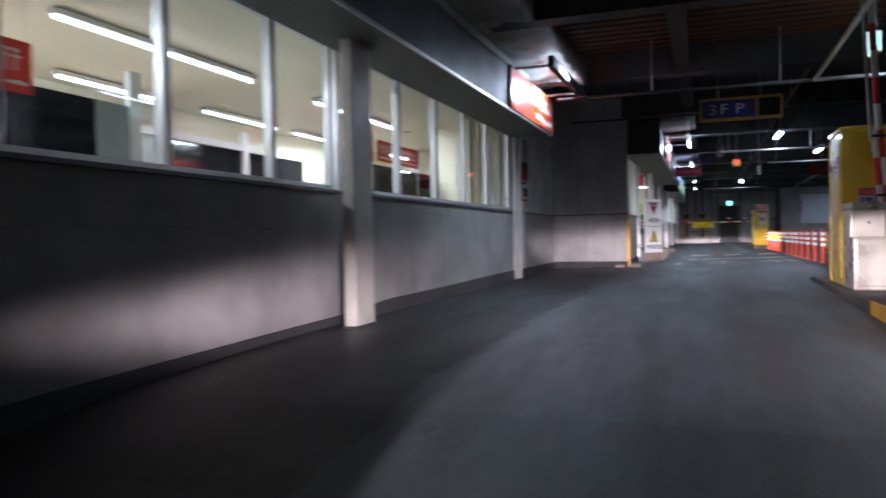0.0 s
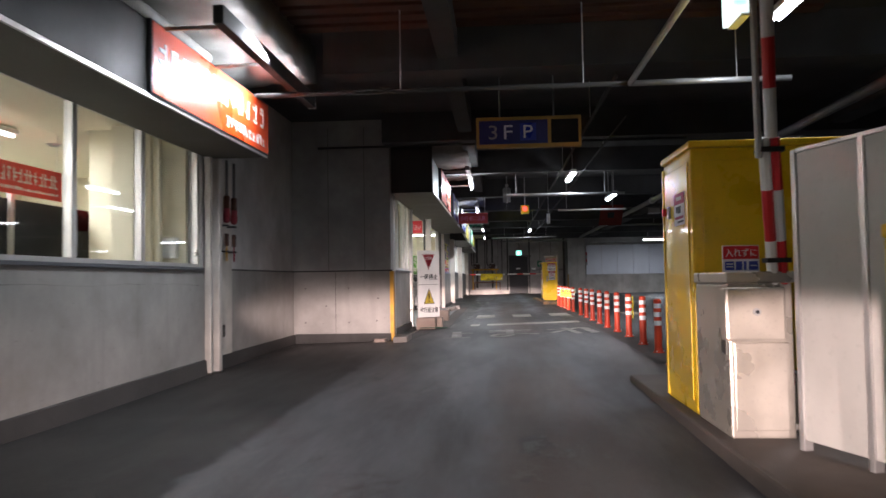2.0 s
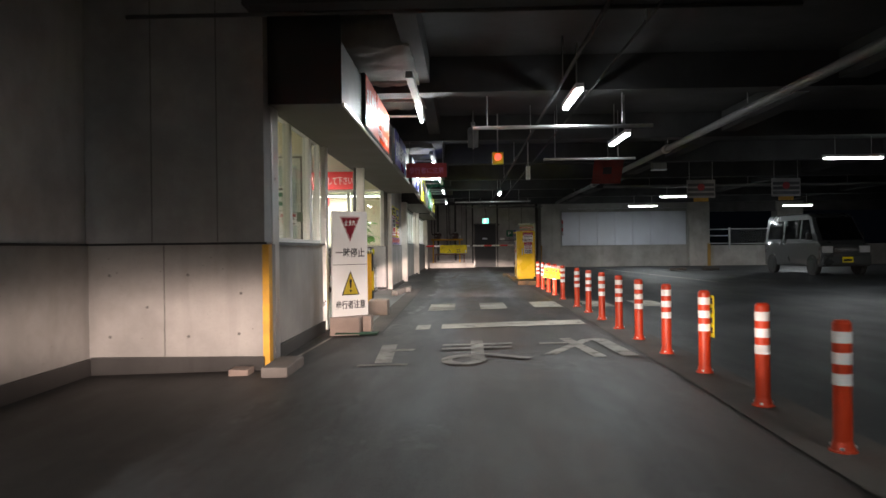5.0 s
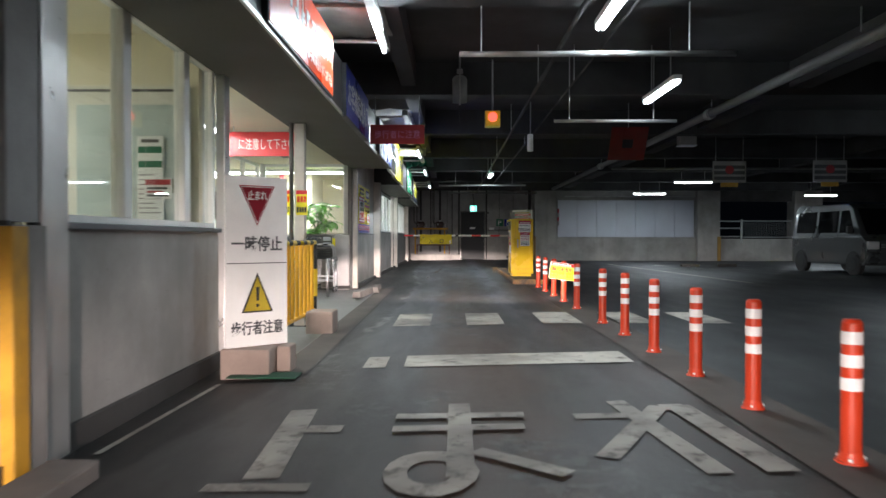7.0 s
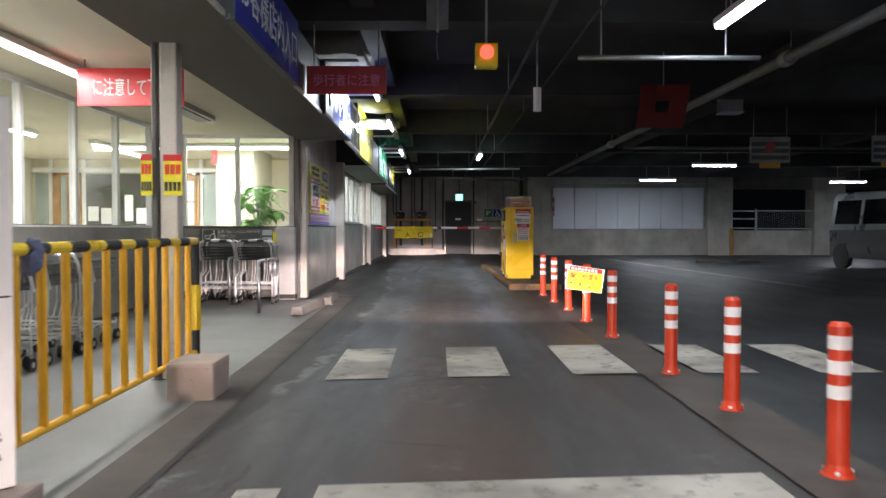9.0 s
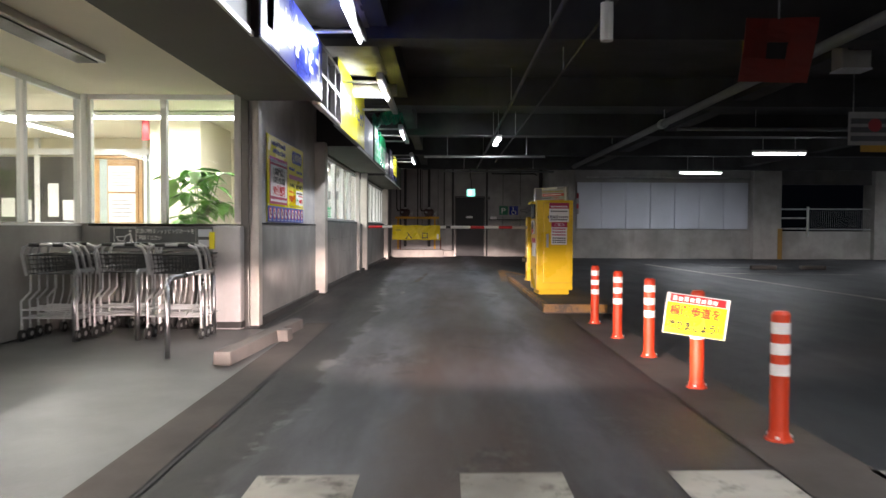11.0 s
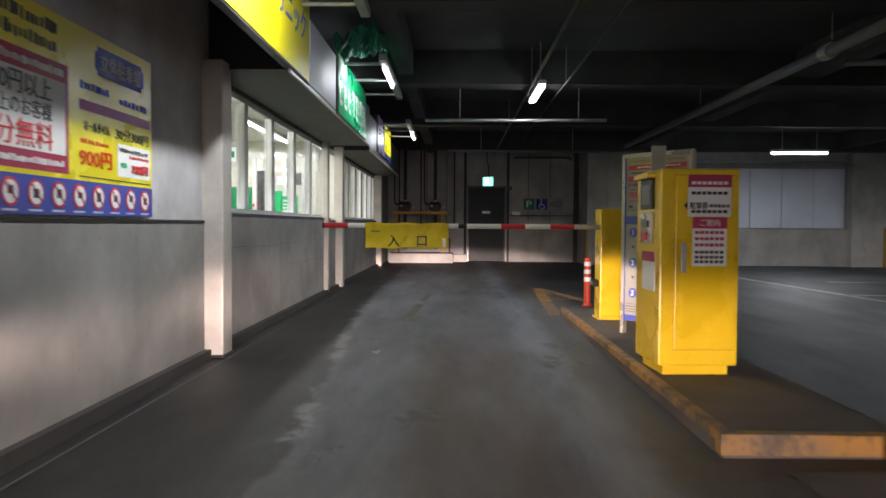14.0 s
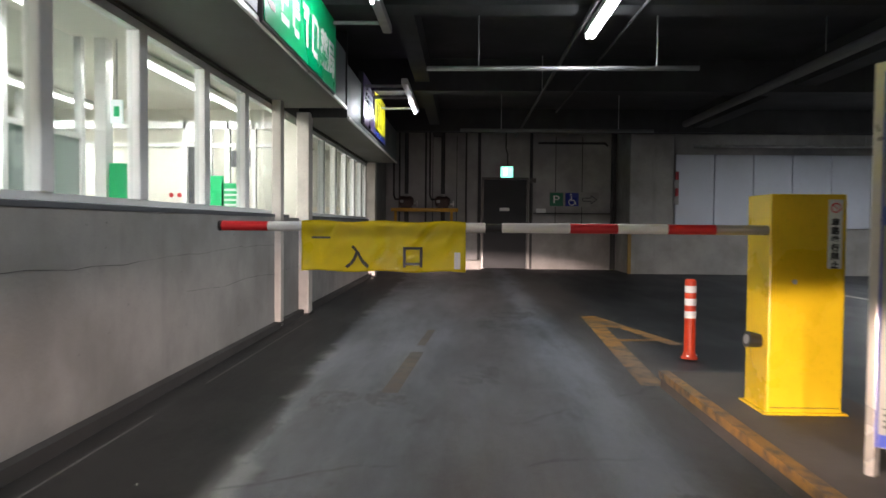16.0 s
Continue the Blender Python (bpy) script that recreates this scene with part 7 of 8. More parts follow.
# ---- island with ticket machine, board and barrier ----
bm = bmesh.new()
bx(bm, 1.60, 25.58, -0.1, 2.42, 30.5, 0.10)
soften(bm, 0.02)
solid("island", bm, STRIP, "raised concrete island of the entry gate", "traffic island", "structure")
bm = bmesh.new()
bx(bm, 1.592, 25.572, 0.012, 2.32, 25.64, 0.103)
bx(bm, 1.594, 25.64, 0.06, 1.655, 30.5, 0.103)
solid("island_edge", bm, LINE_YELLOW, "worn orange-yellow paint on the island's edge", "kerb paint", "structure")

f = holder("ticket_machine", "yellow parking ticket machine with red and white notices", "ticket machine", (1.89, 27.05, 0.10), 3)
box_part("plinth", f, (-0.2, -0.18, 0, 0.2, 0.2, 0.06), YELLOW, 0.004)
box_part("body", f, (-0.24, -0.22, 0.06, 0.24, 0.24, 1.24), YELLOW, 0.012)
box_part("front_door", f, (-0.15, -0.232, 0.16, 0.215, -0.22, 1.2), YELLOW, 0.006)
box_part("lock_plate", f, (-0.115, -0.24, 0.62, -0.085, -0.232, 0.80), GALV, 0.004)
box_part("notice", f, (-0.08, -0.236, 0.955, 0.18, -0.232, 1.205), PAPER)
box_part("notice", f, (-0.05, -0.236, 0.66, 0.157, -0.232, 0.953), PAPER)
for x0, z0, x1, z1 in ((-0.08, 1.13, 0.18, 1.205), (-0.05, 0.885, 0.157, 0.953)):
    box_part("red_print", f, (x0, -0.239, z0, x1, -0.236, z1), MAGENTA)
lettering("writing", "ご案内", 0.045, at(0.053, -0.241, 0.919, FACE_CAM), WHITE, f, 0.12)
lettering("writing", "駐車券", 0.045, at(-0.015, -0.24, 1.02, FACE_CAM), INK, f, 0.11, "", 0.001)
for z in (1.155, 1.095, 0.985):
    for k in range(7):
        box_part("print", f, (-0.06 + 0.032 * k, -0.2415 if z > 1.13 else -0.239, z - 0.009, -0.036 + 0.032 * k, -0.2385 if z > 1.13 else -0.236, z + 0.009), PAPER if z > 1.13 else INK)
for k in range(5):
    box_part("print", f, (0.05 + 0.025 * k, -0.239, 1.01, 0.068 + 0.025 * k, -0.236, 1.028), INK)
for z in (0.862, 0.825, 0.788, 0.745, 0.715, 0.688):
    for k in range(6):
        box_part("print", f, (-0.035 + 0.03 * k, -0.239, z - 0.01, -0.012 + 0.03 * k, -0.236, z + 0.008), MAGENTA if z > 0.77 else TEXT_GREY)
bm = bmesh.new()
bm.faces.new([bm.verts.new(p) for p in ((-0.082, -0.238, 1.045), (-0.105, -0.238, 1.02), (-0.082, -0.238, 0.995))])
bmesh.ops.solidify(bm, geom=bm.faces[:], thickness=0.004)
part("arrow_mark", bm, INK, f)
box_part("door_gap", f, (-0.153, -0.2225, 0.155, 0.218, -0.2195, 1.205), YELLOW_OLD)
box_part("display_frame", f, (-0.258, -0.12, 1.0, -0.24, 0.12, 1.19), BLACK, 0.008)
box_part("display", f, (-0.262, -0.09, 1.03, -0.258, 0.07, 1.15), FASCIA)
box_part("slot_face", f, (-0.255, -0.1, 0.79, -0.24, 0.12, 0.98), CREAM_STEEL, 0.006)
box_part("slot", f, (-0.262, -0.05, 0.89, -0.255, 0.08, 0.93), INK)
box_part("button", f, (-0.263, -0.03, 0.81, -0.255, 0.05, 0.86), RED, 0.003)
box_part("side_notice", f, (-0.244, -0.14, 0.5, -0.24, 0.1, 0.74), PAPER)
box_part("side_notice_head", f, (-0.247, -0.14, 0.68, -0.244, 0.1, 0.74), MAGENTA)
box_part("hood", f, (-0.29, -0.12, 1.19, -0.22, 0.16, 1.22), YELLOW, 0.006)
box_part("top_plate", f, (-0.22, 0.02, 1.24, -0.13, 0.035, 1.4), PANEL)

f = holder("instruction_board", "tall white instruction board with numbered steps", "sign board", (2.06, 28.35, 0.10), -53)
box_part("panel", f, (-0.30, -0.02, 0.11, 0.31, 0.02, 1.46), BOARD_CREAM, 0.006)
for x, w in ((-0.34, 0.035), (0.31, 0.035)):
    box_part("frame_post", f, (x, -0.026, 0.0, x + w, 0.02, 1.49), CREAM_STEEL, 0.006)
box_part("frame_line", f, (-0.304, -0.026, 0.11, -0.298, -0.02, 1.46), BLUE_INK)
box_part("frame_rail", f, (-0.305, -0.03, 1.46, 0.31, 0.03, 1.49), CREAM_STEEL)


def on_board(name, x0, z0, x1, z1, m, d=0.0):
    return box_part(name, f, (x0, -0.023 - d, z0, x1, -0.02 - d, z1), m)


def words(n, x0, x1, z, h, m, seed, d=0.0):
    """Small writing too fine to read: a row of plain bars."""
    rnd = random.Random(seed)
    step = (x1 - x0) / n
    for k in range(n):
        on_board("print", x0 + step * k, z - h / 2 * rnd.uniform(0.6, 1.0), x0 + step * (k + rnd.uniform(0.6, 0.88)), z + h / 2 * rnd.uniform(0.6, 1.0), m, d)


OCHRE = paint("ochre_print", (0.34, 0.22, 0.03), 0.5)
RED_INK = paint("red_ink", (0.52, 0.05, 0.03), 0.5)
words(22, -0.265, 0.28, 1.425, 0.024, OCHRE, 11)
on_board("red_frame", -0.275, 1.262, 0.29, 1.395, RED_INK)
on_board("white_field", -0.267, 1.302, 0.29, 1.356, BOARD_CREAM, 0.003)
words(14, -0.18, 0.24, 1.376, 0.012, WHITE, 12, 0.003)
words(13, -0.24, 0.04, 1.33, 0.016, TEXT_GREY, 13, 0.006)
lettering("writing", "30分", 0.045, at(0.14, -0.03, 1.33, FACE_CAM), RED_INK, f, 0.13)
words(16, -0.22, 0.26, 1.28, 0.010, WHITE, 14, 0.003)
lettering("writing", "オールタイム", 0.03, at(-0.195, -0.0235, 1.235, FACE_CAM), TEXT_GREY, f, 0.15, "", 0.001)
lettering("writing", "30分", 0.048, at(-0.02, -0.0235, 1.235, FACE_CAM), TEXT_GREY, f, 0.13, "", 0.001)
lettering("writing", "300円", 0.048, at(0.17, -0.0235, 1.235, FACE_CAM), TEXT_GREY, f, 0.16, "", 0.001)
words(9, -0.27, -0.10, 1.198, 0.010, RED_INK, 15)
lettering("writing", "900円", 0.075, at(-0.175, -0.0235, 1.155, FACE_CAM), RED_INK, f, 0.19, "", 0.001)
words(3, -0.04, 0.03, 1.16, 0.026, RED_INK, 16)
words(6, 0.1, 0.25, 1.198, 0.010, RED_INK, 17)
lettering("writing", "700円", 0.075, at(0.185, -0.0235, 1.155, FACE_CAM), RED_INK, f, 0.19, "", 0.001)
words(24, -0.27, 0.28, 1.108, 0.007, RED_INK, 18)
words(26, -0.27, 0.25, 1.095, 0.007, RED_INK, 19)
for k in range(8):
    on_board("icon", -0.265 + 0.07 * k, 1.045, -0.225 + 0.07 * k, 1.068 - 0.008 * (k % 2), FASCIA if k % 2 == 0 else PANEL)
on_board("rule", -0.275, 1.026, 0.29, 1.032, FASCIA)
on_board("blue_band", -0.295, 0.91, 0.305, 0.978, BLUE_INK)
lettering("writing", "入場の方法", 0.052, at(0.0, -0.0265, 0.944, FACE_CAM), WHITE, f, 0.25, "", 0.001)
for k, z in enumerate((0.845, 0.595, 0.345)):
    bm = bmesh.new()
    disc(bm, (-0.215, -0.02, z), (0, -1, 0), 0.040, 0.004, 24)
    part("blue_disc", bm, BLUE_INK, f)
    lettering("writing", str(k + 1), 0.062, at(-0.215, -0.0265, z, FACE_CAM), WHITE, f, None, "", 0.002)
    if k < 2:
        bm = bmesh.new()
        bm.faces.new([bm.verts.new(p) for p in ((-0.235, -0.0215, z - 0.11), (-0.195, -0.0215, z - 0.11), (-0.215, -0.0215, z - 0.14))])
        bmesh.ops.solidify(bm, geom=bm.faces[:], thickness=0.001)
        part("arrow_head", bm, FASCIA, f)
words(11, -0.155, 0.12, 0.862, 0.024, TEXT_GREY, 20)
words(8, -0.155, 0.05, 0.826, 0.022, TEXT_GREY, 21)
words(12, -0.155, 0.16, 0.592, 0.024, TEXT_GREY, 22)
words(6, -0.155, 0.01, 0.362, 0.022, TEXT_GREY, 23)
words(6, -0.155, 0.02, 0.326, 0.022, TEXT_GREY, 24)
# little pictures of a gate, a car and a ticket
on_board("gate_picture", 0.01, 0.745, 0.28, 0.772, PANEL)
on_board("gate_post", 0.045, 0.66, 0.05, 0.745, FASCIA)
on_board("car_picture", 0.09, 0.66, 0.26, 0.735, RED_INK)
on_board("car_window", 0.13, 0.675, 0.16, 0.72, PAPER, 0.003)
on_board("car_window", 0.2, 0.675, 0.225, 0.72, PAPER, 0.003)
lettering("writing", "IN", 0.032, at(-0.03, -0.0235, 0.70, FACE_CAM), TEXT_GREY, f)
on_board("arrow", -0.005, 0.697, 0.03, 0.703, INK)
for x0, x1 in ((0.11, 0.115), (0.25, 0.255)):
    on_board("ticket_edge", x0, 0.44, x1, 0.51, INK)
on_board("ticket_edge", 0.11, 0.51, 0.255, 0.514, INK)
on_board("ticket_edge", 0.11, 0.436, 0.255, 0.44, INK)
on_board("car_picture", 0.12, 0.31, 0.25, 0.36, FASCIA)
on_board("gate_line", 0.08, 0.295, 0.29, 0.30, INK)
on_board("rule", -0.285, 0.252, 0.295, 0.255, INK)
for k in range(3):
    words(30 - 4 * k, -0.28, 0.28 - 0.08 * k, 0.232 - 0.021 * k, 0.010, TEXT_GREY, 25 + k)
on_board("blue_band", -0.295, 0.115, 0.305, 0.16, BLUE_INK)

f = holder("barrier_gate", "yellow barrier housing with its red and white arm lowered", "barrier", (2.015, 29.6, 0.08))
box_part("housing", f, (-0.18, -0.13, 0, 0.18, 0.15, 1.08), YELLOW, 0.01)
box_part("housing_base", f, (-0.2, -0.15, 0.0, 0.2, 0.17, 0.03), YELLOW, 0.004)
box_part("door_line", f, (-0.165, -0.1335, 0.05, 0.165, -0.13, 0.053), INK)
box_part("notice", f, (0.092, -0.134, 0.725, 0.158, -0.13, 1.055), PAPER)
for k, ch in enumerate("車路歩行禁止"):
    lettering("writing", ch, 0.037, at(0.125, -0.1345, 0.947 - 0.0406 * k, FACE_CAM), INK, f, None, "", 0.002)
bm = bmesh.new()
disc(bm, (0.125, -0.134, 1.015), (0, -1, 0), 0.024, 0.002, 18)
part("red_ring", bm, RED, f)
bm = bmesh.new()
disc(bm, (0.125, -0.136, 1.015), (0, -1, 0), 0.018, 0.0015, 18)
part("ring_field", bm, PAPER, f)
bm = bmesh.new()
rod(bm, (0.112, -0.139, 1.028), (0.138, -0.139, 1.002), 0.0025, 5)
part("red_slash", bm, RED, f)
bm = bmesh.new()
disc(bm, (-0.06, -0.13, 0.66), (0, -1, 0), 0.012, 0.006, 12)
part("lock", bm, GALV, f)
bm = bmesh.new()
rod(bm, (-0.18, -0.04, 0.36), (-0.25, -0.05, 0.37), 0.032, 14, 0.04)
hood = part("sensor_hood", bm, BLACK, f)
bm = bmesh.new()
disc(bm, (-0.25, -0.05, 0.37), (-1, -0.14, 0.1), 0.024, 0.003, 14)
part("lens", bm, GALV, hood)
arm_z, arm_y = 0.905, -0.1
segs = [(-2.832, -2.605, RED), (-2.605, -1.54, WHITE), (-1.46, -1.13, WHITE), (-1.13, -0.90, RED), (-0.90, -0.66, WHITE), (-0.66, -0.43, RED), (-0.43, -0.18, CREAM_STEEL)]
for a, b, m in segs:
    bm = bmesh.new()
    rod(bm, (a, arm_y, arm_z), (b, arm_y, arm_z), 0.024, 14)
    part("arm_section", bm, m, f, smooth=False)
bm = bmesh.new()
rod(bm, (-1.54, arm_y, arm_z), (-1.46, arm_y, arm_z), 0.02, 14)
part("arm_joint", bm, RUBBER, f)
bm = bmesh.new()
rod(bm, (-2.85, arm_y, arm_z), (-2.832, arm_y, arm_z), 0.025, 14)
part("arm_tip", bm, RUBBER, f)
bm = bmesh.new()
nx, nz = 80, 24
VINYL = paint("yellow_vinyl", (0.74, 0.60, 0.012), 0.30, 0, 0.07, 4.0, 0.05, 0.12)


def banner_fold(u, w):
    """How far the vinyl stands off: slack creases running down from the ties, and the loose right corner."""
    crease = 0.0
    for c0, lean, size, width in ((0.06, 0.25, 0.008, 0.035), (0.22, -0.35, 0.007, 0.03), (0.43, 0.5, 0.009, 0.045),
                                  (0.62, -0.55, 0.009, 0.04), (0.78, -0.7, 0.010, 0.035), (0.93, -0.3, 0.008, 0.03)):
        k = (u - c0 - lean * w * 0.35) / width
        crease += size * math.exp(-k * k) * (1 - 0.75 * w)
    wave = 0.006 * math.sin(u * 9.5 - w * 3.0) * (0.3 + 0.7 * w) + 0.003 * math.sin(u * 27 + w * 9)
    return crease + wave


vs = [[bm.verts.new((-2.435 + 0.80 * i / nx, arm_y - 0.028 - banner_fold(i / nx, j / nz), arm_z + 0.028 - 0.245 * j / nz + 0.004 * math.sin(i * 0.2)))
       for i in range(nx + 1)] for j in range(nz + 1)]
for j in range(nz):
    for i in range(nx):
        bm.faces.new((vs[j][i], vs[j + 1][i], vs[j + 1][i + 1], vs[j][i + 1]))
bmesh.ops.solidify(bm, geom=bm.faces[:], thickness=0.003)
bn = part("banner", bm, VINYL, f, "yellow vinyl banner hung on the arm", smooth=True)
for ch, x in (("入", -2.16), ("口", -1.89)):
    lettering("writing", ch, 0.12, at(x, arm_y - 0.050, arm_z - 0.145, FACE_CAM), INK, bn, None, "", 0.002)
box_part("maker_mark", bn, (-2.38, arm_y - 0.050, arm_z - 0.058, -2.29, arm_y - 0.047, arm_z - 0.048), FASCIA)
box_part("tape", bn, (-1.69, arm_y - 0.050, arm_z - 0.2, -1.66, arm_y - 0.047, arm_z - 0.12), WHITE)

# ---- exit gate passed at the start ----
bm = bmesh.new()
bx(bm, 1.33, 3.6, -0.4, 3.2, 9.1, 0.0)
soften(bm, 0.02)
solid("island_exit", bm, STRIP, "low dark island of the exit gate", "traffic island", "structure")
bm = bmesh.new()
bx(bm, 1.30, 3.57, -0.35, 3.2, 3.6, 0.004)
bx(bm, 1.315, 3.6, -0.35, 1.333, 5.4, 0.004)
solid("island_exit_edge", bm, YELLOW_OLD, "worn orange-yellow paint on the exit island's edge", "kerb paint", "structure")

f = holder("pay_machine", "tall yellow payment machine cabinet with notices", "payment machine", (1.87, 7.59, 0.0))
box_part("body", f, (-0.47, -0.37, 0, 0.47, 0.37, 1.60), YELLOW, 0.022)
box_part("lid", f, (-0.485, -0.385, 1.597, 0.485, 0.385, 1.64), YELLOW, 0.012)
box_part("front_door", f, (-0.41, -0.382, 0.08, 0.44, -0.37, 1.52), YELLOW, 0.006)
box_part("side_door", f, (-0.478, -0.30, 0.08, -0.47, 0.315, 1.52), YELLOW, 0.004)
box_part("side_trim", f, (-0.484, 0.325, 0.02, -0.47, 0.362, 1.56), YELLOW, 0.006)
n = box_part("side_notice", f, (-0.481, -0.23, 1.15, -0.478, 0.026, 1.353), PAPER, 0, "white notice with a dark red head on the cabinet's side")
box_part("notice_head", n, (-0.483, -0.23, 1.285, -0.481, 0.026, 1.353), MAGENTA)
for y0, y1, z0, z1, m in ((-0.17, -0.04, 1.308, 1.332, PAPER), (-0.15, -0.08, 1.225, 1.27, INK), (-0.07, -0.03, 1.232, 1.27, INK),
                          (-0.21, 0.0, 1.190, 1.206, MAGENTA), (-0.21, -0.07, 1.165, 1.177, TEXT_GREY)):
    box_part("print", n, (-0.4845, y0, z0, -0.483, y1, z1), m)
box_part("lock", f, (-0.492, 0.14, 1.21, -0.478, 0.18, 1.29), CREAM_STEEL, 0.004)
# a red glint on the machine's side, made as a small painted block
box_part("red_glint", f, (-0.5, 0.27, 1.24, -0.478, 0.31, 1.29), RED)

f = holder("control_cabinet", "deep cream steel control cabinet in front of the payment machine", "cabinet", (1.55, 6.95, 0.0))
box_part("body", f, (-0.15, -0.37, 0, 0.17, 0.24, 0.785), CREAM_STEEL, 0.012)
box_part("lid", f, (-0.162, -0.385, 0.785, 0.182, 0.242, 0.845), CREAM_STEEL, 0.010)
d = box_part("door", f, (-0.195, -0.475, 0.50, 0.10, -0.37, 0.765), CREAM_STEEL, 0.014, "raised steel door box with a round lock")
bm = bmesh.new()
disc(bm, (-0.045, -0.475, 0.645), (0, -1, 0), 0.019, 0.010, 16)
part("lock", bm, GALV, d)
bm = bmesh.new()
disc(bm, (-0.045, -0.486, 0.645), (0, -1, 0), 0.009, 0.006, 12)
part("keyhole", bm, INK, d)
box_part("lower_panel", f, (-0.13, -0.382, 0.04, 0.15, -0.37, 0.485), CREAM_STEEL, 0.006)
# thin dark strip on the cabinet's side
box_part("side_dark_strip", f, (-0.154, -0.33, 0.42, -0.15, -0.25, 0.73), ALU_DARK, 0.002, "narrow dark strip beside the door box")
n = holder("cabinet_notice", "white and red notice standing on the control cabinet", "notice", (1.63, 7.08, 0.845), 3)
box_part("sheet", n, (-0.105, -0.004, 0, 0.105, 0.004, 0.155), PAPER)
box_part("print", n, (-0.101, -0.007, 0.075, 0.101, -0.004, 0.150), RED)
lettering("writing", "入れずに", 0.052, at(0, -0.009, 0.112, FACE_CAM), WHITE, n, 0.18)
for x0, x1 in ((-0.092, -0.040), (-0.030, 0.005), (0.015, 0.030), (0.045, 0.095)):
    box_part("print", n, (x0, -0.007, 0.012, x1, -0.004, 0.062), BLUE_INK)
for x0, x1, z in ((-0.085, -0.047, 0.028), (-0.085, -0.047, 0.044), (0.052, 0.088, 0.034)):
    box_part("print", n, (x0, -0.009, z, x1, -0.007, z + 0.006), PAPER)

f = holder("gate_cabinet", "yellow gate cabinet with a white notice", "cabinet", (1.78, 5.24, 0.0))
box_part("housing", f, (-0.2, -0.14, 0, 0.22, 0.16, 0.955), YELLOW, 0.014)
box_part("lid", f, (-0.206, -0.146, 0.95, 0.226, 0.166, 1.0), YELLOW, 0.01)
bm = bmesh.new()
for x0, z0, x1, z1 in ((-0.10, 0.87, 0.15, 0.885), (-0.10, 0.745, 0.15, 0.765), (-0.10, 0.765, -0.085, 0.87), (0.135, 0.765, 0.15, 0.87)):
    bx(bm, x0, -0.152, z0, x1, -0.14, z1)
part("handle_frame", bm, YELLOW, f)
# recess drawn flat, its shade put into the darker yellow
box_part("handle_recess", f, (-0.085, -0.143, 0.765, 0.135, -0.14, 0.87), YELLOW_OLD)
bm = bmesh.new()
pipe(bm, [(-0.15, -0.152, 0.915), (-0.12, -0.158, 0.925), (0.0, -0.156, 0.918), (0.2, -0.152, 0.915)], 0.005, 8)
part("wire", bm, INK, f)
n = box_part("notice", f, (-0.02, -0.1435, 0.38, 0.055, -0.14, 0.70), PAPER, 0, "narrow white notice with a forbidding sign")
bm = bmesh.new()
c = Vector((0.0175, -0.1435, 0.655))
for k in range(16):
    p, q = [c + Vector((math.cos(g) * 0.026, -0.001, math.sin(g) * 0.026)) for g in (k * math.pi / 8, (k + 1) * math.pi / 8)]
    rod(bm, p, q, 0.0035, 6)
rod(bm, c + Vector((-0.018, -0.001, 0.018)), c + Vector((0.018, -0.001, -0.018)), 0.0035, 6)
part("red_ring", bm, RED, n)
box_part("print", n, (0.006, -0.1450, 0.640, 0.026, -0.1435, 0.668), INK)
for k in range(6):
    box_part("print", n, (0.002, -0.1450, 0.40 + 0.036 * k, 0.034, -0.1435, 0.424 + 0.036 * k), TEXT_GREY)
arm = [(1.765, 6.82, 0.0), (1.567, 6.41, 1.5), (1.40, 5.95, 3.1)]
f2 = holder("raised_barrier", "raised red and white checked barrier arm", "barrier", arm[0])
o = Vector(arm[0])
a, b, c = [Vector(p) - o for p in arm]
side = Vector((0.024, 0, 0))
for i in range(6):
    p, q = a.lerp(b, i / 6), a.lerp(b, (i + 1) / 6)
    for k in (-1, 1):
        bm = bmesh.new()
        rod(bm, p + side * k, q + side * k, 0.028, 8)
        part("arm_section", bm, RED if (i + (k > 0)) % 2 == 0 else WHITE, f2)
for i in range(7):
    p, q = b.lerp(c, i / 7), b.lerp(c, (i + 1) / 7)
    bm = bmesh.new()
    rod(bm, p + side * 0.5, q + side * 0.5, 0.03, 12)
    part("arm_section", bm, WHITE if i % 2 == 0 else RED, f2)
for k, z in ((0.96, 0.035), (0.6, 0.03)):
    bm = bmesh.new()
    p = a.lerp(b, k)
    bx(bm, p.x - 0.06, p.y - 0.04, p.z - 0.012, p.x + 0.06, p.y + 0.04, p.z + 0.012)
    part("arm_joint", bm, RUBBER, f2)
bm = bmesh.new()
rod(bm, b + Vector((-0.05, 0, -0.1)), c + Vector((-0.05, 0, 0)), 0.016, 8)
part("guide_tube", bm, GALV, f2)
box_part("pivot_box", f2, (-0.1, -0.02, 0.0, 0.1, 0.2, 0.3), CREAM_STEEL, 0.01)
SCREEN_GREY = paint("beige_grey_screen", (0.46, 0.45, 0.42), 0.42, 0, 0.1, 1.6, 0.04, 0.2)
f = holder("grey_screen", "pale grey steel screen beside the exit gate", "screen", (1.79, 5.94, 0.0), 17.8)
for k in range(2):
    box_part("panel", f, (-0.015, -0.395 + 0.41 * k, 0.05, 0.015, -0.015 + 0.41 * k, 1.405), SCREEN_GREY, 0.006)
for y in (-0.41, 0.0, 0.41):
    box_part("post", f, (-0.025, y - 0.016, 0.0, 0.025, y + 0.016, 1.42), ALU, 0.004)
box_part("top_rail", f, (-0.022, -0.394, 1.405, 0.022, 0.394, 1.425), ALU, 0.003)

# ---- parked van ----
v = holder("parked_van", "silver kei van parked with its front to the lane", "van", (11.25, 31.0, 0.0), 4)


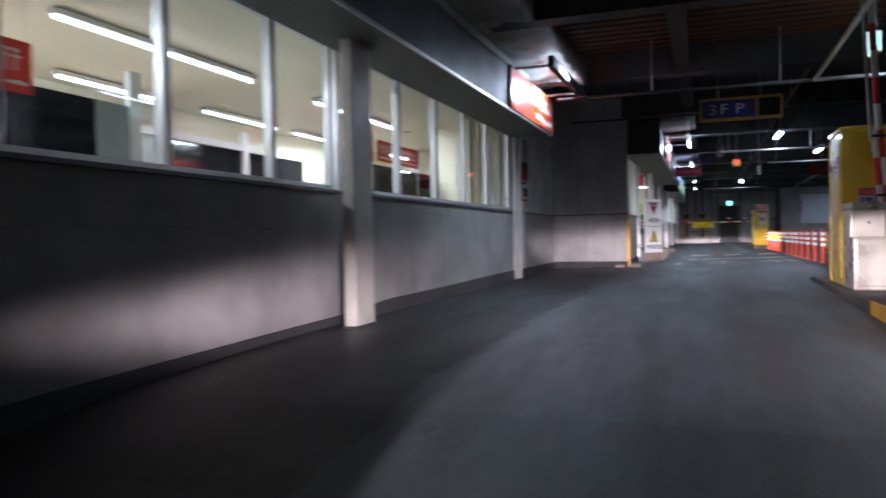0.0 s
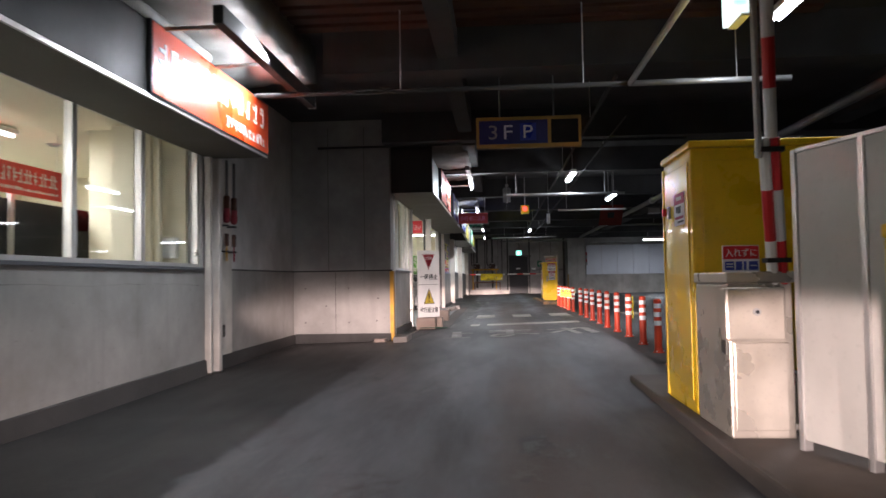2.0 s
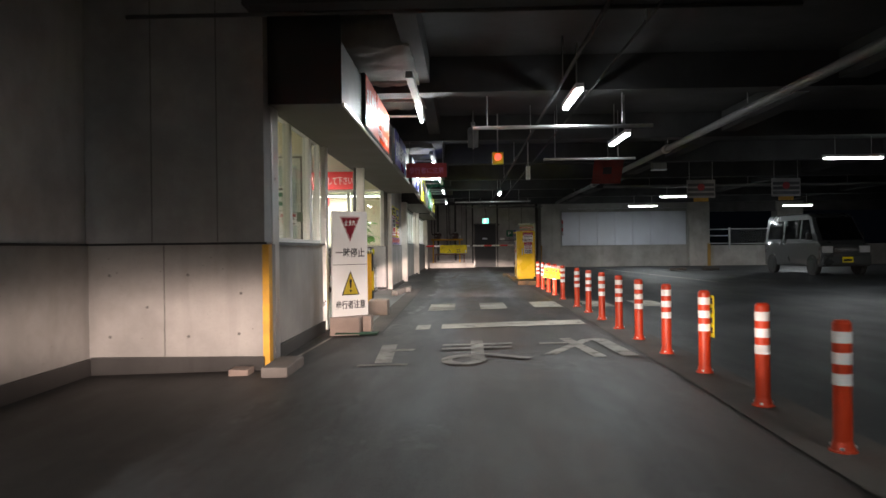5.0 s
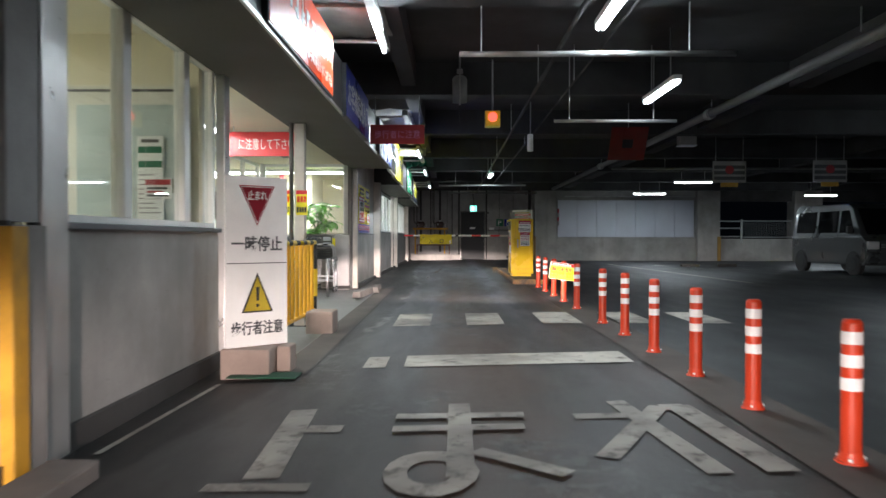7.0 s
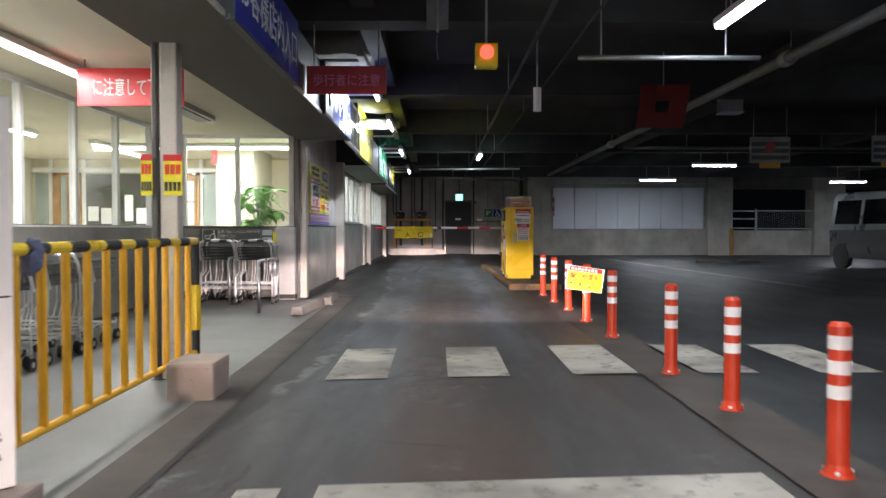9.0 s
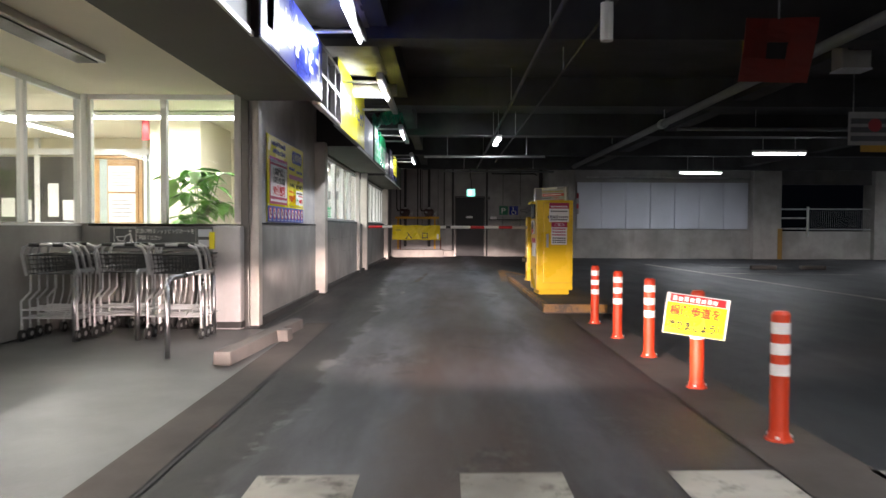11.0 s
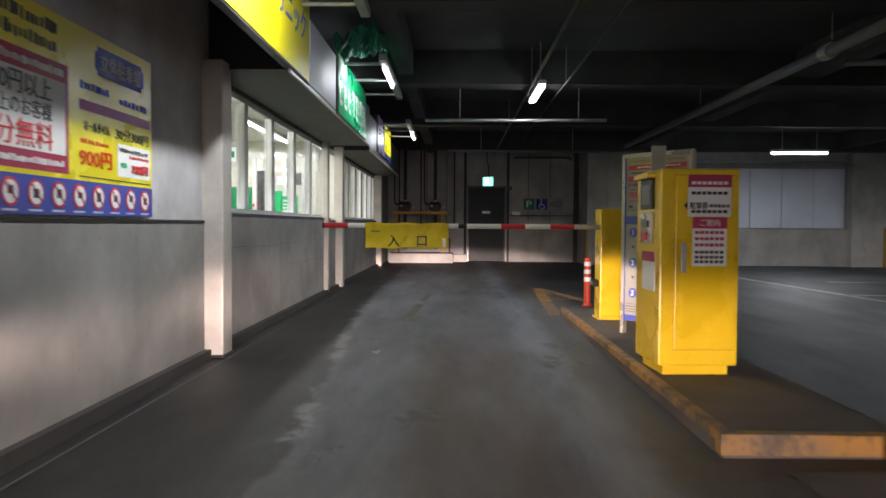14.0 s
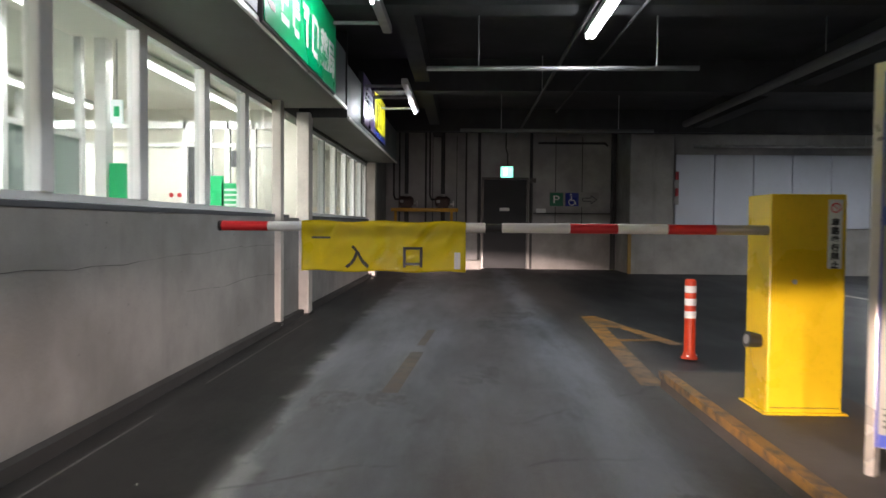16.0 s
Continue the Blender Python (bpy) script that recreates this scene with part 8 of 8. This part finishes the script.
def van_shell(bm, sections, lo, hi, z_lo, z_hi):
    """Body from a side-view outline (y, z); its half width runs from lo at z_lo to hi at z_hi."""
    rows = []
    for s_ in (-1, 1):
        rows.append([bm.verts.new((s_ * (lo + (hi - lo) * (z - z_lo) / (z_hi - z_lo)), y, z)) for y, z in sections])
    n = len(sections)
    for i in range(n):
        j = (i + 1) % n
        bm.faces.new((rows[0][i], rows[0][j], rows[1][j], rows[1][i]))
    bm.faces.new(rows[0][::-1])
    bm.faces.new(rows[1])
    bmesh.ops.recalc_face_normals(bm, faces=bm.faces)


bm = bmesh.new()
van_shell(bm, [(-1.70, 0.26), (-1.72, 0.55), (-1.67, 0.88), (-1.52, 0.99), (1.70, 0.99), (1.68, 0.26)], 0.735, 0.735, 0.26, 0.99)
soften(bm, 0.03, 2)
part("body", bm, VAN_PAINT, v, smooth=False)
bm = bmesh.new()
van_shell(bm, [(-1.50, 0.97), (-1.04, 1.72), (-0.82, 1.84), (1.5, 1.86), (1.64, 1.76), (1.69, 0.97)], 0.73, 0.62, 0.97, 1.86)
soften(bm, 0.03, 2)
part("cabin", bm, VAN_PAINT, v, smooth=False)
for s_ in (-1, 1):
    for y in (-1.22, 1.2):
        bm = bmesh.new()
        rod(bm, (s_ * 0.70, y, 0.29), (s_ * 0.738, y, 0.29), 0.32, 24)
        part("wheel_arch", bm, RUBBER, v)
for s_ in (-1, 1):
    for y0, y1, t0, t1 in ((-1.22, -0.58, -0.92, -0.58), (-0.48, 0.42, -0.48, 0.42), (0.54, 1.5, 0.54, 1.46)):
        bm = bmesh.new()
        q = [(s_ * 0.722, y0, 1.08), (s_ * 0.722, y1, 1.08), (s_ * 0.650, t1, 1.66), (s_ * 0.650, t0, 1.66)]
        bm.faces.new([bm.verts.new(p) for p in q])
        bmesh.ops.solidify(bm, geom=bm.faces[:], thickness=0.02)
        part("side_window", bm, DARK_GLASS, v)
    box_part("door_line", v, (s_ * 0.728 - 0.006, -0.535, 0.4, s_ * 0.728 + 0.006, -0.525, 1.05), INK)
    box_part("door_line", v, (s_ * 0.728 - 0.006, 0.475, 0.4, s_ * 0.728 + 0.006, 0.485, 1.05), INK)
    box_part("door_handle", v, (s_ * 0.745 - 0.012, -0.42, 0.93, s_ * 0.745 + 0.012, -0.28, 0.96), VAN_PAINT, 0.005)
    box_part("mirror", v, (s_ * 0.80 - 0.07, -1.2, 1.05, s_ * 0.80 + 0.07, -1.1, 1.25), RUBBER, 0.02)
    box_part("headlight", v, (s_ * 0.55 - 0.15, -1.76, 0.66, s_ * 0.55 + 0.15, -1.66, 0.86), CLEAR, 0.03)
    for y in (-1.22, 1.2):
        bm = bmesh.new()
        rod(bm, (s_ * 0.60, y, 0.27), (s_ * 0.752, y, 0.27), 0.27, 24)
        wheel = part("wheel", bm, RUBBER, v)
        bm = bmesh.new()
        rod(bm, (s_ * 0.745, y, 0.27), (s_ * 0.76, y, 0.27), 0.17, 20, 0.15)
        part("rim", bm, DARK_FASCIA, wheel)
bm = bmesh.new()
q = [(-0.6, -1.53, 1.02), (0.6, -1.53, 1.02), (0.55, -1.07, 1.68), (-0.55, -1.07, 1.68)]
bm.faces.new([bm.verts.new((x, y - 0.03, z + 0.02)) for x, y, z in q])
bmesh.ops.solidify(bm, geom=bm.faces[:], thickness=0.015)
part("windscreen", bm, DARK_GLASS, v)
box_part("grille", v, (-0.38, -1.755, 0.68, 0.38, -1.69, 0.82), RUBBER, 0.01)
for z in (0.71, 0.75, 0.79):
    box_part("grille_bar", v, (-0.37, -1.765, z - 0.008, 0.37, -1.75, z + 0.008), GALV)
box_part("bumper", v, (-0.72, -1.79, 0.3, 0.72, -1.64, 0.6), VAN_PAINT, 0.04)
box_part("number_plate", v, (-0.16, -1.805, 0.38, 0.16, -1.79, 0.54), SIGN_YELLOW)
box_part("plate_print", v, (-0.13, -1.808, 0.41, 0.13, -1.805, 0.48), INK)
for x in (8.2, 9.4):
    box_solid("parking_stop", (x - 0.3, 35.0, 0.0, x + 0.3, 35.15, 0.1), STRIP, "dark wheel stop in a parking bay", "wheel stop", "", 0.02, "bay wheel stops")

bm = bmesh.new()
for k in range(10):
    a0, a1 = math.pi * 1.7 * k / 10, math.pi * 1.7 * (k + 1) / 10
    rod(bm, (-0.16 + 0.03 * math.cos(a0), 28.05 + 0.02 * math.sin(a0), 0.012 + 0.01 * math.sin(a0 * 2)), (-0.16 + 0.03 * math.cos(a1), 28.05 + 0.02 * math.sin(a1), 0.012 + 0.01 * math.sin(a1 * 2)), 0.005, 6)
solid("litter", bm, PANEL, "small crumpled scrap lying on the lane", "litter")

# ---- unseen fixed spots at stations of the lane, for the car's moving low beams ----
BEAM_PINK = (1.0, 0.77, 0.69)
beam_lamp("low_beam_fill", (0.4, -0.6, 0.27), (0.3, 9.4, -0.35), 2600, 136, 0.065, BEAM_PINK, 1.0)
# added fill on the pier, then on the stop board alone
beam_lamp("low_beam_fill", (-0.5, 3.0, 0.42), (-1.80, 13.8, 0.18), 2500, 25, 0.26, BEAM_PINK, 1.0)
beam_lamp("low_beam_fill", (0.4, 8.6, 0.60), (-1.08, 16.3, 0.80), 1100, 13, 0.95, BEAM_PINK, 0.7)
beam_lamp("low_beam_fill", (0.1, 0.0, 0.22), (-2.9, 6.2, 0.0), 1000, 74, 0.15, BEAM_PINK, 0.9)
beam_lamp("low_beam_fill", (0.7, 3.4, 0.45), (5.4, 13.4, -0.10), 800, 56, 0.3, BEAM_PINK, 0.4)
beam_lamp("low_beam_fill", (-0.3, 10.0, 0.60), (-0.5, 20.0, -0.30), 1500, 136, 0.085, BEAM_PINK, 1.0)
beam_lamp("low_beam_fill", (0.0, 19.4, 0.60), (1.9, 29.4, -0.62), 2500, 96, 0.135, BEAM_PINK, 0.45)
beam_lamp("low_beam_fill", (-0.3, 24.0, 0.60), (-0.5, 34.0, -0.40), 330, 124, 0.10, BEAM_PINK, 1.0)
beam_lamp("low_beam_fill", (0.5, 24.4, 0.60), (-1.9, 32.4, 0.22), 950, 46, 0.22, BEAM_PINK, 1.0)
beam_lamp("low_beam_fill", (0.5, 26.9, 0.60), (6.4, 35.0, -0.45), 560, 64, 0.25, BEAM_PINK)
beam_lamp("low_beam_fill_core", (0.3, 25.2, 0.60), (0.6, 42.4, -0.12), 30000, 22, 0.17, BEAM_PINK, 1.0)
